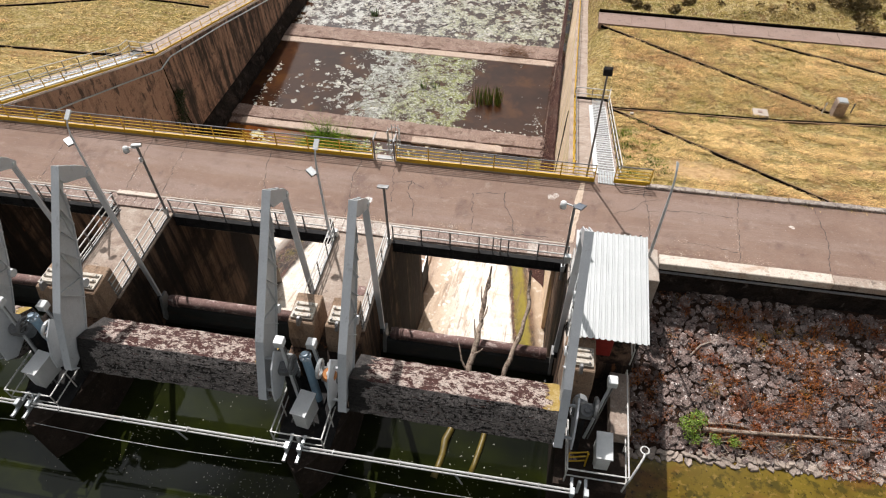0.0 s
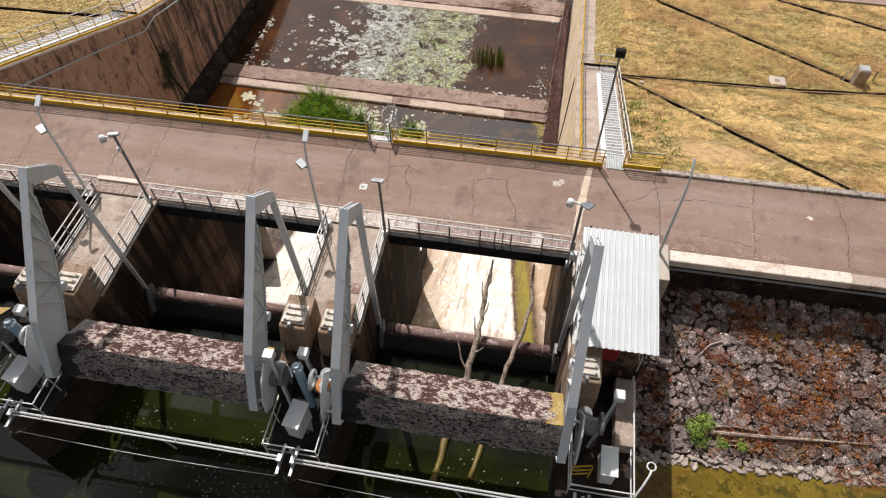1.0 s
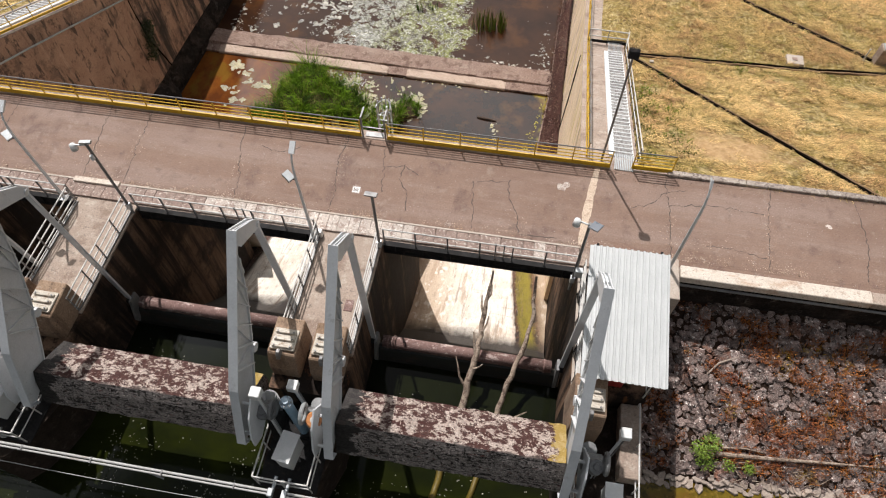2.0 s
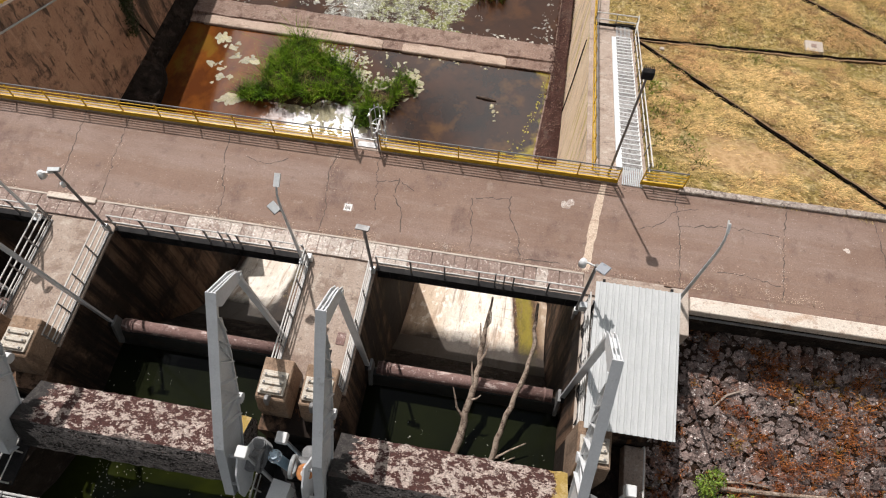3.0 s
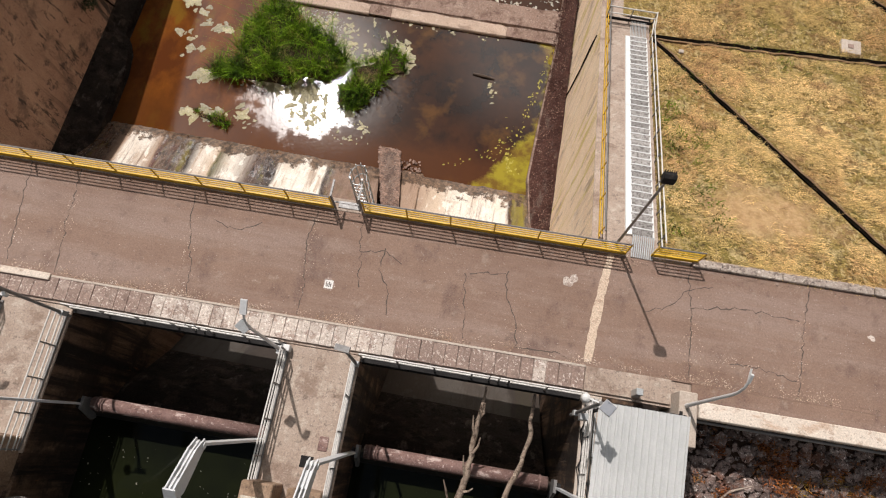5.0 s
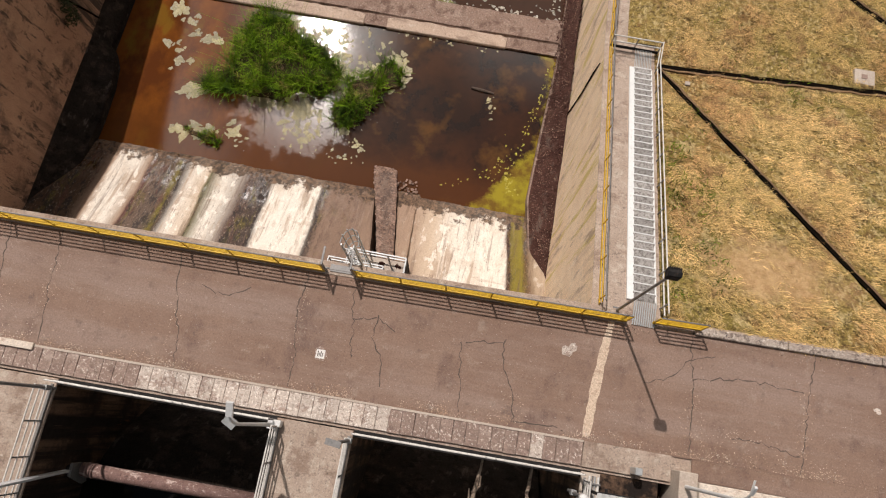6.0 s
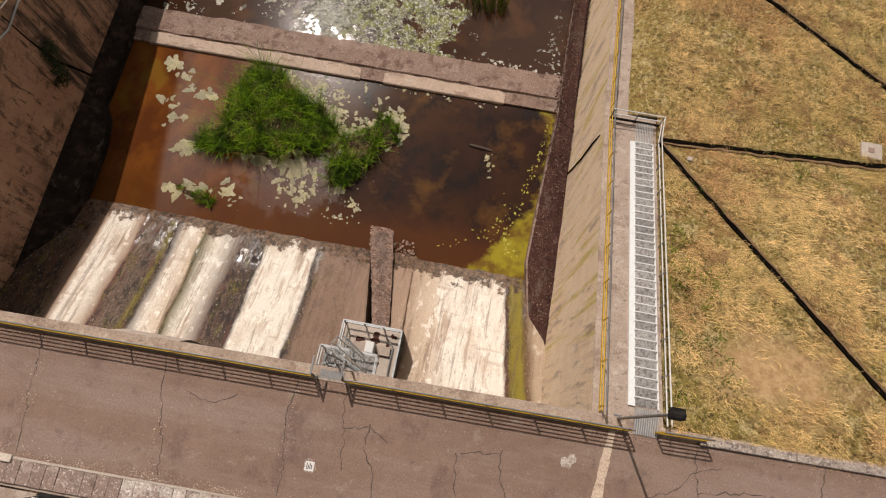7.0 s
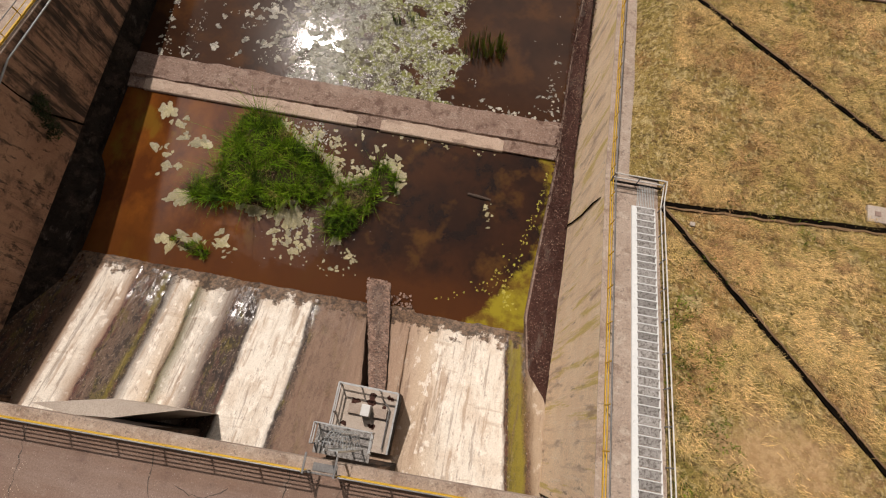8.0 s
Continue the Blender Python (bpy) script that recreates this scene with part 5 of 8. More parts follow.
def arm(parent, x, inner):
    """A tapered plate arm with flanges, ribs and a top bracket. inner: the side (+1, -1) of the bay."""
    web = part("arm", prism(ARM, "x", x - 0.02, x + 0.02), steel_grey, parent, "grey steel plate arm")
    w = 0.16
    for p, q in ((0, 1), (1, 2), (2, 3)):
        part("flange", flange(x, ARM[p], ARM[q], w), steel_flange, web, "pale grey flange")
    for p, q in ((4, 5), (5, 6), (6, 7), (7, 8)):
        part("flange", flange(x, ARM[p], ARM[q], w * 0.6), steel_grey, web)
    # ribs across the web, on both faces
    for f in (0.12, 0.27, 0.42, 0.57, 0.72, 0.87):
        fy, fz = ARM[0][0] + (ARM[1][0] - ARM[0][0]) * f, ARM[0][1] + (ARM[1][1] - ARM[0][1]) * f
        ry, rz = rear_at(f)
        for s in (-1, 1):
            part("rib", prism_bar((x + s * 0.085, fy, fz), (x + s * 0.085, ry, rz), 0.13, 0.03), steel_grey, web)
    for f, g in ((0.27, 0.42), (0.57, 0.72), (0.87, 0.72)):
        fy, fz = ARM[0][0] + (ARM[1][0] - ARM[0][0]) * f, ARM[0][1] + (ARM[1][1] - ARM[0][1]) * f
        for s in (-1, 1):
            part("brace", prism_bar((x + s * 0.06, fy, fz), (x + s * 0.06, *rear_at(g)), 0.07, 0.03), steel_grey, web)
    for s in (-0.11, 0.11):
        part("cheek", prism([(15.72, 7.36), (15.5, 6.9), (15.63, 6.62), (16.85, 5.94), (17.0, 6.14), (16.72, 6.55)], "x", x + s - 0.02, x + s + 0.02), steel_flange, web, "cheek plate of the top bracket")
    for (y0, z0), (y1, z1) in (((15.74, 7.28), (15.98, 7.08)), ((16.25, 6.84), (16.68, 6.5))):
        part("tie", bar((x, y0, z0 - 0.06), (x, y1, z1 - 0.06), 0.18, 0.03), steel_flange, web)
    part("pin", tube([(x - 0.17, 16.82, 6.12), (x + 0.17, 16.82, 6.12)], 0.1, 12), steel_grey, web)
    part("hub", tube([(x - 0.15, 14.0, 2.75), (x + 0.15, 14.0, 2.75)], 0.18, 16), steel_grey, web, "pale pivot hub")
    o = x - inner * 0.48
    part("foot_plate", prism([(12.25, 2.55), (11.7, 2.1), (11.3, 1.2), (11.25, 0.6), (11.7, 0.25), (12.5, 0.6), (12.9, 1.5)], "x", o - 0.03, o + 0.03), steel_flange, web, "curved outer foot plate")
    for yz in ((11.6, 0.8), (12.3, 1.9)):
        part("spacer", tube([(o, *yz), (x, *yz)], 0.06, 8), steel_grey, web)


def rear_at(f):
    a = [ARM[8], ARM[7], ARM[6], ARM[5]]
    k = min(2, int(f * 3))
    u = f * 3 - k
    return a[k][0] + (a[k + 1][0] - a[k][0]) * u, a[k][1] + (a[k + 1][1] - a[k][1]) * u


def flange(x, a, b, w):
    d = Vector((0, b[0] - a[0], b[1] - a[1])).normalized()
    n = Vector((0, -d.z, d.y)) * 0.02
    bm = bmesh.new()
    v = []
    for c in (a, b):
        p = Vector((x, *c))
        v += [bm.verts.new(p + Vector((sx * w, 0, 0)) + sn * n) for sx, sn in ((-1, -1), (1, -1), (1, 1), (-1, 1))]
    for q in ((0, 1, 2, 3), (4, 5, 6, 7), (0, 1, 5, 4), (1, 2, 6, 5), (2, 3, 7, 6), (3, 0, 4, 7)):
        bm.faces.new([v[i] for i in q])
    return bm


def prism_bar(p, q, w, h):
    return bar(p, q, w, h, up=(1, 0, 0)) if w < h else bar(p, q, h, w, up=(1, 0, 0))


def counterweight(parent, xa, xb, seed):
    """A long rough stone beam, dark in front, with broken edges."""
    r = random.Random(seed)
    sec = [(13.85, 0.60), (12.95, 1.12), (12.3, 1.32), (12.05, 0.95), (11.68, -0.1), (12.0, -0.55), (13.2, -0.95), (13.9, -0.1)]
    bm = bmesh.new()
    k = 34
    rows = []
    for i in range(k + 1):
        x = xa + (xb - xa) * i / k
        rows.append([bm.verts.new((x, y + r.gauss(0, 0.012), z + r.gauss(0, 0.012))) for y, z in sec])
    m = len(sec)
    top = []
    for a, b in zip(rows, rows[1:]):
        for i in range(m):
            f = bm.faces.new((a[i], a[(i + 1) % m], b[(i + 1) % m], b[i]))
            if i in (0, 1):
                top.append(f)
    bm.faces.new(rows[0]), bm.faces.new(rows[-1])
    # every face but the top takes the darker material
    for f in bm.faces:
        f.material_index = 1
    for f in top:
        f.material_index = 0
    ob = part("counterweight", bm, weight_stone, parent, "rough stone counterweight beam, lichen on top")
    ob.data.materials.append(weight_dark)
    return ob


steel_wet = surface("steel_wet", (0.012, 0.012, 0.010), (0.022, 0.020, 0.016), 1.5, 0.5, layers=[("n", (0.8, 0.8, 3.0), 0.55, 0.63, (0.04, 0.022, 0.014), 0.7)])


def gate(n, cx):
    xl, xr = cx - 4.03, cx + 4.03
    f = thing("counterbalanced_gate", (cx, 12.5, -0.9), "balance frame of two grey steel arms and a stone counterweight", "sluice gate", "gates")
    arm(f, xl, 1)
    arm(f, xr, -1)
    counterweight(f, xl + 0.06, xr - 0.06, 20 + n)
    # each frame is sheared and shifted to fit the camera's view
    lean, drop, slip = ((-0.025, -0.10, 0.08), (0.0, 0.02, 0.08), (0.0, 0.0, 0.0))[n]
    for ob in f.children_recursive:
        for v in ob.data.vertices:
            v.co.z += lean * v.co.x + drop
            v.co.x += slip
    sunk = (0.35, 0.15, 0.1)[n]          # each leaf is let down by a different amount
    for x, s in ((xl, 1), (xr, -1)):
        b = thing("link_bar", (x, 17.2, -2.5), "flat grey steel link from arm to gate", "link", "links")
        part("bar", bar((x + slip, 16.85, 6.1 + lean * (x - cx) + drop), (x - 0.05 * s, 17.3, -2.3 - sunk), 0.26, 0.08, up=(0, 1, 0)), steel_flange, b)
        part("end_plate", tube([(x - 0.05 * s - 0.08, 17.3, -2.3 - sunk), (x - 0.05 * s + 0.08, 17.3, -2.3 - sunk)], 0.2, 12), steel_dark, b)
    g = thing("gate_leaf", (cx, 17, -5), "dark steel gate leaf with a rusty round tube on top", "sluice gate", "gate leaves")
    part("tube", tube([(xl + 0.35, 17.4, -2.55 - sunk), (xr - 0.35, 17.4, -2.55 - sunk)], 0.27, 20), rust_tube, g, "rusty tube", smooth=True)
    for x in (xl + 0.55, xl + 0.8, xr - 0.7):
        part("collar", tube([(x, 17.4, -2.55 - sunk), (x + 0.06, 17.4, -2.55 - sunk)], 0.30, 20), rust_tube, g)
    part("leaf", prism([(17.35, -2.8 - sunk), (17.15, -2.9 - sunk), (16.95, -3.5 - sunk), (16.85, -4.95), (17.2, -4.95), (17.25, -3.7), (17.5, -2.95 - sunk)], "x", cx - HALF + 0.06, cx + HALF - 0.06), steel_wet, g)
    for x in (xl + 0.1, xr - 0.1):
        part("side_arm", prism([(17.6, -2.1 - sunk), (17.1, -2.1 - sunk), (16.75, -3.2 - sunk), (16.85, -3.5 - sunk), (17.6, -2.8 - sunk)], "x", x - 0.06, x + 0.06), rail_grey, g)


for i, cx in enumerate(BAYS):
    gate(i, cx)


block_tan = surface("block_tan", (0.22, 0.14, 0.085), (0.31, 0.215, 0.145), 0.9, 0.9, layers=[("n", (1.5, 1.5, 0.3), 0.52, 0.60, (0.13, 0.08, 0.05), 0.75), ("n", 6.0, 0.58, 0.63, (0.05, 0.036, 0.03), 0.7), ("n", 3.0, 0.60, 0.66, (0.46, 0.36, 0.27), 0.6)], grain=0.18)
base_cream = surface("base_cream", (0.50, 0.45, 0.37), (0.42, 0.36, 0.29), 3.0, 0.6, layers=[("n", 6.0, 0.55, 0.62, (0.24, 0.16, 0.10), 0.7)], bump=None)


def bearing(x0, x1, label, back=0.0):
    t = thing("bearing_block", ((x0 + x1) / 2, 14.6 + back, 0.0), label, "pedestal", "bearing blocks")
    part("block", prism([(13.75 + back, -1.3), (13.75 + back, 0.6), (14.0 + back, 1.42), (15.45 + back, 1.5), (15.45 + back, 0.0), (15.45 + back, -1.3)], "x", x0, x1, bevel=0.04), block_tan, t)
    part("base_plate", box(x0 + 0.08, x1 - 0.08, 14.15 + back, 14.98 + back, 1.46, 1.54, bevel=0.01), base_cream, t, "cream painted base plate")
    for k in range(3):
        part("clamp", box(x0 + 0.16, x1 - 0.16, 14.2 + back + 0.28 * k, 14.32 + back + 0.28 * k, 1.54, 1.62, bevel=0.02), base_cream, t)
        for x in (x0 + 0.24, x1 - 0.24):
            part("bolt", tube([(x, 14.26 + back + 0.28 * k, 1.6), (x, 14.26 + back + 0.28 * k, 1.66)], 0.035, 6), rail_grey, t)
    part("bearing", prism([(13.75 + back, 1.5), (14.12 + back, 1.5), (14.08 + back, 1.74), (14.02 + back, 1.86), (13.88 + back, 1.86), (13.8 + back, 1.74)], "x", (x0 + x1) / 2 - 0.07, (x0 + x1) / 2 + 0.07, bevel=0.02), rail_grey, t, "pivot bearing")


for i, cx in enumerate(BAYS):
    bearing(cx - HALF - 1.3, cx - HALF - 0.16, "concrete bearing block with white pivot bearing on the pier", 0.4)
    if i == 0:
        bearing(cx + HALF - 0.02, cx + HALF + 1.12, "concrete bearing block with white pivot bearing on the pier")
    else:
        bearing(cx + HALF + 0.02, cx + HALF + 1.1, "concrete bearing block with white pivot bearing on the pier", 0.4)

# ---- bridge: pavers, fascia, railings ----
pav = thing("footway", (-16, 21.3, -0.06), "narrow footway of worn concrete slabs along the road", "footway", kind="structure")
slab = mesh_of("paver", box(-0.232, 0.232, 0.0, 0.84, -0.055, 0.03, bevel=0.012), paver_mat)
slab_brown = mesh_of("paver", box(-0.232, 0.232, 0.0, 0.84, -0.055, 0.03, bevel=0.012), paver_brown)
for i in range(90):
    x = 2.35 - 0.475 * i
    pale = -14.2 < x < -4.3 or rng.random() < (0.06 if x > -4.3 else 0.12)
    ob = new("paver", slab if pale else slab_brown)
    ob.parent = pav
    ob.location = (x + 16, 20.86 - 21.3 + rng.gauss(0, 0.008), 0.06 + rng.gauss(0, 0.004))
    ob.rotation_euler = (rng.gauss(0, 0.006), rng.gauss(0, 0.008), rng.gauss(0, 0.008))
part("lip", box(-40, 2.6, 21.70, 21.78, -0.05, 0.05), concrete_pale, pav)
part("pale_block", box(-20.4, -18.2, 21.56, 21.83, -0.05, 0.13, bevel=0.02), parapet_white, pav, "whitewashed kerb block")
part("end_slab", box(2.62, 5.8, 20.86, 21.76, -0.055, 0.03), concrete, pav)

# grit and dead leaves blown against the footway and into the cracks
litter_mat = surface("litter", (0.50, 0.40, 0.31), (0.30, 0.19, 0.12), 0.7, 0.9, layers=[("n", 2.0, 0.55, 0.60, (0.62, 0.55, 0.47), 0.7)], island=0.6, bump=None)


def litter(label, spots, size, at, height, mat):
    """Small flat flakes scattered at (x, y) spots."""
    r = random.Random(len(spots))
    t = thing("litter", at, label, "litter", kind="stuff")
    vs, fs = [], []
    for x, y in spots:
        o, a, q, z = len(vs), r.uniform(0, 6.28), size * r.uniform(0.5, 1.6), height(x, y)
        vs += [(x + q * r.uniform(0.6, 1.2) * math.cos(a + b), y + q * r.uniform(0.6, 1.2) * math.sin(a + b), z + r.uniform(0, 0.6 * size)) for b in (0, 1.4, 2.9, 4.6)]
        fs.append((o, o + 1, o + 2, o + 3))
    from_lists("flakes", vs, fs, mat, t, at)


r6 = random.Random(66)
grit = []
for _ in range(9000):
    x, y = r6.uniform(-26, 12), 21.8 + abs(r6.gauss(0, 0.22))
    if noise.noise((x * 0.5, y, 41)) + 0.6 * noise.noise((x * 2.0, y * 2.0, 42)) + r6.uniform(-0.3, 0.3) > 0.12:
        grit.append((x, y))
for x, y, k, sx, sy in ((-8.6, 24.6, 90, 0.12, 0.7), (-13.3, 23.6, 90, 0.15, 0.9), (-18.4, 24.0, 120, 0.2, 1.0), (6.4, 23.2, 160, 0.25, 0.8), (7.9, 22.8, 120, 0.9, 0.15), (10.6, 23.4, 140, 0.15, 0.9), (3.4, 26.0, 80, 0.5, 0.15), (-20.2, 23.0, 110, 0.3, 0.6), (-0.2, 22.6, 70, 0.3, 0.3)):
    grit += [(x + r6.gauss(0, sx), min(26.2, max(21.8, y + r6.gauss(0, sy)))) for _ in range(k)]
litter("pale grit and dead leaves along the footway's lip", grit, 0.016, (-8, 22, 0.0), lambda x, y: 0.006, litter_mat)

for i, cx in enumerate(BAYS):
    f = thing("footbridge_beam", (cx, 20.6, -0.6), "black steel beam carrying the footway over a gate bay", "beam", "footbridge beams")
    part("web", box(cx - HALF, cx + HALF, 20.6, 20.66, -0.55, -0.02), steel_dark, f)
    part("top_flange", box(cx - HALF, cx + HALF, 20.5, 20.74, -0.015, 0.02), steel_dark, f)
    part("bottom_flange", box(cx - HALF, cx + HALF, 20.5, 20.74, -0.6, -0.555), steel_dark, f)
    for k in range(7):
        x = cx - HALF + 0.5 + 1.2 * k
        part("stiffener", box(x, x + 0.04, 20.5, 20.595, -0.55, -0.02), steel_dark, f)
    r = thing("footway_railing", (cx, 20.62, 0.02), "white pipe railing with dark posts over a gate bay", "railing", "bay railings")
    for z in (0.52, 1.05):
        part("rail", tube([(cx - HALF + 0.05, 20.62, z), (cx + HALF - 0.05, 20.62, z)], 0.032, 8), rail_white, r)
    for k in range(7):
        x = cx - HALF + 0.06 + (2 * HALF - 0.12) * k / 6
        part("post", bar((x, 20.62, 0.02), (x, 20.62, 1.07), 0.06, 0.06), rail_grey, r)
    for dx in (0.35, 0.7):
        x = cx + 0.3 + dx
        part("gate_post", bar((x, 20.62, 0.02), (x, 20.62, 1.12), 0.05, 0.05), rail_grey, r)


def pier_rail(x, label):
    r = thing("pier_railing", (x, 18, 0.07), label, "railing", "pier railings")
    for z in (0.4, 0.75, 1.1):
        part("rail", tube([(x, 20.45, z + 0.05), (x, 15.35, z + 0.05)], 0.03, 8), rail_white, r)
    for k in range(5):
        y = 20.4 - 1.25 * k
        part("post", bar((x, y, 0.07), (x, y, 1.17), 0.05, 0.05), rail_grey, r)
    part("cable_tray", bar((x, 20.5, 0.11), (x, 15.4, 0.11), 0.08, 0.05), rail_grey, r, "dark cable tray at the foot")
    part("kick_rail", tube([(x, 20.45, 0.26), (x, 15.35, 0.26)], 0.022, 6), rail_white, r)


for x in (-8.45, -5.84, -19.62, -17.03, 2.75):
    pier_rail(x, "white three-bar pipe railing along a pier's edge")

ct = thing("conduit_bundle", (2.95, 18, 0.07), "bundle of grey and white cable conduits along the abutment's edge", "conduits")
for k, (dx, z, r, m) in enumerate(((0.0, 0.13, 0.04, rail_white), (0.11, 0.12, 0.03, rail_grey), (0.2, 0.12, 0.03, galvanised), (0.32, 0.13, 0.045, rail_white))):
    part("conduit", tube([(2.92 + dx, 20.6, z), (2.92 + dx, 18.9, z), (2.95 + dx * 1.2, 17.2, z), (2.9 + dx, 15.6, z)], r, 8), m, ct)
for k in range(6):
    part("strap", box(2.86, 3.32, 15.8 + 0.9 * k, 15.86 + 0.9 * k, 0.07, 0.185), rail_grey, ct)
cb = thing("loose_cable", (2.8, 17, 0.07), "loose black cables looped over the abutment's edge", "cable")
for k in range(3):
    part("strand", tube([(2.7 + 0.05 * k + 0.1 * math.sin(2.1 * i + k), 20.2 - 0.42 * i, 0.12 + 0.08 * abs(math.sin(1.3 * i + k))) for i in range(12)], 0.018, 6), steel_dark, cb)

# small things on the pier tops
for (x, y, w, d) in ((-6.4, 17.4, 0.34, 0.5), (-6.85, 16.7, 0.45, 0.4)):
    h = solo("hatch_cover", box(x - w / 2, x + w / 2, y - d / 2, y + d / 2, 0.071, 0.1, bevel=0.008), steel_dark if x < -6.6 else rust_tube, "small worn steel hatch cover on the pier top", "hatch")
solo("junction_box", box(-8.62, -8.32, 20.38, 20.62, 0.07, 0.45, bevel=0.02), white_box_mat, "small white junction box at the pier corner", "junction box")
solo("junction_box", box(4.35, 4.6, 20.9, 21.15, 0.035, 0.75, bevel=0.02), galvanised, "grey metal junction box beside the shed roof", "junction box")

# yellow guard railing along the far side
def guard(x0, x1, y0, y1, z0, label):
    t = thing("guard_railing", ((x0 + x1) / 2, y0, z0), label, "railing")
    a, b = Vector((x0, y0, 0)), Vector((x1, y1, 0))
    part("base_beam", bar(a + Vector((0, 0, 0.155)), b + Vector((0, 0, 0.155)), 0.06, 0.25), yellow_paint, t, "thick yellow bottom beam")
    for z, r, m in ((0.47, 0.024, yellow_paint), (0.68, 0.024, yellow_paint), (0.9, 0.024, yellow_paint), (1.12, 0.03, rail_grey)):
        part("rail", tube([a + Vector((0, 0, z)), b + Vector((0, 0, z))], r, 8), m, t)
    k = max(1, round((b - a).length / 1.75))
    for i in range(k + 1):
        p = a.lerp(b, i / k)
        part("post", bar(p + Vector((0, 0, z0)), p + Vector((0, 0, 1.12)), 0.05, 0.05), yellow_paint, t)


guard(-31.4, -8.05, 26.38, 26.38, 0.025, "yellow steel guard railing with a grey top bar along the road")
guard(-6.75, 3.7, 26.38, 26.38, 0.025, "yellow steel guard railing with a grey top bar along the road")
guard(4.72, 6.5, 26.48, 26.5, 0.0, "short yellow steel guard railing beside the stair head")

# ---- lamps and cameras ----
def street_lamp(x, y, z0, flood, lean=(0.0, 0.0), wide=0.21):
    t = thing("street_lamp", (x, y, z0), "slim grey lamp post with curved neck and flat lamp head", "street lamp", "street lamps")
    lx, ly = lean
    part("pole", tube([(x, y, z0), (x + lx * 0.5, y + ly * 0.5, z0 + 2.2), (x + lx, y + ly, z0 + 4.1), (x + lx, y + ly + 0.03, z0 + 4.5), (x + lx, y + ly + 0.1, z0 + 4.85), (x + lx, y + ly + 0.24, z0 + 5.12)], [0.075, 0.06, 0.05, 0.045, 0.04, 0.035], 10), steel_grey, t, "grey pole")
    h = part("lamp_head", bar((x + lx, y + ly + 0.22, z0 + 5.11), (x + lx, y + ly + 0.62 * (0.5 + 0.5 * wide / 0.21), z0 + 5.36), wide, 0.08), steel_grey, t, "flat grey lamp head")
    part("lens", bar((x + lx, y + ly + 0.3, z0 + 5.105), (x + lx, y + ly + 0.6, z0 + 5.29), wide * 0.7, 0.02), white_box_mat, h)
    part("foot_plate", box(x - 0.15, x + 0.15, y - 0.15, y + 0.15, z0, z0 + 0.03), steel_grey, t)
    if flood:
        fl = part("floodlight", bar((x + lx - 0.12, y + ly - 0.08, z0 + 3.95), (x + lx - 0.44, y + ly + 0.12, z0 + 4.09), 0.3, 0.09), galvanised, t, "grey floodlight")
        part("rim", bar((x + lx - 0.13, y + ly - 0.08, z0 + 3.9), (x + lx - 0.43, y + ly + 0.12, z0 + 4.03), 0.31, 0.03), steel_dark, fl, "black rim")
        part("glass", bar((x + lx - 0.16, y + ly - 0.07, z0 + 3.88), (x + lx - 0.41, y + ly + 0.11, z0 + 4.0), 0.25, 0.02), white_box_mat, fl)
        part("yoke", bar((x + lx, y + ly, z0 + 3.86), (x + lx - 0.14, y + ly - 0.03, z0 + 3.96), 0.05, 0.03), steel_dark, fl)


street_lamp(-8.72, 20.42, 0.07, True)
street_lamp(-20.1, 20.42, 0.3, True)
street_lamp(-31.0, 20.4, 0.0, False)
street_lamp(6.1, 20.8, 0.6, False, wide=0.08)


solar_mat = surface("solar_panel", (0.07, 0.08, 0.10), (0.10, 0.11, 0.13), 3.0, 0.35, 0.0, bump=None, grain=0.03)


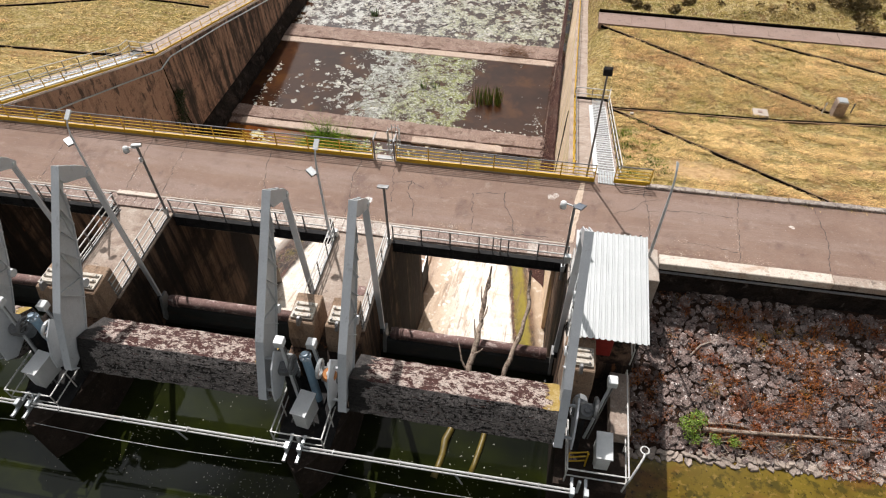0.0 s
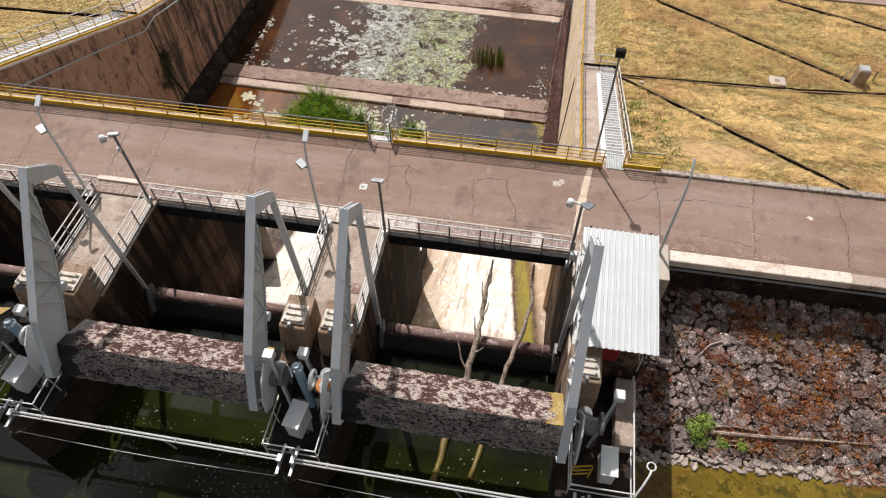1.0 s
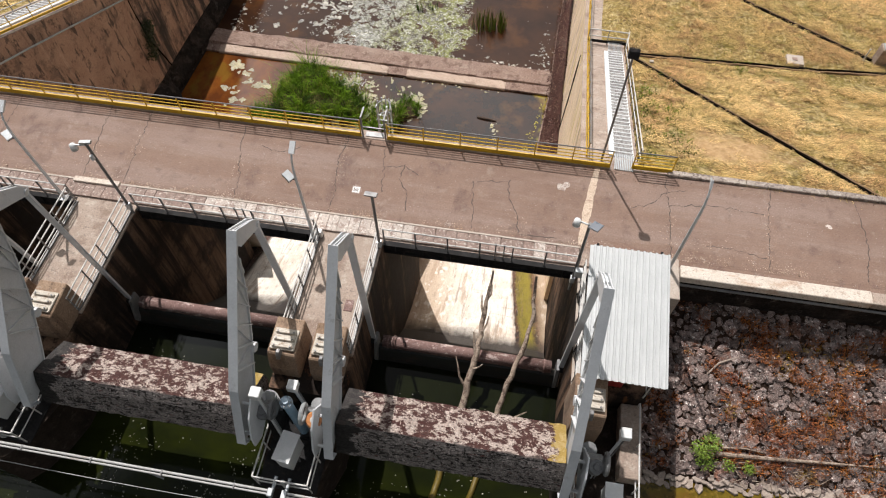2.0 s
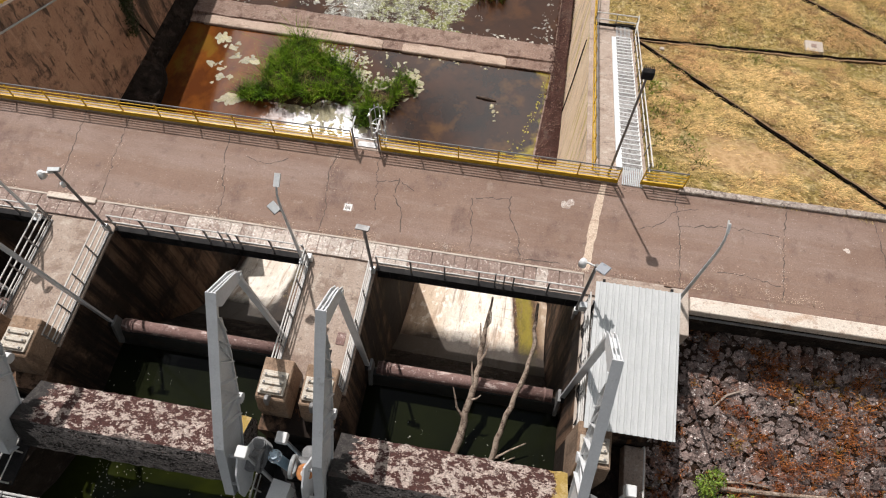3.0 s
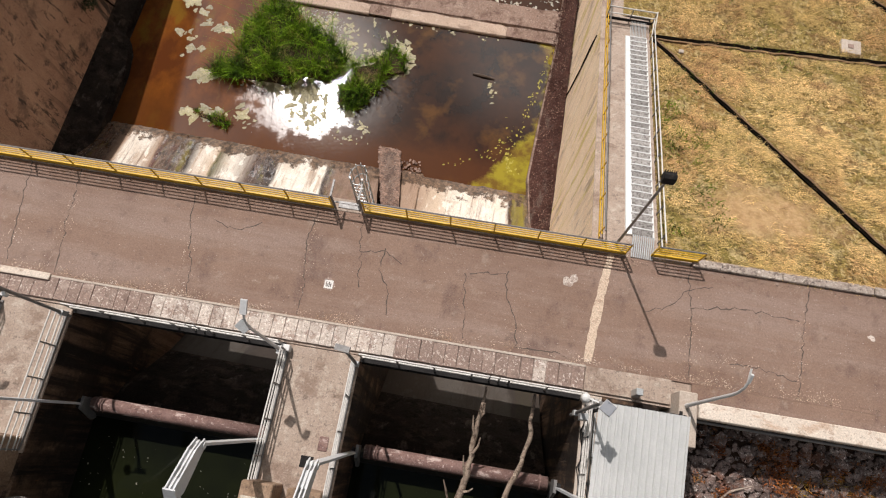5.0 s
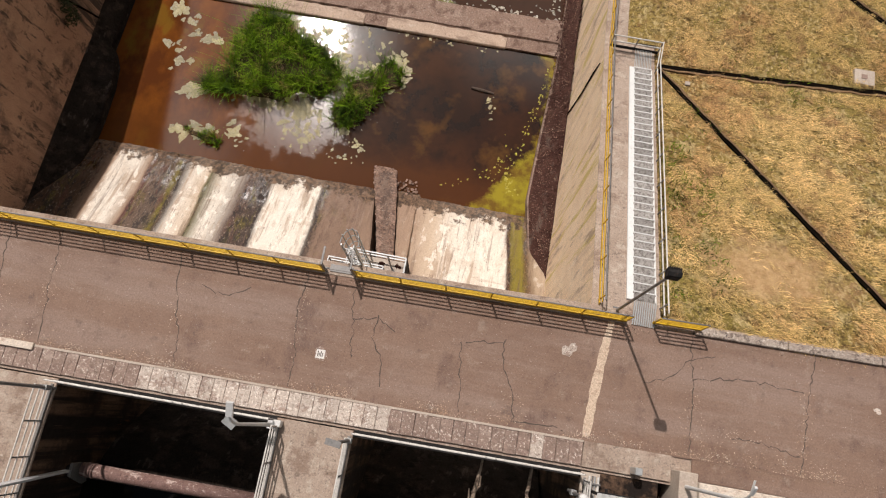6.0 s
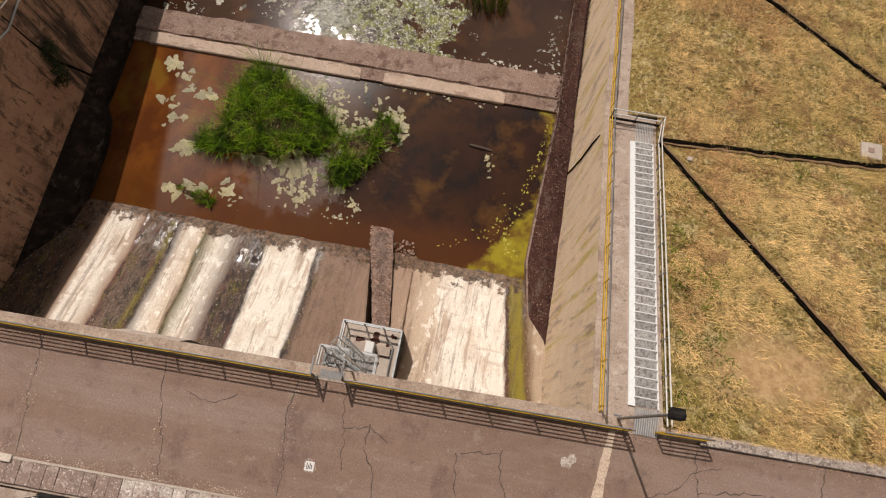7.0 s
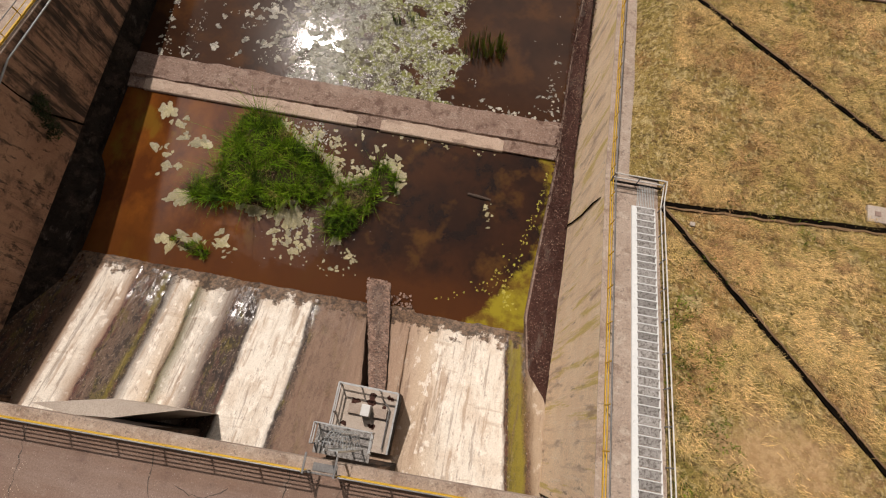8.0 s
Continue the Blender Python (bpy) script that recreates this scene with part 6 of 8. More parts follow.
def camera_pole(x, y, z0, h, label, kind):
    t = thing("camera_pole", (x, y, z0), label, "camera pole")
    part("pole", tube([(x, y, z0 - 0.6), (x, y, z0 + h)], 0.06, 10), rail_grey, t)
    part("bracket", box(x - 0.09, x + 0.09, y - 0.09, y + 0.09, z0 + 0.05, z0 + 0.4), galvanised, t)
    if kind == "lamp":
        part("lamp_head", bar((x - 0.28, y + 0.02, z0 + h + 0.02), (x + 0.22, y - 0.04, z0 + h + 0.08), 0.2, 0.07), rail_grey, t, "flat grey lamp head")
    if kind == "dome":
        part("camera_box", bar((x - 0.26, y + 0.02, z0 + h), (x + 0.2, y + 0.07, z0 + h + 0.04), 0.15, 0.1), galvanised, t, "pale camera housing")
        d = part("dome_camera", tube([(x - 0.52, y - 0.12, z0 + h - 0.28), (x - 0.52, y - 0.12, z0 + h - 0.02)], [0.15, 0.11], 12), white_box_mat, t, "white dome camera", smooth=True)
        part("arm", bar((x, y, z0 + h - 0.1), (x - 0.52, y - 0.12, z0 + h - 0.02), 0.05, 0.05), white_box_mat, d)
        part("sensor", tube([(x + 0.03, y - 0.14, z0 + h - 0.75), (x + 0.03, y - 0.14, z0 + h - 0.55)], 0.08, 10), white_box_mat, t)
    if kind == "solar":
        sp = part("solar_panel", bar((x + 0.05, y - 0.02, z0 + h + 0.02), (x + 0.35, y - 0.23, z0 + h + 0.1), 0.36, 0.02), solar_mat, t, "dark tilted solar panel")
        part("panel_frame", bar((x + 0.04, y - 0.01, z0 + h - 0.005), (x + 0.36, y - 0.24, z0 + h + 0.075), 0.39, 0.02), rail_grey, sp)
        d = part("dome_camera", tube([(x - 0.45, y + 0.1, z0 + h - 0.3), (x - 0.45, y + 0.1, z0 + h - 0.02)], [0.15, 0.12], 12), white_box_mat, t, "white dome camera", smooth=True)
        part("arm", bar((x, y, z0 + h - 0.1), (x - 0.45, y + 0.1, z0 + h - 0.03), 0.05, 0.05), white_box_mat, d)
        part("cabinet", box(x - 0.02, x + 0.26, y - 0.3, y - 0.06, z0 + 0.9, z0 + 1.3, bevel=0.01), galvanised, t, "small grey cabinet")


camera_pole(-16.95, 20.35, 0.3, 4.25, "dark pole with a white dome camera and camera housing", "dome")
camera_pole(-5.78, 20.35, 0.1, 3.6, "dark pole with a flat grey lamp head", "lamp")
camera_pole(2.35, 19.95, 0.1, 4.2, "dark pole with white dome camera and solar panel", "solar")

SQUARE[0] = False
fl = thing("floodlight_pole", (3.07, 26.98, -0.1), "tall grey pole with a black floodlight beside the stair head", "floodlight")
part("pole", tube([(3.07, 26.98, -0.1), (3.06, 26.95, 6.2)], [0.055, 0.045], 10), rail_grey, fl)
hd = part("lamp_box", prism([(26.78, 6.17), (27.06, 6.2), (27.1, 6.42), (26.96, 6.58), (26.8, 6.5)], "x", 2.85, 3.26, bevel=0.03), steel_dark, fl, "black floodlight box")
for k in range(6):
    part("fin", box(2.88 + 0.066 * k, 2.892 + 0.066 * k, 26.92, 27.11, 6.28, 6.56), steel_dark, hd)
part("foot_plate", box(2.92, 3.22, 26.83, 27.13, -0.1, -0.05), rail_grey, fl)

SQUARE[0] = True
# ---- shed beside the gates ----
shed = thing("shed", (4.15, 18, -0.02), "open machine shelter under a pale corrugated metal roof", "shelter")
bm = bmesh.new()
ribs = 13
prof = []
for k in range(ribs):
    x = 2.66 + 2.98 * k / ribs
    w = 2.98 / ribs
    prof += [(x, 0.0), (x + 0.55 * w, 0.0), (x + 0.65 * w, 0.06), (x + 0.9 * w, 0.06)]
prof.append((5.64, 0.0))
za, zb, ya, yb = 2.03, 2.62, 15.1, 20.2
lo = [bm.verts.new((x, ya, za + z)) for x, z in prof]
hi = [bm.verts.new((x, yb, zb + z)) for x, z in prof]
lo2 = [bm.verts.new((x, ya, za + z - 0.02)) for x, z in prof]
hi2 = [bm.verts.new((x, yb, zb + z - 0.02)) for x, z in prof]
for i in range(len(prof) - 1):
    bm.faces.new((lo[i], lo[i + 1], hi[i + 1], hi[i]))
    bm.faces.new((lo2[i], hi2[i], hi2[i + 1], lo2[i + 1]))
    bm.faces.new((lo[i], lo2[i], lo2[i + 1], lo[i + 1]))
    bm.faces.new((hi[i], hi[i + 1], hi2[i + 1], hi2[i]))
part("roof", bm, roof_metal, shed, "pale grey corrugated metal roof")
for x in (2.95, 5.35):
    for y, z in ((15.6, 2.0), (20.1, 2.5)):
        part("post", bar((x, y, -0.01), (x, y, z), 0.09, 0.09), steel_dark, shed)
    part("purlin", bar((x, 15.4, 1.97), (x, 20.35, 2.54), 0.08, 0.1), steel_dark, shed)
for y in (15.5, 18.0, 20.2):
    z = za + (zb - za) * (y - ya) / (yb - ya) - 0.14
    part("rafter", bar((2.75, y, z), (5.55, y, z), 0.08, 0.1), steel_dark, shed)
part("brace", bar((5.35, 15.6, 1.2), (5.35, 16.4, 2.0), 0.06, 0.06), rail_grey, shed)
solo("control_cabinet", box(3.5, 4.5, 15.75, 16.3, -0.015, 1.35, bevel=0.03), red_paint, "red painted control cabinet under the shelter roof", "cabinet")
solo("control_cabinet", box(4.7, 5.2, 17.0, 17.8, -0.015, 1.5, bevel=0.03), white_box_mat, "white control cabinet under the shelter roof", "cabinet")

# platform rail on the abutment
railing("white pipe railing round the machinery platform", [(5.22, 15.3, -1.2), (5.2, 10.75, -1.2), (3.0, 10.75, -1.2), (2.95, 12.7, -1.2)], [(0.55, 0.028, rail_white), (1.08, 0.032, rail_white)], 0.028, rail_white, 1.5, 1.08)
railing("white pipe railing at the platform's outer wall", [(5.3, 19.6, -0.02), (5.3, 15.5, -0.02)], [(0.5, 0.028, rail_white), (1.05, 0.03, rail_white)], 0.028, rail_white, 1.4, 1.05)
dv = thing("davit", (5.35, 11.2, -1.2), "white bent pipe davit reaching out over the water", "davit")
part("arm", tube([(5.1, 10.6, -1.0), (5.2, 10.65, -0.1), (5.4, 10.95, 0.3), (5.6, 11.3, 0.5), (5.65, 11.45, 0.5)], 0.04, 8), rail_white, dv)
part("ring", tube([(5.66 + 0.15 * math.cos(a), 11.6 + 0.15 * math.sin(a), 0.5) for a in [k * math.pi / 6 for k in range(13)]], 0.03, 6), rail_white, dv)

# ---- machinery on the pier noses ----
def cabinet(x, y, z, w, d, h, turn, label):
    t = thing("switch_cabinet", (x, y, z), label, "cabinet", "switch cabinets")
    part("body", box(x - w / 2, x + w / 2, y - d / 2, y + d / 2, z + 0.6, z + 0.6 + h, bevel=0.015), white_box_mat, t)
    part("lid", prism([(y - d / 2 - 0.05, z + 0.6 + h - 0.06), (y + d / 2 + 0.05, z + 0.6 + h + 0.0), (y + d / 2 + 0.05, z + 0.6 + h + 0.05), (y - d / 2 - 0.05, z + 0.6 + h - 0.01)], "x", x - w / 2 - 0.05, x + w / 2 + 0.05), white_box_mat, t, "flat white lid")
    for dx in (-1, 1):
        part("leg", bar((x + dx * w * 0.35, y, z), (x + dx * w * 0.35, y, z + 0.62), 0.06, 0.06), rail_grey, t)
    part("door", box(x - w / 2 + 0.04, x + w / 2 - 0.04, y - d / 2 - 0.015, y - d / 2 - 0.002, z + 0.66, z + 0.5 + h), white_box_mat, t)
    t.rotation_euler.z = radians(turn)


hoist_dark = surface("hoist_dark", (0.12, 0.12, 0.118), (0.19, 0.185, 0.18), 2.0, 0.55, 0.2, layers=[("n", 5.0, 0.58, 0.65, (0.05, 0.04, 0.035), 0.7)], bump=None)


def hoist(cx, z, side):
    """A wheel with a motor drum beside an arm's foot; side: +1 towards the higher x."""
    t = thing("gate_hoist", (cx, 12.4, z), "grey gate hoist with wheel, drum and rusty cover", "hoist", "hoists")
    part("stand", prism([(12.0, z), (13.0, z), (12.8, z + 1.9), (12.3, z + 1.9)], "x", cx - 0.12, cx + 0.12), steel_dark, t)
    part("drum", tube([(cx - 0.35, 12.5, z + 2.3), (cx + 0.3, 12.5, z + 2.3)], 0.3, 18), hoist_dark, t)
    part("cover", tube([(cx + 0.02, 12.25, z + 2.72), (cx + 0.05, 12.2, z + 2.9)], [0.29, 0.24], 18), rust_orange if side < 0 else hoist_dark, t, "rusty round cover" if side < 0 else "dark round cover")
    part("cover_boss", tube([(cx + 0.05, 12.2, z + 2.9), (cx + 0.06, 12.18, z + 2.96)], [0.12, 0.1], 14), rail_white if side < 0 else hoist_dark, t)
    wl = part("handwheel", tube([(cx + 0.36 * side, 12.35 + 0.33 * math.cos(a), z + 2.9 + 0.33 * math.sin(a)) for a in [k * math.pi / 9 for k in range(19)]], 0.075, 8, caps=False), galvanised if side < 0 else hoist_dark, t, "pale ring wheel" if side < 0 else "dark ring wheel")
    part("spoke", bar((cx + 0.36 * side, 12.05, z + 2.9), (cx + 0.36 * side, 12.65, z + 2.9), 0.05, 0.05), hoist_dark, wl)
    part("motor", tube([(cx - 0.1, 12.95, z + 1.0), (cx - 0.1, 12.95, z + 2.3)], 0.24, 16), hoist_dark, t, "dark grey upright motor")
    for k in range(5):
        part("motor_fin", tube([(cx - 0.1, 12.95, z + 1.25 + 0.2 * k), (cx - 0.1, 12.95, z + 1.3 + 0.2 * k)], 0.28, 16), hoist_dark, t)


blue_pale = surface("blue_pale", (0.36, 0.43, 0.48), (0.28, 0.36, 0.43), 3.0, 0.5, layers=[("n", 7.0, 0.56, 0.63, (0.5, 0.5, 0.48), 0.5)], bump=None)


def actuator(x, y, z):
    t = thing("hydraulic_cylinder", (x, y, z), "upright pale blue hydraulic cylinder with flanged top", "cylinder", "cylinders")
    part("barrel", tube([(x, y, z), (x, y - 0.05, z + 3.3)], 0.17, 18), blue_paint, t, smooth=False)
    part("flange", tube([(x, y - 0.05, z + 3.3), (x, y - 0.05, z + 3.4)], 0.22, 18), blue_pale, t)
    part("cap", tube([(x, y - 0.05, z + 3.4), (x, y - 0.05, z + 3.55)], 0.12, 14), blue_pale, t)
    for k in range(8):
        a = k * math.pi / 4
        part("bolt", tube([(x + 0.18 * math.cos(a), y - 0.05 + 0.18 * math.sin(a), z + 3.4), (x + 0.18 * math.cos(a), y - 0.05 + 0.18 * math.sin(a), z + 3.46)], 0.025, 6), rail_grey, t)
    part("foot", box(x - 0.3, x + 0.3, y - 0.3, y + 0.3, z - 0.02, z + 0.12), steel_dark, t)


def box_lamp(x, y, z, h, dx, dy):
    t = thing("box_lamp", (x, y, z), "white box lamp on a leaning grey arm", "lamp", "box lamps")
    part("arm", bar((x, y, z), (x + dx, y + dy, z + h), 0.1, 0.06), steel_grey, t)
    part("arm", bar((x + 0.14, y, z), (x + dx + 0.1, y + dy, z + h), 0.04, 0.04), rail_grey, t)
    part("lamp_box", box(x + dx - 0.17, x + dx + 0.18, y + dy - 0.18, y + dy + 0.18, z + h, z + h + 0.32, bevel=0.02), white_box_mat, t, "white square lamp box")


PLAT = -1.35
for k, mx in enumerate((-7.14, -18.32, -29.5)):
    p = thing("pier_platform", (mx, 11.4, PLAT), "dark steel grating platform on the pier nose", "platform", "platforms")
    part("deck", box(mx - 1.1, mx + 1.1, 10.35, 13.5, PLAT + 0.004, PLAT + 0.06), steel_dark, p)
    railing("white pipe railing round the pier platform", [(mx - 1.05, 12.9, PLAT + 0.06), (mx - 1.05, 10.4, PLAT + 0.06), (mx + 0.95, 10.4, PLAT + 0.06), (mx + 0.95, 12.6, PLAT + 0.06)], [(0.55, 0.026, rail_white), (1.1, 0.032, rail_white)], 0.03, rail_white, 1.3, 1.1, name="platform_railing")
    cabinet(mx + 0.0, 11.45, PLAT + 0.06, 0.55, 0.95, 1.1, -8, "white switch cabinet with an overhanging lid on the pier platform")
    hoist(mx - 0.85, PLAT + 0.06, 1)
    hoist(mx + 0.95, PLAT + 0.06, -1)
    actuator(mx + 0.05, 12.55, PLAT + 0.08)
    box_lamp(mx - 0.4, 11.9, PLAT + 0.06, 4.3, -0.28, 0.4)
    box_lamp(mx + 0.4, 12.9, PLAT + 0.06, 3.2, -0.3, 0.2)
cabinet(4.25, 11.6, -1.2, 0.5, 0.95, 1.0, 0, "white switch cabinet with an overhanging lid on the abutment platform")
hoist(3.35, -1.2, 1)
box_lamp(3.7, 12.6, -1.2, 3.0, 0.55, 0.75)
grill = thing("safety_gate", (3.3, 11.3, -1.2), "small yellow painted safety gate on the platform", "gate")
for k in range(3):
    part("bar", tube([(3.05, 11.3 + 0.05 * k, -0.7 + 0.25 * k), (3.75, 11.45 + 0.05 * k, -0.7 + 0.25 * k)], 0.03, 6), yellow_paint, grill)
for x, y in ((3.05, 11.3), (3.75, 11.45)):
    part("post", bar((x, y, -1.19), (x, y, -0.1), 0.05, 0.05), yellow_paint, grill)

# floating boom: a white double pipe from pier to pier
for xa, xb in ((-29.4, -18.5), (-18.1, -7.4), (-6.9, 3.3)):
    b = thing("boom_pipe", ((xa + xb) / 2, 10.0, -0.45), "long white double pipe across a gate bay", "pipe", "boom pipes")
    part("pipe", tube([(xa, 10.05, -0.28), (xb, 10.05, -0.28)], 0.045, 10), pipe_white, b)
    part("pipe", tube([(xa, 9.94, -0.31), (xb, 9.94, -0.31)], 0.035, 8), pipe_white, b)
    for k in range(4):
        x = xa + (xb - xa) * (k + 0.5) / 4
        part("clamp", box(x - 0.02, x + 0.02, 9.89, 10.11, -0.36, -0.225), rail_grey, b)
    part("hanger", bar(((xa * 0.42 + xb * 0.58), 9.95, -0.4), ((xa * 0.42 + xb * 0.58) + 0.25, 9.95, -1.1), 0.05, 0.05), galvanised, b)
    c = thing("cable", ((xa + xb) / 2, 9.5, -1.2), "thin sagging steel cable below the boom pipe", "cable", "cables")
    part("strand", tube([(xa + 0.2 + (xb - xa - 0.4) * k / 12, 9.55, -0.95 - 0.35 * math.sin(math.pi * k / 12)) for k in range(13)], 0.014, 5), pipe_white, c)
for mx in (-29.45, -18.3, -7.14, 3.5):
    s = thing("boom_bracket", (mx, 9.9, -0.9), "two grey square steel tubes holding the boom pipe", "bracket", "boom brackets")
    for dx in (-0.28, 0.22):
        part("tube", bar((mx + dx, 9.5, -0.5), (mx + dx, 10.6, -0.5), 0.1, 0.1), galvanised, s)
        part("end_cap", box(mx + dx - 0.065, mx + dx + 0.065, 9.47, 9.5, -0.565, -0.435), rail_grey, s)
        part("clamp", box(mx + dx - 0.09, mx + dx + 0.09, 9.86, 10.14, -0.44, -0.2, bevel=0.015), galvanised, s)
    part("upright", bar((mx, 10.45, -1.32), (mx, 10.45, -0.4), 0.1, 0.1), steel_grey, s)

# ---- dead branches hung against the footbridge ----
def branch(label, pts, radii, twigs):
    t = thing("dead_branch", pts[0], label, "branch", "dead branches")
    fine = []
    fr = []
    for i in range(len(pts) - 1):
        for k in range(5):
            f = k / 5
            fine.append(Vector(pts[i]).lerp(Vector(pts[i + 1]), f) + Vector((rng.gauss(0, 0.03), rng.gauss(0, 0.03), rng.gauss(0, 0.03))))
            fr.append(radii[i] + (radii[i + 1] - radii[i]) * f + rng.uniform(-0.012, 0.012))
    fine.append(Vector(pts[-1]))
    fr.append(radii[-1])
    part("stem", tube(fine[5:], fr[5:], 9), dead_wood, t, smooth=True)
    # this end lies on the surface, coloured as if seen through the water
    part("sunken_stem", tube(fine[:6], fr[:6], 9), sunken_wood, t, "end laid on the water, tinted to look sunken", smooth=True)
    for tw in twigs:
        part("twig", tube([Vector(q) + Vector((rng.gauss(0, 0.03), rng.gauss(0, 0.03), 0)) for q in tw], [0.05 * (1 - 0.8 * i / (len(tw) - 1)) + 0.012 for i in range(len(tw))], 6), dead_wood, t)


branch("bleached grey dead branch leaning from the water to the footbridge", [(-2.1, 11.2, -3.98), (-1.62, 14.0, -3.85), (-1.34, 15.8, -3.0), (-1.08, 17.2, -2.15), (-1.02, 18.9, -1.45), (-0.88, 20.45, -0.75)], [0.14, 0.16, 0.15, 0.12, 0.10, 0.045],
       [[(-1.36, 15.9, -2.95), (-1.62, 16.2, -2.6), (-1.8, 16.5, -2.3), (-1.95, 16.9, -2.1)], [(-1.12, 17.0, -2.2), (-1.3, 17.5, -1.85), (-1.28, 17.9, -1.6)], [(-1.2, 16.5, -2.5), (-0.95, 16.65, -2.3), (-0.8, 16.7, -2.2)], [(-1.02, 18.6, -1.5), (-1.2, 18.9, -1.25), (-1.18, 19.3, -1.0)], [(-1.05, 18.0, -1.8), (-0.85, 18.3, -1.55), (-0.82, 18.6, -1.4)], [(-1.02, 19.2, -1.3), (-0.85, 19.5, -1.1), (-0.84, 19.9, -0.9)]])
branch("bleached forked dead branch leaning against the footbridge", [(-0.6, 11.6, -3.98), (-0.1, 14.3, -3.85), (0.3, 16.0, -2.9), (0.75, 17.4, -2.1), (1.05, 18.8, -1.55), (0.98, 20.5, -0.8)], [0.11, 0.12, 0.115, 0.10, 0.09, 0.055],
       [[(0.0, 14.6, -3.7), (0.7, 15.0, -3.5), (1.3, 15.4, -3.4)], [(-0.05, 14.5, -3.75), (0.5, 14.55, -3.8), (1.0, 14.9, -3.85)]])

SQUARE[0] = False
# ---- stairs down both basin walls ----
def stair(xs, xe, rail_x, guard_x, label):
    """Steel stair on the wall's crown: a pale stringer at xs, treads to xe, railing at rail_x."""
    s = 1 if xe > xs else -1
    t = thing("stair", ((xs + xe) / 2, 27.0, -0.1), label, "stairs")
    ya, yb = 27.55, 41.0
    for x, w in ((xs + s * 0.1, 0.26), (xe, 0.06)):
        part("stringer", bar((x, ya, wall_top(ya) + 0.1), (x, yb, wall_top(yb) + 0.1), w, 0.12), stringer_mat, t, "pale painted steel stringer")
    n = 34
    for i in range(n):
        y = ya + (yb - ya) * (i + 0.5) / n
        z = wall_top(y) + 0.13
        part("tread", box(min(xs + s * 0.2, xe), max(xs + s * 0.2, xe), y - 0.16, y + 0.16, z - 0.03, z), tread_mat, t)
        part("nosing", box(min(xs + s * 0.2, xe), max(xs + s * 0.2, xe), y + 0.162, y + 0.205, z - 0.03, z + 0.012), stringer_mat, t)
    for k in range(11):
        x = xs + s * (0.2 + (abs(xe - xs) - 0.2) * (k + 0.5) / 11)
        part("head_bar", bar((x, 26.55, 0.03), (x, 27.5, 0.03), 0.045, 0.05), galvanised, t)
        part("foot_bar", bar((x, 41.05, wall_top(41.2) + 0.16), (x, 42.3, wall_top(41.9) + 0.16), 0.03, 0.05), galvanised, t)
    r = thing("stair_railing", (rail_x, 27.2, -0.1), "pale pipe handrail along the steel stair", "railing", "stair railings")
    for h in (0.55, 1.05):
        part("rail", tube([(rail_x, 27.0, h - 0.05), (rail_x, 27.5, wall_top(27.4) + h), (rail_x, 41.0, wall_top(41.0) + h), (rail_x + s * 0.12, 42.3, wall_top(41.6) + h)], 0.03, 8), rail_white, r)
    for k in range(10):
        y = 27.4 + 1.5 * k
        part("post", bar((rail_x, y, wall_top(y) - 0.02), (rail_x, y, wall_top(y) + 1.05), 0.045, 0.045), rail_grey, r)
    e = thing("end_railing", (xs, 42.4, wall_top(42.3)), "pale pipe railing closing the stair's lower landing", "railing", "end railings")
    x1, x0 = rail_x + s * 0.12, guard_x
    for h in (0.55, 1.05):
        part("rail", tube([(x0, 42.35, wall_top(42) + h), (x1, 42.35, wall_top(42) + h)], 0.035, 8), rail_white, e)
    for x in (x0, (x0 + x1) / 2, x1):
        part("post", bar((x, 42.35, wall_top(42.35) + 0.02), (x, 42.35, wall_top(42) + 1.05), 0.05, 0.05), rail_grey, e)
    part("kick_board", box(min(x0, x1), max(x0, x1), 42.28, 42.32, wall_top(42) + 0.1, wall_top(42) + 0.3), steel_dark, e)


tread_mat = surface("tread_grating", (0.24, 0.22, 0.20), (0.34, 0.32, 0.30), 3.0, 0.7, 0.0, layers=[("n", 9.0, 0.5, 0.56, (0.07, 0.055, 0.045), 0.7), ("n", (3, 9, 3), 0.58, 0.64, (0.38, 0.36, 0.34), 0.6)], rand=0.25, bump=None)
stringer_mat = surface("stringer", (0.60, 0.61, 0.60), (0.68, 0.68, 0.66), 2.0, 0.5, 0.0, layers=[("n", 5.0, 0.6, 0.66, (0.4, 0.37, 0.33), 0.5)], bump=None, grain=0.05)
stair(3.46, 4.56, 4.74, 2.36, "galvanised steel stair running down the basin wall's crown")
stair(-32.2, -33.3, -33.45, -31.55, "galvanised steel stair running down the basin wall's crown")


def wall_guard(x, y1, label, s):
    t = thing("wall_railing", (x, 27.2, -0.1), label, "railing")
    ys = [27.1, 42.5, y1]
    for a, b in zip(ys, ys[1:]):
        part("base_beam", bar((x, a, wall_top(a) + 0.2), (x, b, wall_top(b) + 0.2), 0.035 if s > 0 else 0.09, 0.14), yellow_paint, t, "yellow bottom beam")
        part("rail", tube([(x + s * 0.02, a, wall_top(a) + 0.6), (x + s * 0.02, b, wall_top(b) + 0.6)], 0.026, 6), yellow_paint, t)
        part("rail", tube([(x + s * 0.05, a, wall_top(a) + 1.05), (x + s * 0.05, b, wall_top(b) + 1.05)], 0.03, 6), rail_grey, t, "dark top rail")
    y = 27.3
    while y < y1:
        part("post", bar((x, y, wall_top(y) + 0.04), (x + s * 0.04, y, wall_top(y) + 1.05), 0.045, 0.045), yellow_paint, t)
        y += 1.75


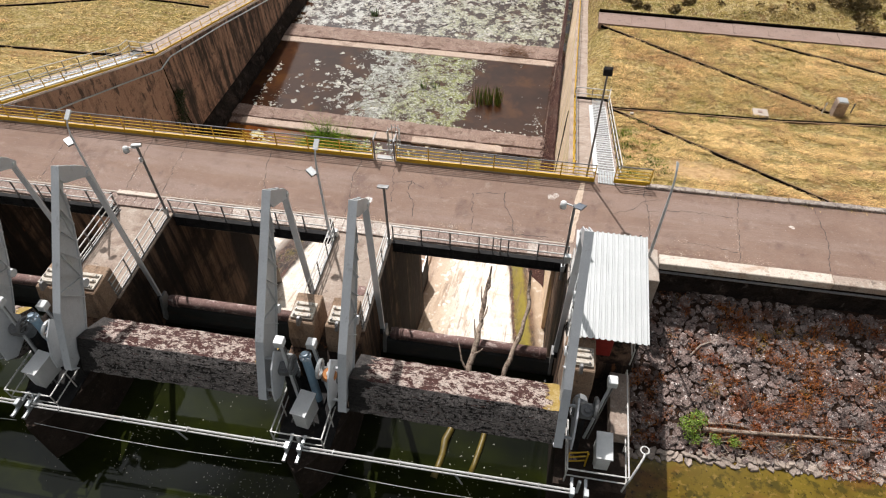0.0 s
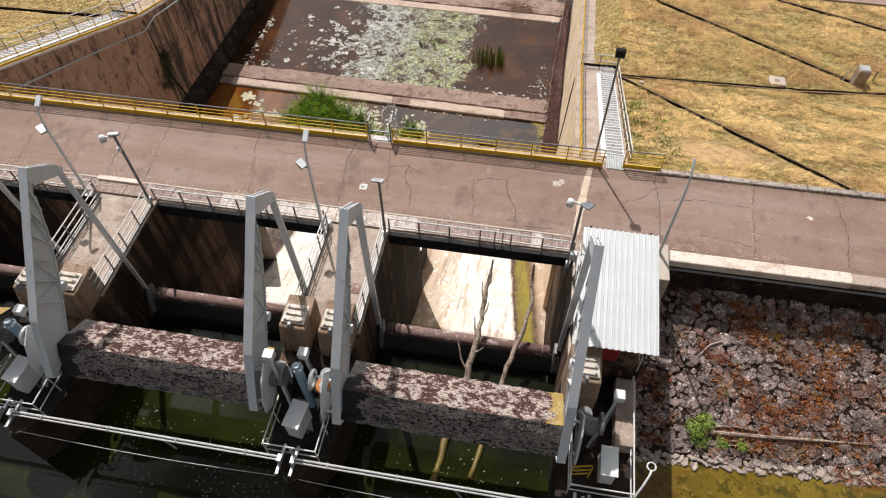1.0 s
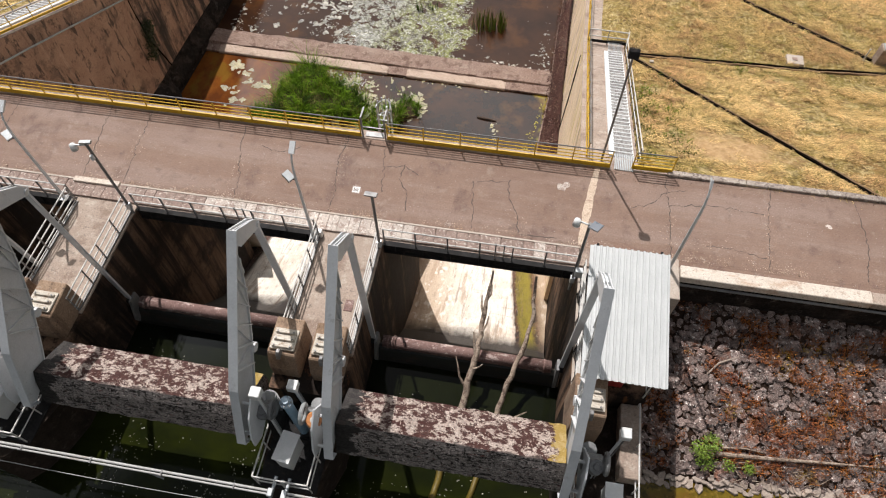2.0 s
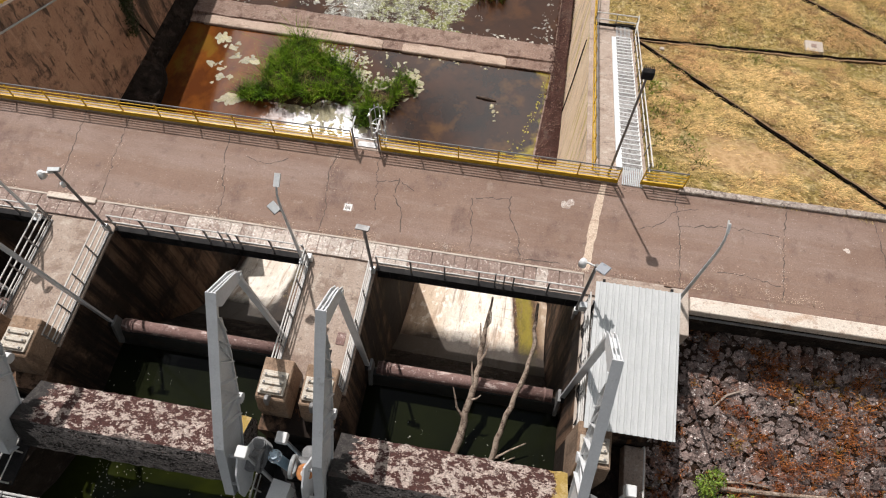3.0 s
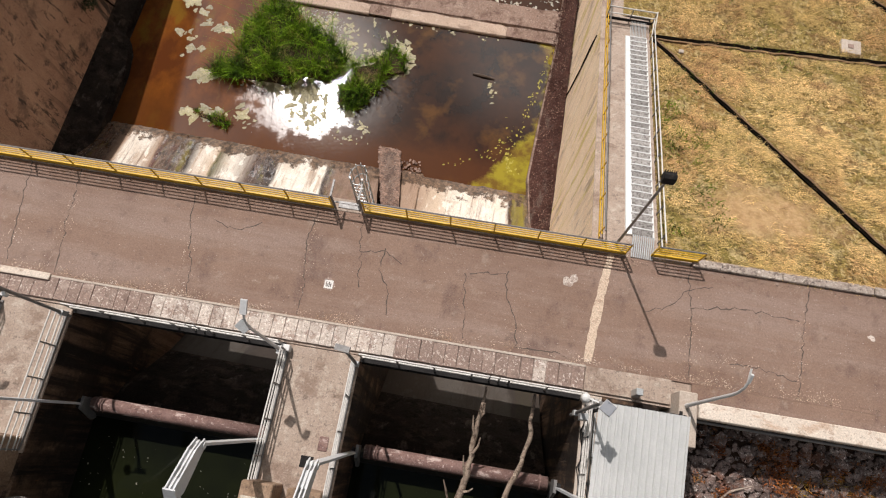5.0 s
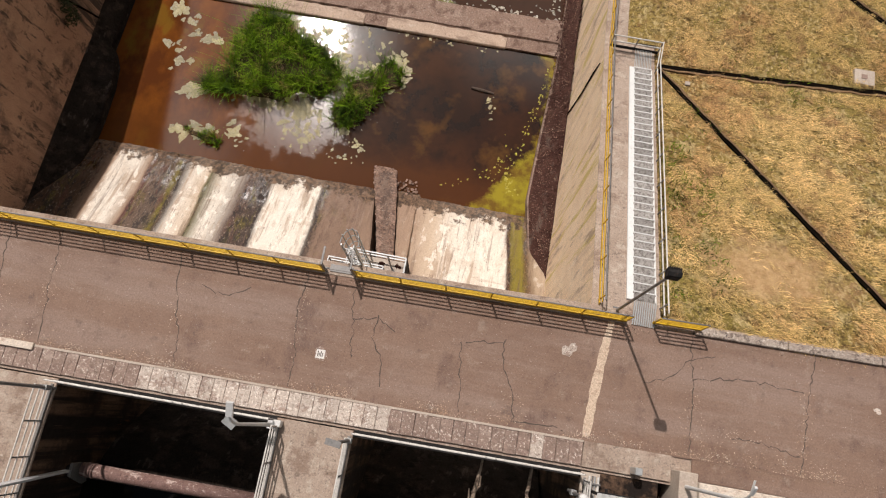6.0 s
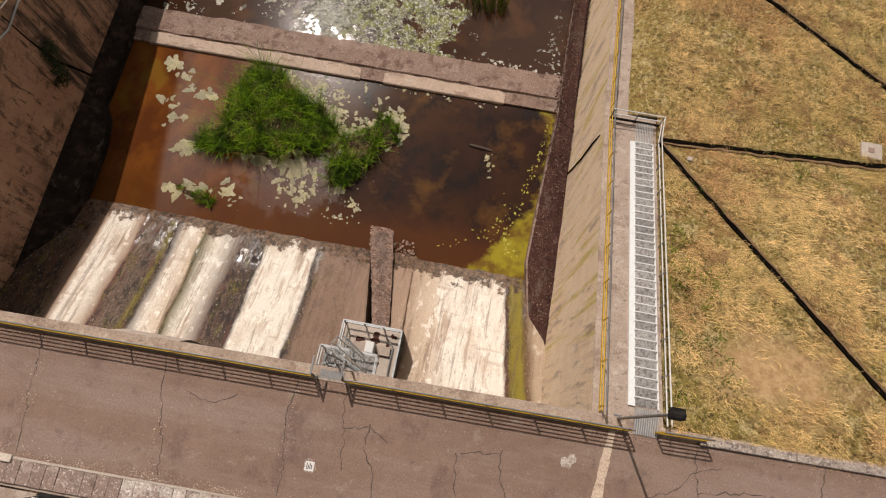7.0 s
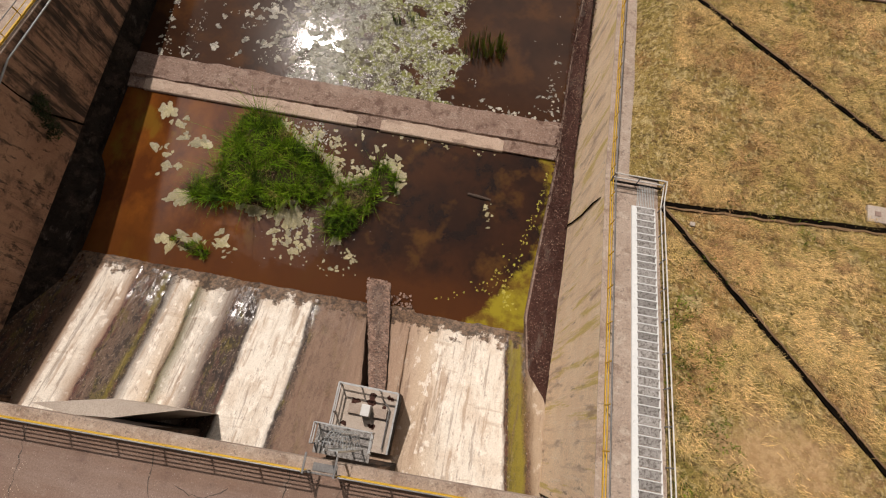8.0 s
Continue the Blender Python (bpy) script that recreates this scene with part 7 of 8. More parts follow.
wall_guard(2.36, 75, "yellow steel railing with a dark top bar on the basin wall", 1)
wall_guard(-31.55, 75, "yellow steel railing with a dark top bar on the basin wall", -1)
cd = thing("wall_conduit", (-31.2, 27, -3), "grey conduit pipe fixed along the shaded basin wall", "pipe")
part("pipe", tube([(-31.2, 27.0, -1.5), (-31.2, 32.3, -3.35), (-31.2, 42.0, -6.9), (-31.2, 43.7, -6.75), (-31.2, 52.6, -8.8), (-31.1, 62.8, -11.4), (-31.05, 80, -15)], 0.06, 8), galvanised, cd)




# ---- valve platform below the bridge ----
vp = thing("valve_platform", (-8.15, 28.6, -19), "grey concrete valve platform with steel guard frames below the bridge", "platform")
# the body is near-black to stand for shade on its side
part("body", box(-9.9, -6.45, 26.97, 30.35, -19, -13.0), concrete_shade, vp)
for x, y, r in ((-8.9, 29.5, 0.22), (-7.2, 29.3, 0.2), (-7.7, 28.3, 0.18), (-9.3, 28.2, 0.15), (-8.0, 29.7, 0.3), (-7.0, 30.0, 0.16)):
    bm = bmesh.new()
    blob(bm, x, y, -12.93, r, 13, 0.6)
    part("rust_stain", bm, debris, vp, "dark rust and leaf litter")
part("floor", box(-9.86, -6.49, 26.98, 30.31, -12.995, -12.94), concrete_pale, vp, "pale floor slab")
for x in (-9.86, -6.49):
    for z in (-12.4, -11.8):
        part("rail", bar((x, 27.0, z), (x, 30.3, z), 0.07, 0.05 if z < -12 else 0.1), galvanised, vp)
    for y in (27.2, 28.7, 30.28):
        part("post", bar((x, y, -12.94), (x, y, -11.8), 0.07, 0.07), rail_grey, vp)
for z in (-12.4, -11.8):
    part("rail", bar((-9.86, 30.3, z), (-6.49, 30.3, z), 0.07, 0.05 if z < -12 else 0.1), galvanised, vp)
for x in (-8.7, -7.6):
    part("post", bar((x, 30.3, -12.94), (x, 30.3, -11.8), 0.07, 0.07), rail_grey, vp)
# dark sheet added where the platform's side is only shaded
part("side_shade", box(-6.44, -6.41, 27.0, 30.3, -13.6, -11.9), steel_dark, vp, "dark sheet put in for the side's shade")
vb = thing("valve_gear", (-8.1, 29.0, -12.94), "white valve gearbox between two pale concrete pads", "valve")
part("gearbox", box(-8.4, -7.9, 28.75, 29.4, -12.93, -12.05, bevel=0.03), white_box_mat, vb)
for x in (-9.2, -7.75):
    part("pad", box(x, x + 0.75, 28.8, 29.35, -12.93, -12.75, bevel=0.02), stone_pale, vb, "pale concrete pad")
part("pipework", tube([(-6.9, 27.2, -12.75), (-6.9, 29.4, -12.75), (-7.4, 29.9, -12.75)], 0.04, 6), rail_grey, vb)

ld = thing("ladder_landing", (-8.0, 27.5, -5.9), "grey steel landing with guard rails between two ladders", "landing")
part("deck", box(-9.35, -6.75, 26.7, 28.05, -5.92, -5.84), tread_mat, ld)
for z in (-5.3, -4.75):
    for a, b in (((-9.35, 27.1), (-9.35, 28.02)), ((-9.35, 28.02), (-6.75, 28.02)), ((-6.75, 28.02), (-6.75, 27.1))):
        part("rail", bar((*a, z), (*b, z), 0.05, 0.08), galvanised, ld)
for x, y in ((-9.35, 27.1), (-9.35, 28.0), (-8.0, 28.0), (-6.75, 28.0), (-6.75, 27.1)):
    part("post", bar((x, y, -5.84), (x, y, -4.75), 0.05, 0.05), galvanised, ld)
for x in (-9.2, -6.9):
    part("bracket", bar((x, 27.0, -7.0), (x, 28.0, -5.95), 0.07, 0.07), rail_grey, ld)


def caged_ladder(x, y, z0, z1, label):
    t = thing("caged_ladder", (x, y, z0), label, "ladder", "caged ladders")
    for dx in (-0.24, 0.24):
        part("stile", bar((x + dx, y, z0), (x + dx, y, z1), 0.05, 0.08), galvanised, t)
    n = int((z1 - z0 - 0.4) / 0.33)
    for k in range(n):
        part("rung", tube([(x - 0.24, y, z0 + 0.3 + 0.33 * k), (x + 0.24, y, z0 + 0.3 + 0.33 * k)], 0.02, 6), galvanised, t)
    z = z0 + 2.1
    hoops = []
    while z < z1:
        part("hoop", tube([(x + 0.36 * math.cos(a), y + 0.1 + 0.62 * math.sin(a), z) for a in [math.pi * k / 8 for k in range(9)]], 0.022, 5), galvanised, t)
        z += 0.8
    for a in (0.5, 1.05, 1.57, 2.1, 2.64):
        p = (x + 0.36 * math.cos(a), y + 0.1 + 0.62 * math.sin(a))
        part("strap", bar((*p, z0 + 2.1), (*p, z1 - 0.1), 0.04, 0.015), galvanised, t)


caged_ladder(-7.4, 27.2, -5.84, 1.35, "galvanised caged ladder from the road to the landing")
caged_ladder(-8.75, 27.25, -12.94, -4.9, "galvanised caged ladder from the landing to the valve platform")
SQUARE[0] = True
gp = thing("ladder_gate", (-7.4, 26.7, 0.0), "grey steel ladder head posts breaking the yellow railing", "gate")
for x in (-7.95, -6.85):
    part("post", bar((x, 26.38, 0.02), (x, 26.38, 1.35), 0.07, 0.07), rail_grey, gp)
    part("arm", bar((x, 26.38, 1.3), (x, 27.05, 1.3), 0.07, 0.07), rail_grey, gp)
part("cross_bar", bar((-7.95, 26.38, 0.7), (-6.85, 26.38, 0.7), 0.05, 0.05), rail_grey, gp)
part("plate", box(-7.85, -6.95, 26.42, 26.7, 0.03, 0.06), rail_grey, gp)
SQUARE[0] = False

# the dam, its gates and its road lie slightly askew of the basin
askew = Matrix.Translation((-6.5, 16.0, 0)) @ Matrix.Rotation(radians(1.38), 4, "Z") @ Matrix.Translation((6.5, -16.0, 0))
for ob in DAM:
    ob.matrix_basis = askew @ ob.matrix_basis

# ---- stone slope at the lake ----
def slope_z(y, x=10.0):
    """Height of the stone slope, which falls away along the wall."""
    return -0.98 - (0.449 + 0.006 * (max(5.4, min(x, 26.0)) - 9.0)) * (20.9 - y)


rk = thing("stone_slope", (6, 17, -9), "rough dark stone pitching on the lakeside slope, rust-coloured moss between", "stone slope", kind="structure")
bm, prev = bmesh.new(), None
for x in [5.42 + 0.98 * k for k in range(22)] + [70.0]:
    line = [(12.0, -9.5)] + [(y, slope_z(y, x) - 0.02) for y in (12.0, 13.8, 15.6, 17.4, 19.2, 20.6 + 0.024 * (x + 6.5))] + [(20.6 + 0.024 * (x + 6.5), -9.5)]
    row = [bm.verts.new((x, y, z)) for y, z in line]
    if prev:
        for k in range(8):
            bm.faces.new((prev[k], prev[(k + 1) % 8], row[(k + 1) % 8], row[k]))
    else:
        bm.faces.new(row)
    prev = row
bm.faces.new(prev)
part("earth", bm, soil_dark, rk)


def stone_mesh(i):
    r = random.Random(100 + i)
    bm = bmesh.new()
    k = r.choice((5, 6, 6, 7))
    st = r.uniform(0.85, 1.25)
    ang = sorted(2 * math.pi * (j + r.uniform(-0.3, 0.3)) / k for j in range(k))
    rad = [r.uniform(0.85, 1.15) for _ in ang]
    rings = []
    for f, z in ((1.0, -0.35), (0.99, 0.08), (0.86, 0.22)):
        rings.append([bm.verts.new((f * q * st * math.cos(a), f * q / st * math.sin(a), z + r.uniform(-0.04, 0.04) * (z > 0))) for a, q in zip(ang, rad)])
    for a, b in zip(rings, rings[1:]):
        for j in range(k):
            bm.faces.new((a[j], a[(j + 1) % k], b[(j + 1) % k], b[j]))
    bm.faces.new(rings[-1])
    return bm


stone_bms = [stone_mesh(i) for i in range(12)]
stone_lists = [([tuple(v.co) for v in b.verts], [[v.index for v in f.verts] for f in b.faces]) for b in stone_bms if not b.verts.index_update()]
stone_meshes = [mesh_of("stone", b, stone_mat) for b in stone_bms]
slope_turn = Euler((math.atan(0.449), 0, 0)).to_matrix().to_4x4()
far_v, far_f = [], []
row = 0
y = 14.55
near = 0
while y < 21.3:
    x = 5.6 + (0.22 if row % 2 else 0)
    while x < 34:
        s = rng.choice((0.11, 0.14, 0.17, 0.20, 0.23, 0.27)) * rng.uniform(0.9, 1.1)
        m = Matrix.Translation((x + rng.gauss(0, 0.05), y + rng.gauss(0, 0.05), slope_z(y, x) + rng.uniform(0.0, 0.07))) @ slope_turn @ Matrix.Rotation(rng.uniform(0, 6.28), 4, "Z") @ Matrix.Diagonal((s, s, s * rng.uniform(0.5, 0.95), 1))
        if y > 20.45 + 0.024 * (x + 6.5):
            x += 0.3
            continue
        if x < 12.9 and near < 300:
            ob = new("stone", stone_meshes[rng.randrange(12)])
            ob.parent = rk
            ob.matrix_basis = Matrix.Translation(-rk.location) @ m
            near += 1
        else:
            vs, fs = stone_lists[rng.randrange(12)]
            o = len(far_v)
            far_v += [tuple(m @ Vector(v)) for v in vs]
            far_f += [[o + i for i in f] for f in fs]
        x += rng.uniform(0.22, 0.34)
    y += 0.25
    row += 1
tagged(from_lists("far_stones", far_v, far_f, stone_far, rk, tuple(rk.location)), "joined far stones", kind="stuff")

toe = thing("toe_course", (20, 14.2, -6), "pale worn stone course along the waterline", "stone course", kind="structure")
tm = [mesh_of("edge_stone", stone_mesh(60 + k), stone_pale) for k in range(6)]
for i in range(230):
    ob = new("edge_stone", tm[i % 6])
    ob.parent = toe
    x = 5.6 + 0.24 * (i // 2) + rng.gauss(0, 0.05)
    y = 20.86 + 0.2 * (i % 2) + (LAKE + 0.98) / (0.449 + 0.006 * (min(x, 26.0) - 9.0)) + rng.gauss(0, 0.05)
    ob.location = (x - 20, y - 14.2, max(slope_z(y, x), LAKE) + 6.05 + rng.gauss(0, 0.025))
    ob.rotation_euler = (0.25 + rng.gauss(0, 0.12), rng.gauss(0, 0.12), rng.uniform(0, 6.28))
    k = rng.uniform(0.11, 0.19)
    ob.scale = (k * 1.25, k, k)
sheet("water_shallow", "shallow olive water over stones at the lake's edge", 5.42, 120, 10.8, 15.6, LAKE + 0.006, lake_shallow)

spots = []
for _ in range(8200):
    x, y = rng.uniform(5.8, 32), rng.uniform(14.5, 20.6)
    if noise.noise((x * 0.55, y * 0.8, 2)) + 0.6 * noise.noise((x * 1.8, y * 1.8, 12)) + 0.2 * min(1, (x - 8) / 5) > 0.15:
        spots.append((x, y, slope_z(y, x) + 0.06, rng.uniform(0.5, 1.3)))
v, f = blades(spots, 9, 0.15, 0.016, 1.0, 0.11)
tagged(from_lists("slope_moss", v, f, plant_rust), "rust-red and ochre moss and dry weeds between the stones", "moss", kind="stuff")


def leafy(name, label, spots, n, r, mat, size, category="shrub"):
    """A loose crown of small leaf quads round stems that start at the spots."""
    t = thing(name, (spots[0][0], spots[0][1], spots[0][2]), label, category)
    vs, fs = [], []
    for x, y, z, h in spots:
        part("stem", tube([(x, y, z - 0.1), (x + rng.gauss(0, 0.1) * h, y + rng.gauss(0, 0.1) * h, z + h * 0.8)], [0.03 * h, 0.008], 5), bark_dark, t)
        for _ in range(n):
            d = Vector((rng.gauss(0, 1), rng.gauss(0, 1), rng.gauss(0, 1))).normalized() * r * rng.uniform(0.35, 1.05) * (1 + 0.3 * noise.noise((x * 3, y * 3, rng.random() * 4)))
            c = Vector((x, y, z + h * 0.6)) + Vector((d.x, d.y, d.z * h * 0.7 / max(r, 0.01) * 0.8))
            if c.z < z:
                c.z = z + 0.02
            a, b = Vector((rng.gauss(0, 1), rng.gauss(0, 1), rng.gauss(0, 0.6))).normalized(), Vector((rng.gauss(0, 1), rng.gauss(0, 1), rng.gauss(0, 0.6))).normalized()
            s = size * rng.uniform(0.6, 1.4)
            o = len(vs)
            vs += [tuple(c - a * s), tuple(c + b * s * 0.45), tuple(c + a * s), tuple(c - b * s * 0.45)]
            fs.append((o, o + 1, o + 2, o + 3))
    from_lists("foliage", vs, fs, mat, t, tuple(t.location))
    return t


leafy("shrub", "small lime-green shrub growing among the lakeside stones", [(8.4, 15.3, slope_z(15.3), 0.6), (8.8, 15.6, slope_z(15.6), 0.6), (8.7, 15.0, slope_z(15.0), 0.4)], 420, 0.42, leaf_lime, 0.05)
leafy("shrub", "low green shrub beside a log on the stones", [(9.6, 15.0, slope_z(15.0), 0.35), (10.4, 15.05, slope_z(15.05), 0.3)], 220, 0.28, leaf_lime, 0.045)
lg = thing("drift_log", (12, 15.6, slope_z(15.5)), "long grey driftwood log lying along the stones", "log")
part("stem", tube([(9.1, 15.35, slope_z(15.35) + 0.12), (11.0, 15.5, slope_z(15.5, 11) + 0.16), (13.2, 15.75, slope_z(15.75, 13.2) + 0.14), (15.2, 15.95, slope_z(15.95, 15.2) + 0.14)], [0.1, 0.085, 0.06, 0.03], 8), dead_wood, lg)
part("side_stem", tube([(9.3, 15.6, slope_z(15.6) + 0.12), (10.2, 15.72, slope_z(15.7) + 0.13), (11.0, 15.7, slope_z(15.7) + 0.1)], [0.05, 0.04, 0.02], 6), dead_wood, lg)
st = thing("drift_stick", (9, 18.6, slope_z(18.6)), "pale bleached stick lying on the stones", "stick")
part("stem", tube([(8.35, 18.15, slope_z(18.15) + 0.12), (8.8, 18.65, slope_z(18.65) + 0.13), (9.55, 19.0, slope_z(19.0) + 0.12)], [0.04, 0.045, 0.025], 7), stone_pale, st)
lt = thing("drift_litter", (14, 14.7, slope_z(14.7)), "loose driftwood sticks washed up at the stones' foot", "sticks", kind="stuff")
bm = bmesh.new()
for _ in range(70):
    x, y, a, h = rng.uniform(9.5, 22), rng.uniform(14.4, 15.2), rng.gauss(0, 0.6), rng.uniform(0.2, 0.8)
    tube([(x, y, slope_z(y, x) + 0.14), (x + h * math.cos(a), y + h * math.sin(a), slope_z(y + h * math.sin(a), x) + 0.16)], [0.02, 0.008], 5, bm)
part("sticks", bm, dead_wood, lt)

# specks of scum drifting before the gates
r5 = random.Random(55)
vs, fs = [], []
for _ in range(3600):
    x, y = r5.uniform(-28, 2.4), r5.choice((8.0 + 8.0 * r5.random(), 8.6 + 3.2 * r5.random()))
    if noise.noise((x * 0.5, y * 0.5, 14)) + r5.uniform(-0.3, 0.3) < 0.05:
        continue
    q = r5.uniform(0.010, 0.034)
    o = len(vs)
    vs += [(x + q * math.cos(a) * r5.uniform(0.6, 1.3), y + q * math.sin(a) * r5.uniform(0.6, 1.3), LAKE + 0.01) for a in (0, 1.2, 2.5, 3.8, 5.1)]
    fs.append((o, o + 1, o + 2, o + 3, o + 4))
tagged(from_lists("lake_specks", vs, fs, scum_pale), "pale specks drifting on the lake before the gates", "scum", kind="stuff")

# ---- drains, slabs and tufts on the banks ----
LINES = []
soil_brown = surface("soil_brown", (0.16, 0.09, 0.045), (0.23, 0.14, 0.07), 1.5, 0.95, bump=(8.0, 1.0, 0.08))


def drain(label, line, w=0.11):
    t = thing("drain", (line[0][0], line[0][1], bank(line[0][1])), label, "drain", "drains", kind="structure")
    pts = []
    for (x0, y0), (x1, y1) in zip(line, line[1:]):
        k = max(2, int(math.hypot(x1 - x0, y1 - y0) / 0.5))
        pts += [(x0 + (x1 - x0) * i / k, y0 + (y1 - y0) * i / k) for i in range(k)]
    pts.append(line[-1])
    LINES.append(line)
    # a near-black strip laid on the bank paints the shade in the channel
    for name, a, b, z0, z1, mat in (("channel_shade", -w, w, -0.1, 0.09, drain_dark), ("edge", -w - 0.09, -w + 0.02, -0.1, 0.105, soil_brown)):
        bm = bmesh.new()
        prev = None
        for i, (x, y) in enumerate(pts):
            p, q = pts[max(i - 1, 0)], pts[min(i + 1, len(pts) - 1)]
            d = Vector((q[0] - p[0], q[1] - p[1], 0)).normalized()
            n = Vector((-d.y, d.x, 0))
            ring = []
            wob = 0.05 * noise.noise((x * 1.3, y * 1.3, 4)) + (0.03 * math.sin(i * 2.3) if name == "edge" else 0)
            for s, z in ((a, z0), (b, z0), (b, z1), (a, z1)):
                c = Vector((x, y, 0)) + n * (s * (1 + 0.35 * noise.noise((x * 2.1, y * 2.1, s * 9))) + wob)
                ring.append(bm.verts.new((c.x, c.y, bank_at(c.x, c.y) + z)))
            if prev:
                for j in range(4):
                    bm.faces.new((prev[j], prev[(j + 1) % 4], ring[(j + 1) % 4], ring[j]))
            prev = ring
        part(name, bm, mat, t)


drain("narrow dark open drain running slantwise down the grass bank", [(15.6, 27.1), (5.0, 41.3)])
drain("narrow dark open drain along the bank's foot", [(5.0, 41.55), (17, 42.3), (36, 44.6)], 0.14)
drain("narrow dark open drain running slantwise across the grass", [(20.8, 44.3), (4.3, 57.6)])
drain("narrow dark open drain running slantwise across the grass", [(42, 44), (23.5, 54.3), (17.5, 57.3)])
drain("narrow dark open drain along the far bank's foot", [(-34.3, 41.6), (-46, 40.5), (-66, 38)], 0.2)
drain("narrow dark open drain across the far bank", [(-34.6, 57.0), (-50, 49.5), (-66, 44)])
dt = thing("ditch", (30, 59, -8.3), "brown concrete lined ditch along the foot of the bank", "ditch", kind="structure")
for k in range(16):
    part("ditch_slab", box(4.0 + 3.02 * k, 7.0 + 3.02 * k, 57.9, 60.0, -8.5, -7.98 + rng.gauss(0, 0.01)), ditch_mat, dt)
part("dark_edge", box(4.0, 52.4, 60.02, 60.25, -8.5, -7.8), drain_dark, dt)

gs = thing("cover_slab", (15.7, 42.45, bank(42.5)), "square weathered concrete cover slab in the grass", "slab")
part("slab", box(15.2, 16.25, 42.62, 43.5, -6.3, bank(43) + 0.2, bevel=0.02), concrete_pale, gs)
part("lid", box(15.55, 15.85, 42.95, 43.2, bank(43) + 0.2, bank(43) + 0.23), ditch_mat, gs)
pb = thing("marker_pillar", (21.2, 44.2, bank(44.2)), "grey concrete measuring pillar with a metal top", "pillar")
part("body", prism([(20.85, 43.85), (21.6, 43.85), (21.6, 44.6), (20.85, 44.6)], "z", bank(44.8) - 0.1, bank(44.2) + 1.25, bevel=0.03), concrete, pb)
part("cap", box(20.93, 21.52, 43.93, 44.52, bank(44.2) + 1.25, bank(44.2) + 1.31), galvanised, pb)
for x, y in ((20.3, 44.3), (22.3, 44.6)):
    mp = solo("marker_post", tube([(x, y, bank(y) - 0.1), (x, y, bank(y) + 0.9)], 0.05, 8), rail_white if x < 21 else rail_grey, "thin marker post beside the measuring pillar", "post")
solo("cover_stone", box(6.35, 6.6, 40.5, 40.72, bank(40.6), bank(40.6) + 0.12, bevel=0.02), concrete_pale, "small pale stone beside the drain", "stone")


def strands(spots, n, length, width, mat, label):
    """Combed dry grass: each tuft a bundle of long strands lying one way."""
    vs, fs = [], []
    for x, y, z, s in spots:
        main = 1.6 * noise.noise((x * 0.3, y * 0.3, 11)) + rng.gauss(0, 0.8) - 0.9
        for _ in range(n):
            a = main + rng.gauss(0, 0.5)
            q = length * s * rng.uniform(0.5, 1.3)
            px, py = x + rng.gauss(0, 0.12), y + rng.gauss(0, 0.12)
            dx, dy, w = math.cos(a), math.sin(a), width * rng.uniform(0.6, 1.3)
            o = len(vs)
            for u, h in ((0.0, 0.0), (0.5, 0.13), (1.0, 0.12)):
                c = (px + dx * q * u, py + dy * q * u)
                b = bank_at(c[0], c[1]) + h * s + 0.02
                k = w * (1.0 if u < 0.9 else 0.3)
                vs += [(c[0] - dy * k, c[1] + dx * k, b), (c[0] + dy * k, c[1] - dx * k, b)]
            fs += [(o, o + 1, o + 3, o + 2), (o + 2, o + 3, o + 5, o + 4)]
    return tagged(from_lists("dry_grass", vs, fs, mat), label, "grass", kind="stuff")


def clear_of(x, y, gap):
    """True where no drain runs within the gap."""
    for line in LINES:
        for (x0, y0), (x1, y1) in zip(line, line[1:]):
            dx, dy = x1 - x0, y1 - y0
            u = max(0, min(1, ((x - x0) * dx + (y - y0) * dy) / (dx * dx + dy * dy)))
            if math.hypot(x - x0 - u * dx, y - y0 - u * dy) < gap:
                return False
    return True


def bare(x, y):
    """Positive on the trodden red earth near the stair head."""
    return 1.0 - math.hypot((x - BARE[0]) / BARE[2], (y - BARE[1]) / BARE[3]) + 0.5 * noise.noise((x * 0.8, y * 0.8, 23)) + 0.3 * noise.noise((x * 2.5, y * 2.5, 24))


def tufts(n, x0, x1, y0, y1, seed):
    r = random.Random(seed)
    out = []
    while len(out) < n:
        x, y = r.uniform(x0, x1), r.uniform(y0, y1)
        if noise.noise((x * 0.3, y * 0.45, 1)) + 0.9 * noise.noise((x * 0.95, y * 0.95, 6)) + r.uniform(-0.4, 0.4) > 0.02 and clear_of(x, y, 0.34) and (bare(x, y) < 0.0 or r.random() < 0.12):
            out.append((x, y, bank(y) - 0.02, r.uniform(0.6, 1.3)))
    return out


strands([p for p in tufts(30000, 4.95, 40, 26.9, 57.5, 1) if p[0] > 5.2], 10, 0.25, 0.006, blade_dry, "dry combed grass tufts on the bank")
strands(tufts(5000, -60, -34.8, 27.4, 70, 2), 4, 0.42, 0.012, blade_dry, "dry combed grass tufts on the far bank")
weeds = []
for x, y, k, s in ((6.3, 33.5, 60, 0.7), (6.6, 30.4, 40, 0.6), (7.0, 38.0, 30, 0.7), (7.3, 29.0, 14, 0.3), (5.6, 35.0, 50, 0.7), (6.0, 32.0, 40, 0.8), (7.6, 34.0, 20, 0.6), (11.0, 41.0, 20, 1.2), (9.0, 43.5, 14, 1.2), (5.4, 28.2, 12, 0.3), (13, 40, 12, 0.8), (20, 38, 12, 0.8)):
    weeds += [(x + rng.gauss(0, s), y + rng.gauss(0, s), bank(y) - 0.02, rng.uniform(0.6, 1.2)) for _ in range(k)]
weeds = [(x, y, bank(y), s) for x, y, z, s in weeds if x > 4.95]
v, f = blades(weeds, 9, 0.2, 0.016, 1.0, 0.14)
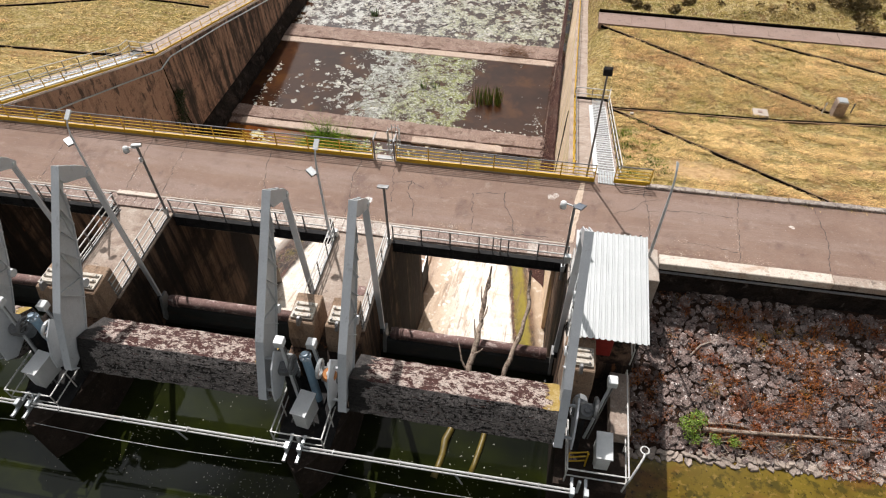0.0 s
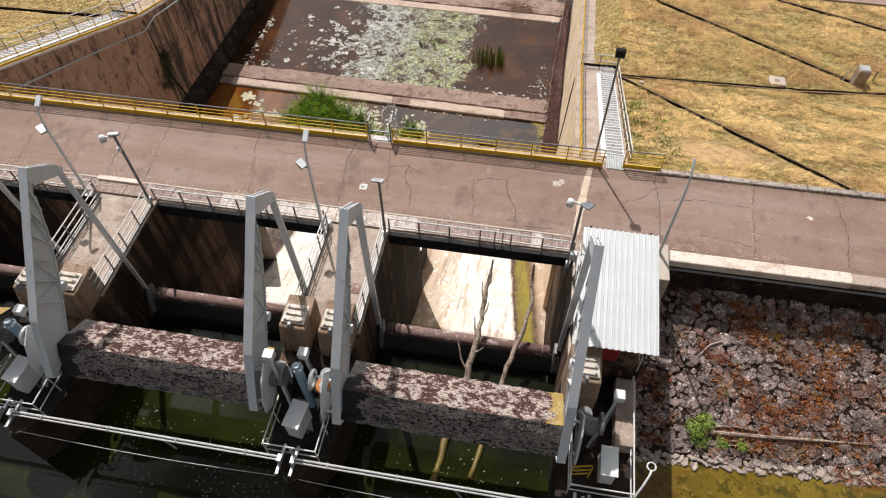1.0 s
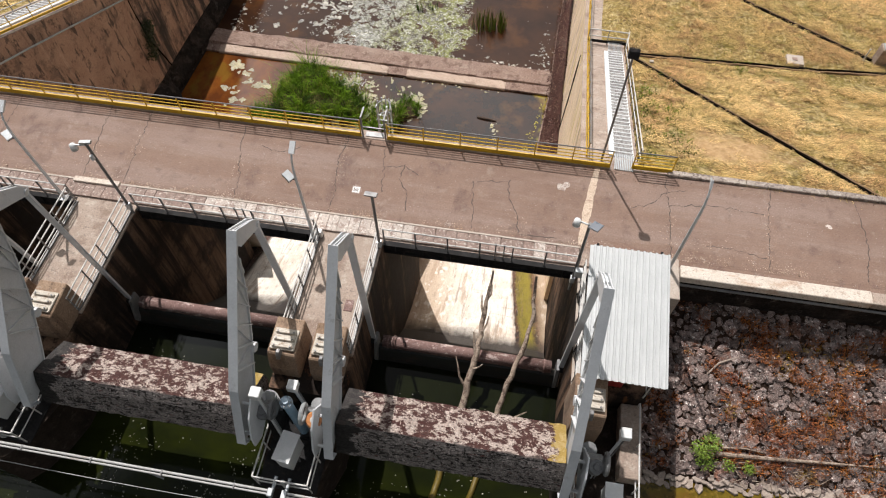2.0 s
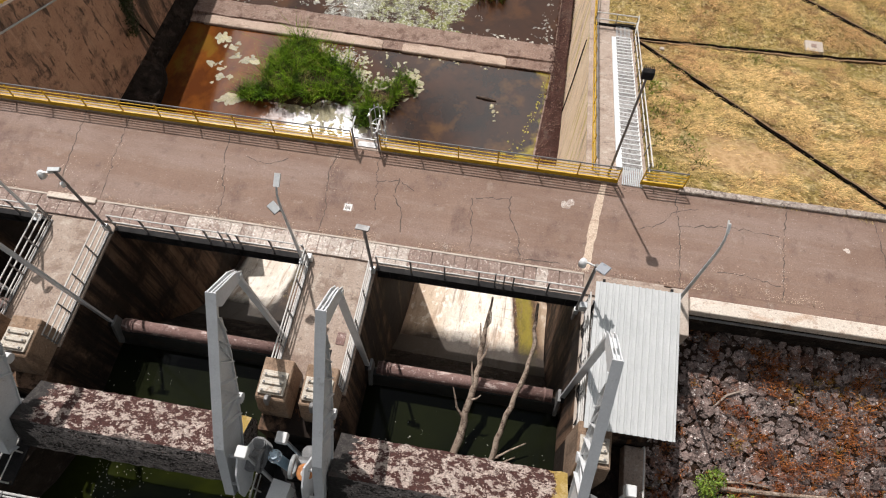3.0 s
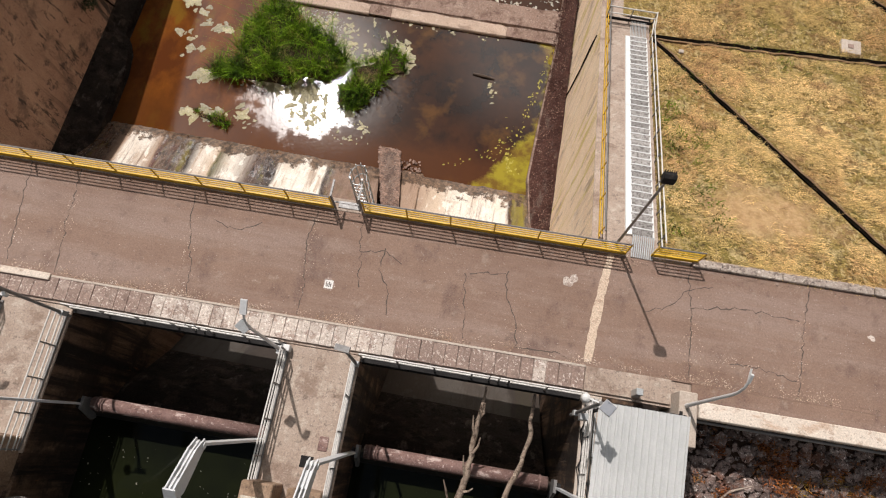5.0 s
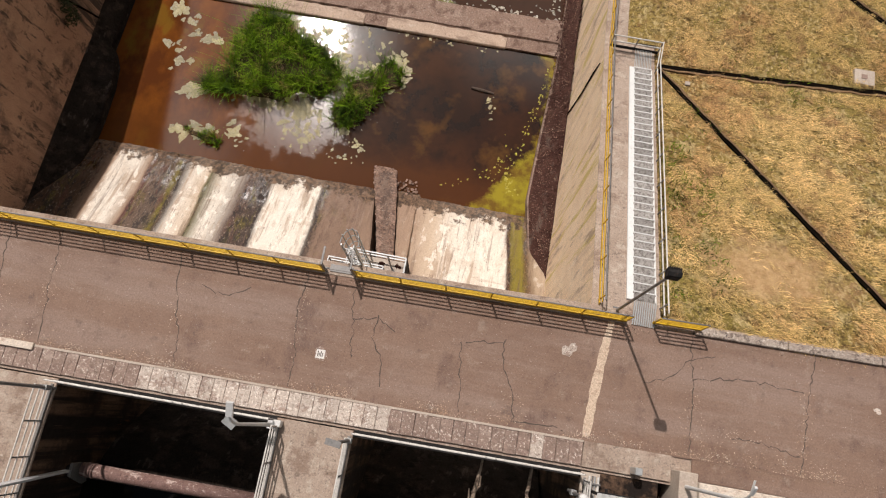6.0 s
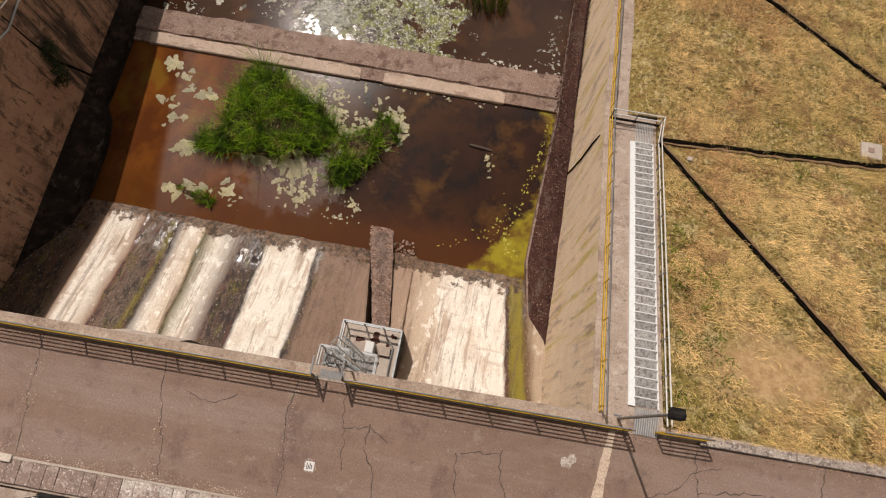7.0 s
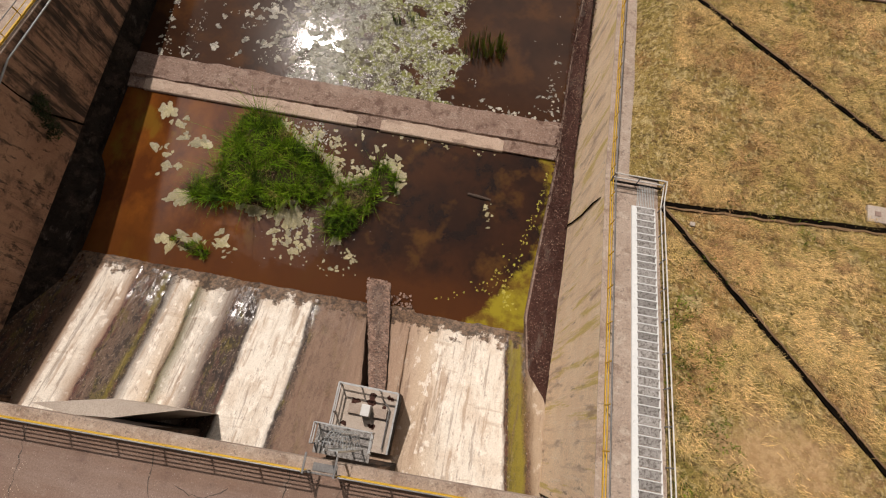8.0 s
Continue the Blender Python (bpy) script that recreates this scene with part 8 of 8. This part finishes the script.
tagged(from_lists("green_weeds", v, f, blade_green), "green weeds in the dry grass", "weeds", kind="stuff")

# dry scrub beyond the ditch
vs, fs = [], []
rr = random.Random(9)
for _ in range(430):
    x, y, r = rr.uniform(6, 62), rr.uniform(61.2, 84), rr.uniform(0.25, 0.8) if rr.random() < 0.8 else rr.uniform(0.8, 1.5)
    if x < 24 and r > 0.7:
        r *= 0.5
    z = bank(y)
    for _ in range(int(90 + 70 * r)):
        d = Vector((rr.gauss(0, 1), rr.gauss(0, 1), abs(rr.gauss(0, 0.8)))).normalized() * r * rr.uniform(0.5, 1.0)
        a = Vector((rr.gauss(0, 1), rr.gauss(0, 1), rr.gauss(0, 1))).normalized() * 0.22
        b = Vector((rr.gauss(0, 1), rr.gauss(0, 1), rr.gauss(0, 1))).normalized() * 0.10
        o, c = len(vs), Vector((x, y, z)) + d
        vs += [tuple(c - a), tuple(c + b), tuple(c + a), tuple(c - b)]
        fs.append((o, o + 1, o + 2, o + 3))
tagged(from_lists("scrub", vs, fs, bush_dry), "dry olive and straw-coloured scrub beyond the ditch", "scrub", kind="stuff")
# trees added out of view to throw shade over the scrub
for x, y, h in ((20, 70, 5.0), (26, 68, 6.0), (31, 72, 6.5), (36, 67, 6.0), (41, 73, 6)):
    t = thing("tree", (x, y, bank(y)), "olive-green scrubby tree added beyond the ditch to shade the scrub", "tree", "far trees")
    part("trunk", tube([(x, y, bank(y) - 0.2), (x + 0.1, y, bank(y) + h * 0.35), (x - 0.15, y + 0.1, bank(y) + h * 0.6)], [0.22, 0.16, 0.1], 8), bark_dark, t)
    for k in range(5):
        a = k * 1.26
        part("limb", tube([(x, y, bank(y) + h * 0.35), (x + math.cos(a) * h * 0.2, y + math.sin(a) * h * 0.2, bank(y) + h * 0.55), (x + math.cos(a) * h * 0.33, y + math.sin(a) * h * 0.33, bank(y) + h * 0.7)], [0.1, 0.06, 0.03], 6), bark_dark, t)
    vs, fs = [], []
    for k in range(34):
        c0 = Vector((x, y, bank(y) + h * 0.68)) + Vector((rr.gauss(0, h * 0.2), rr.gauss(0, h * 0.2), rr.gauss(0, h * 0.13)))
        for _ in range(60):
            c = c0 + Vector((rr.gauss(0, 0.32), rr.gauss(0, 0.32), rr.gauss(0, 0.25)))
            a = Vector((rr.gauss(0, 1), rr.gauss(0, 1), rr.gauss(0, 0.7))).normalized() * 0.13
            b = Vector((rr.gauss(0, 1), rr.gauss(0, 1), rr.gauss(0, 0.7))).normalized() * 0.07
            o = len(vs)
            vs += [tuple(c - a), tuple(c + b), tuple(c + a), tuple(c - b)]
            fs.append((o, o + 1, o + 2, o + 3))
    from_lists("crown", vs, fs, leaf_green, t, tuple(t.location))

# loose dry debris heaped on the footing below the sunlit wall
FOOT = [(31.5, 2.3, 1.6), (33.6, 2.2, 0.6), (36.8, 2.0, 0.05), (41, 1.85, 0.2), (47.6, 1.6, 0.55), (54.7, 1.4, 0.45), (64, 1.2, 0.7)]


def foot_at(y):
    for (y0, a0, b0), (y1, a1, b1) in zip(FOOT, FOOT[1:]):
        if y <= y1:
            k = (y - y0) / (y1 - y0)
            return a0 + (a1 - a0) * k, b0 + (b1 - b0) * k
    return FOOT[-1][1:]


chips_mat = surface("chips", (0.24, 0.155, 0.115), (0.10, 0.055, 0.04), 1.5, 0.95, gloss=0.1, layers=[("n", 3.0, 0.58, 0.63, (0.42, 0.32, 0.26), 0.6)], island=0.8, bump=None)
r8 = random.Random(88)
heap = []
for _ in range(5200):
    y = r8.uniform(31.6, 63.5)
    a, b = foot_at(y)
    u = r8.uniform(0.05, 0.93)
    if noise.noise((u * 3.0, y * 0.8, 9)) + r8.uniform(-0.5, 0.5) > -0.05:
        heap.append((a + (b - a) * u, y))


def heap_z(x, y):
    a, b = foot_at(y)
    u = (a - x) / (a - b)
    return -14.9 - 0.85 * u + 0.05 * (1 - abs(2 * u - 1)) + 0.02


litter("dry brown leaves and chips on the red-brown debris", heap, 0.03, (1, 45, -15.3), heap_z, chips_mat)

# ---- the ponds: scum, islands, reeds ----
def inside(p, poly):
    hit = False
    for (x0, y0), (x1, y1) in zip(poly, poly[1:] + poly[:1]):
        if (y0 > p[1]) != (y1 > p[1]) and p[0] < (x1 - x0) * (p[1] - y0) / (y1 - y0) + x0:
            hit = not hit
    return hit


def island(label, poly, count, high, blade, straw, gap=0.34, hollows=()):
    """A tussock of grass on a low mound in the pond."""
    cx, cy = sum(p[0] for p in poly) / len(poly), sum(p[1] for p in poly) / len(poly)
    t = thing("grass_island", (cx, cy, POND), label, "grass island", "grass islands")
    bm = bmesh.new()
    ring = [bm.verts.new((x + (x - cx) * 0.02, y + (y - cy) * 0.02, POND - 0.05)) for x, y in poly]
    mid = [bm.verts.new((cx + (x - cx) * 0.6, cy + (y - cy) * 0.6, POND + high * 0.42)) for x, y in poly]
    top = bm.verts.new((cx, cy, POND + high * 0.5))
    k = len(poly)
    for i in range(k):
        bm.faces.new((ring[i], ring[(i + 1) % k], mid[(i + 1) % k], mid[i]))
        bm.faces.new((mid[i], mid[(i + 1) % k], top))
    part("mound", bm, soil_dark, t)
    spots, dry, tries = [], [], 0
    reach = max(math.hypot(x - cx, y - cy) for x, y in poly)
    xs, ys = [p[0] for p in poly], [p[1] for p in poly]
    while len(spots) + len(dry) < count and tries < 60000:
        tries += 1
        x, y = rng.uniform(min(xs), max(xs)), rng.uniform(min(ys), max(ys))
        if not inside((x, y), poly) or any((x - q[0]) ** 2 + (y - q[1]) ** 2 < gap * gap for q in spots + dry):
            continue
        d = math.hypot(x - cx, y - cy) / reach
        clump = noise.noise((x * 0.9, y * 0.9, 4))
        z = POND + high * 0.45 * max(0, 1 - d * 1.1) + 0.3 * high * max(0, clump)
        (dry if noise.noise((x * 0.8, y * 0.8, 9)) > 0.3 or any(math.hypot(x - a, y - b) < r for a, b, r in hollows) else spots).append((x, y, z, rng.uniform(0.45, 1.3) * (0.95 + 1.5 * clump)))
    v, f = blades(spots, 46, blade, 0.02, 1.1, 0.06)
    from_lists("foliage", v, f, blade_green, t, tuple(t.location))
    v, f = blades(dry or spots[:3], 26, straw, 0.013, 1.3, 0.12)
    tagged(from_lists("dead_foliage", v, f, blade_straw, t, tuple(t.location)), "straw-coloured dead blades")


island("large tussock of green grass growing in the rusty pond", [(-21.3, 47.4), (-19.0, 47.5), (-17.6, 46.0), (-15.9, 45.3), (-14.4, 43.9), (-14.4, 42.6), (-15.2, 41.7), (-16.8, 41.9), (-18.0, 40.9), (-20.5, 40.9), (-22.6, 40.7), (-23.7, 40.9), (-23.3, 42.0), (-21.6, 42.3), (-22.2, 44.5)], 430, 1.82, 1.30, 0.4, 0.39, ((-18.6, 46.2, 0.55), (-20.2, 43.6, 0.6), (-18.3, 42.9, 0.7), (-17.0, 43.6, 0.4)))
island("small tussock of green grass with a dry hollow in the pond", [(-11.0, 45.6), (-9.9, 45.0), (-9.9, 43.6), (-11.2, 42.9), (-11.6, 41.4), (-12.6, 39.8), (-14.0, 40.1), (-14.3, 41.2), (-13.6, 42.2), (-13.6, 43.4), (-12.4, 43.9)], 180, 0.9, 1.0, 0.3, 0.36, ((-12.4, 42.7, 0.85), (-11.6, 43.9, 0.45)))
island("low strip of green moss and grass at the chute's foot", [(-23.7, 37.7), (-22.0, 37.5), (-21.1, 37.1), (-21.3, 36.7), (-22.4, 37.0), (-23.5, 37.3)], 46, 0.35, 0.35, 0.3)

rd = thing("reed_bed", (-5.7, 56, FAR_POND), "dense stand of dark green reeds in the middle pond", "reeds")
sp = [(rng.uniform(-7.2, -4.3), rng.uniform(54.9, 56.4), FAR_POND, rng.uniform(0.7, 1.2)) for _ in range(34)]
v, f = blades(sp, 7, 1.9, 0.026, 0.14, 0.09)
from_lists("foliage", v, f, reed_green, rd, tuple(rd.location))
for x, y, k in ((-21.4, 70.5, 9), (-11.5, 57.2, 3), (-12.6, 57.0, 2)):
    r2 = thing("reed_clump", (x, y, FAR_POND), "small clump of green reeds in the scum", "reeds", "reed clumps")
    v, f = blades([(x + rng.gauss(0, 0.3), y + rng.gauss(0, 0.3), FAR_POND, rng.uniform(0.6, 1.1)) for _ in range(k)], 8, 1.2, 0.03, 0.2, 0.1)
    from_lists("foliage", v, f, leaf_green, r2, tuple(r2.location))
lg2 = thing("sunken_log", (-4.2, 44.45, POND), "short dark log lying in the shallow pond", "log")
part("stem", tube([(-5.0, 44.5, POND + 0.04), (-4.2, 44.42, POND + 0.06), (-3.4, 44.35, POND + 0.03)], [0.1, 0.13, 0.08], 8), bark_dark, lg2)
leafy("wall_shrub", "dark green shrub rooted in a joint of the shaded wall", [(-30.95, 42.5, -10.8, 1.0), (-30.85, 42.15, -11.7, 1.1), (-30.95, 42.8, -10.2, 0.8), (-30.9, 41.9, -12.3, 0.7)], 420, 0.6, leaf_dark, 0.08)


def scum(name, label, mat, items):
    bm = bmesh.new()
    for x, y, z, r in items:
        blob(bm, x, y, z + rng.uniform(0.006, 0.03), r, 6 if r < 0.09 else 10 if r < 0.16 else 18, 0.5, rng.uniform(0.7, 1.4), rng.uniform(0, 3.14))
    ob = new(name, mesh_of(name, bm, mat))
    return tagged(ob, label, "scum", kind="stuff")


def cluster(n, cx, cy, sx, sy, r0, r1, z):
    return [(cx + rng.gauss(0, sx), cy + rng.gauss(0, sy), z, r0 + (r1 - r0) * rng.random() ** 2) for _ in range(n)]


one = []
for x, y in ((-26.8, 46.6), (-25.6, 46.3), (-25.2, 45.2), (-24.2, 44.9), (-24.5, 44.6), (-26.6, 44.0), (-25.1, 42.9), (-25.9, 43.6), (-26.2, 41.9), (-25.6, 42.6), (-27.2, 46.9), (-26.0, 45.9), (-23.8, 44.8)):
    one += cluster(rng.randint(1, 4), x, y, 0.22, 0.15, 0.1, 0.38, POND)
one += cluster(26, -23.9, 40.6, 0.5, 0.25, 0.12, 0.4, POND) + cluster(30, -18.6, 40.5, 1.6, 0.2, 0.1, 0.35, POND)
one += cluster(26, -16.6, 41.0, 0.5, 0.5, 0.15, 0.45, POND) + cluster(22, -13.7, 41.6, 0.3, 0.9, 0.12, 0.4, POND) + cluster(26, -10.4, 44.6, 0.5, 0.8, 0.15, 0.45, POND) + cluster(18, -12.4, 44.6, 0.8, 0.5, 0.15, 0.4, POND)
for k in range(26):
    a = k * 0.242
    one.append((-15.6 + 0.75 * math.cos(a) + rng.gauss(0, 0.07), 39.4 + 1.2 * math.sin(a) + rng.gauss(0, 0.07), POND, rng.uniform(0.1, 0.24)))
one += cluster(14, -15.6, 39.3, 0.14, 0.7, 0.08, 0.22, POND) + cluster(16, -16.9, 39.3, 0.4, 0.7, 0.08, 0.25, POND) + cluster(14, -13.2, 37.6, 1.0, 0.3, 0.06, 0.2, POND)
one += cluster(22, -23.2, 37.6, 0.9, 0.25, 0.15, 0.4, POND) + cluster(12, -20.6, 38.0, 0.6, 0.4, 0.1, 0.35, POND) + cluster(12, -11.8, 38.6, 0.3, 0.3, 0.06, 0.2, POND)
one += cluster(14, -3.4, 43.4, 0.2, 0.5, 0.05, 0.18, POND) + cluster(16, -15.0, 46.8, 1.0, 0.4, 0.06, 0.25, POND) + cluster(9, -12.2, 46.5, 1.0, 0.4, 0.06, 0.28, POND)
one += cluster(26, -14.3, 44.9, 0.5, 0.6, 0.06, 0.25, POND) + cluster(30, -8, 47.7, 4, 0.15, 0.04, 0.12, POND)
# cluster added to cover the sun's reflection beside the island
one += cluster(16, -16.35, 46.75, 0.35, 0.3, 0.12, 0.34, POND)
rim = [(-19.0, 47.6), (-17.5, 46.2), (-15.8, 45.5), (-14.3, 44.0), (-13.7, 43.6), (-12.4, 44.1), (-11.0, 45.7), (-9.8, 45.1), (-9.8, 43.5)]
for (x0, y0), (x1, y1) in zip(rim, rim[1:]):
    for _ in range(26):
        u = rng.random()
        one.append((x0 + (x1 - x0) * u + rng.gauss(0.1, 0.16), y0 + (y1 - y0) * u + rng.gauss(0.1, 0.16), POND, 0.04 + 0.2 * rng.random() ** 2))
scum("pond_scum", "yellowish floating scum patches on the rusty pond", scum_yellow, [i for i in one if i[1] > 36.4])
# added flecks: the first lot brightens the glare, the second hides the reflected sun
flecks = cluster(150, -15.4, 39.6, 1.5, 1.1, 0.015, 0.06, POND) + cluster(170, -16.3, 46.7, 0.7, 0.5, 0.02, 0.1, POND)
scum("pond_flecks", "pale flecks added to widen the sun's glare and cover its reflection", scum_pale, [q for q in flecks if 36.6 < q[1] < 47.8])
green = []
for (x0, y0), (x1, y1), w, k in (((-0.35, 43.8), (-0.8, 41.2), 0.25, 26), ((-0.8, 41.2), (-2.0, 38.9), 0.55, 30), ((-2.0, 38.9), (-4.2, 37.3), 0.5, 20), ((-1.6, 39.0), (-0.9, 37.0), 0.4, 40), ((-4.2, 37.3), (-6.0, 36.9), 0.2, 6), ((0.1, 47.0), (-0.2, 43.8), 0.12, 24)):
    for _ in range(k):
        u = rng.random()
        green.append((x0 + (x1 - x0) * u + rng.gauss(0, 0.6 * w), y0 + (y1 - y0) * u + rng.gauss(0, 0.6 * w), POND, rng.uniform(0.02, 0.09)))
scum("pond_algae", "bright yellow-green algae along the pond's edge", scum_green, [g for g in green if g[0] < 0.35])
two, two_y = [], []
r3 = random.Random(33)
def mat_zone(x, y):
    """How far inside the floating mat a place lies: positive inside."""
    # the west edge reaches out to cover the sun's reflection
    west = -19.6 + 0.3 * max(0, y - 55) - 0.55 * max(0, y - 56.5) + 1.6 * noise.noise((x * 0.35, y * 0.35, 7)) + 0.9 * noise.noise((x * 1.1, y * 1.1, 3))
    east = -8.4 + 0.12 * (y - 51) - 1.6 * max(0, 53.0 - y) / 2.5 + 1.3 * noise.noise((x * 0.4, y * 0.4, 17)) + 0.8 * noise.noise((x * 1.3, y * 1.3, 13))
    return min(x - west, east - x)


for _ in range(26000):
    x, y = r3.uniform(-25.5, -5), r3.uniform(50.3, 63.2)
    d = mat_zone(x, y)
    hole = noise.noise((x * 0.8, y * 0.8, 31)) + 0.5 * noise.noise((x * 2.2, y * 2.2, 8))
    if d > 0 and hole > -0.10:
        if r3.random() < 0.42:
            two.append((x, y, FAR_POND + 0.014, r3.uniform(0.015, 0.055)))
        elif r3.random() < 0.05:
            two_y.append((x, y, FAR_POND, r3.uniform(0.06, 0.2)))
for _ in range(5200):
    x, y = r3.uniform(-28.8, 0.3), r3.uniform(50.3, 63.2)
    n1 = noise.noise((x * 0.5, y * 0.5, 7)) + 0.5 * noise.noise((x * 1.6, y * 1.6, 3))
    if mat_zone(x, y) < 0.2 and n1 > (0.18 + 0.05 * (y - 52) if x < -12 else 0.55):
        two.append((x, y, FAR_POND + 0.01, r3.uniform(0.02, 0.07)))
for _ in range(150):
    x, y = -20.5 + r3.gauss(0, 2.6), 55.5 + r3.gauss(0, 2.6)
    if y > 50.5 and mat_zone(x, y) < 0:
        r = r3.uniform(0.07, 0.26)
        two += [(x + r3.gauss(0, 0.7 * r), y + r3.gauss(0, 0.6 * r), FAR_POND + 0.012, r * r3.uniform(0.5, 1)) for _ in range(3)]
two += cluster(70, -28.95, 54.5, 0.2, 2.6, 0.04, 0.2, FAR_POND) + cluster(60, -4.0, 50.9, 2.6, 0.3, 0.03, 0.16, FAR_POND) + cluster(60, -0.5, 53.0, 0.4, 2.0, 0.03, 0.14, FAR_POND)
# patches added over the spot that mirrors the sun
two_y += cluster(30, -17.1, 52.7, 0.6, 0.8, 0.12, 0.36, FAR_POND)
two = [q for q in two if q[1] > 50.4]
two_y = [q for q in two_y if q[1] > 50.5]
scum("middle_pond_scum", "pale flecks of floating scum crowding the middle pond", scum_pale, two)
scum("middle_pond_algae", "dull yellow-green floating algae mats on the middle pond", scum_mat, two_y)
three = []
for _ in range(3000):
    x, y = r3.uniform(-30, 0.4), r3.uniform(66.8, 92)
    if noise.noise((x * 0.25, y * 0.3, 12)) + 0.5 * noise.noise((x * 0.9, y * 0.9, 2)) > -0.02:
        three.append((x, y, FAR_POND + 0.05, r3.uniform(0.05, 0.26)))
scum("far_pond_scum", "pale floating scum covering the far pond", scum_pale, three)

rubble_mat = surface("rubble", (0.17, 0.10, 0.07), (0.26, 0.175, 0.135), 2.0, 0.9, layers=[("n", 6.0, 0.56, 0.62, (0.09, 0.045, 0.025), 0.7)], island=0.5, bump=None)
rust_twig = surface("rust_twig", (0.23, 0.12, 0.06), (0.15, 0.075, 0.04), 3.0, 0.95, island=0.4, bump=None)
grit_mat = surface("grit", (0.30, 0.22, 0.165), (0.16, 0.10, 0.075), 6.0, 0.95, island=0.6, bump=None)

bp = thing("brush_pile", (-4.2, 64.6, -16.12), "heap of dead brown brushwood stranded on the sill", "brushwood")
bm = bmesh.new()
for _ in range(150):
    x, y, a = rng.gauss(-4.2, 0.9), rng.gauss(64.7, 0.4), rng.gauss(0, 0.9)
    q = rng.uniform(0.3, 0.9)
    z = -16.1 + rng.uniform(0.0, 0.35)
    tube([(x, y, z), (x + q * math.cos(a) * 0.5, y + q * math.sin(a) * 0.5, z + rng.uniform(0.0, 0.2)), (x + q * math.cos(a), y + q * math.sin(a), z + rng.uniform(-0.05, 0.12))], [0.022, 0.016, 0.006], 4, bm)
part("twigs", bm, rust_twig, bp)

# litter on the footing and small weeds on it
vs, fs = [], []
for _ in range(2600):
    y = rng.uniform(32.5, 64)
    u = rng.random()
    x = 0.35 + (1.45 - 0.012 * (y - 36)) * u if y > 36 else 0.6 + (36 - y) * 0.3 + u * max(0.2, 1.4 - (36 - y) * 0.3)
    z = -15.72 + 0.85 * u
    s = rng.uniform(0.02, 0.09)
    o = len(vs)
    vs += [(x + rng.gauss(0, s), y + rng.gauss(0, s * 1.6), z + rng.uniform(0.0, 0.05)) for _ in range(3)] + [(x, y, z + s * 0.8)]
    fs += [(o, o + 1, o + 3), (o + 1, o + 2, o + 3), (o + 2, o, o + 3)]
tagged(from_lists("footing_litter", vs, fs, debris), "dark leaf litter and rubble on the footing", "litter", kind="stuff")

# broken stone bedded on the dividing wall and round its foot
vs, fs = [], []
r4 = random.Random(44)
for k in range(2600):
    y = r4.uniform(28.0, 37.6)
    a, b = next(((p, q) for p, q in zip(RUBBLE, RUBBLE[1:]) if y <= q[0]), RUBBLE[-2:])
    x0, x1, top = (a[m] + (b[m] - a[m]) * (y - a[0]) / (b[0] - a[0]) for m in (1, 2, 3))
    x = r4.uniform(x0 + 0.02, x1 - 0.02)
    if y > 34.6 and r4.random() < 0.12:
        x, top = r4.uniform(x1, x1 + 1.4), min(top - 0.25, -16.45)
    s0 = r4.uniform(0.035, 0.11)
    m = Matrix.Translation((x, y, top)) @ Matrix.Rotation(r4.uniform(0, 6.28), 4, "Z") @ Matrix.Diagonal((s0, s0, s0 * r4.uniform(0.3, 0.7), 1))
    vv, ff = stone_lists[r4.randrange(12)]
    o = len(vs)
    vs += [tuple(m @ Vector(v)) for v in vv]
    fs += [[o + i for i in f] for f in ff]
tagged(from_lists("rubble", vs, fs, rubble_mat), "rusty broken stone on the dividing wall", "rubble", kind="stuff")
# grit and dry weeds along both edges of the road
vs, fs = [], []
for k in range(2600):
    x = r4.uniform(-31, 16)
    y = r4.choice((26.2 - abs(r4.gauss(0, 0.22)), 21.82 + abs(r4.gauss(0, 0.07)), 26.2 - abs(r4.gauss(0, 0.1))))
    a = radians(1.38)
    x, y = -6.5 + (x + 6.5) * math.cos(a) - (y - 16) * math.sin(a), 16 + (x + 6.5) * math.sin(a) + (y - 16) * math.cos(a)
    s0 = r4.uniform(0.008, 0.03)
    o = len(vs)
    vs += [(x + r4.gauss(0, s0), y + r4.gauss(0, s0), 0.004) for _ in range(3)] + [(x, y, 0.004 + s0)]
    fs += [(o, o + 1, o + 3), (o + 1, o + 2, o + 3), (o + 2, o, o + 3)]
tagged(from_lists("road_grit", vs, fs, grit_mat), "pale and dark grit swept along the road's edges", "grit", kind="stuff")
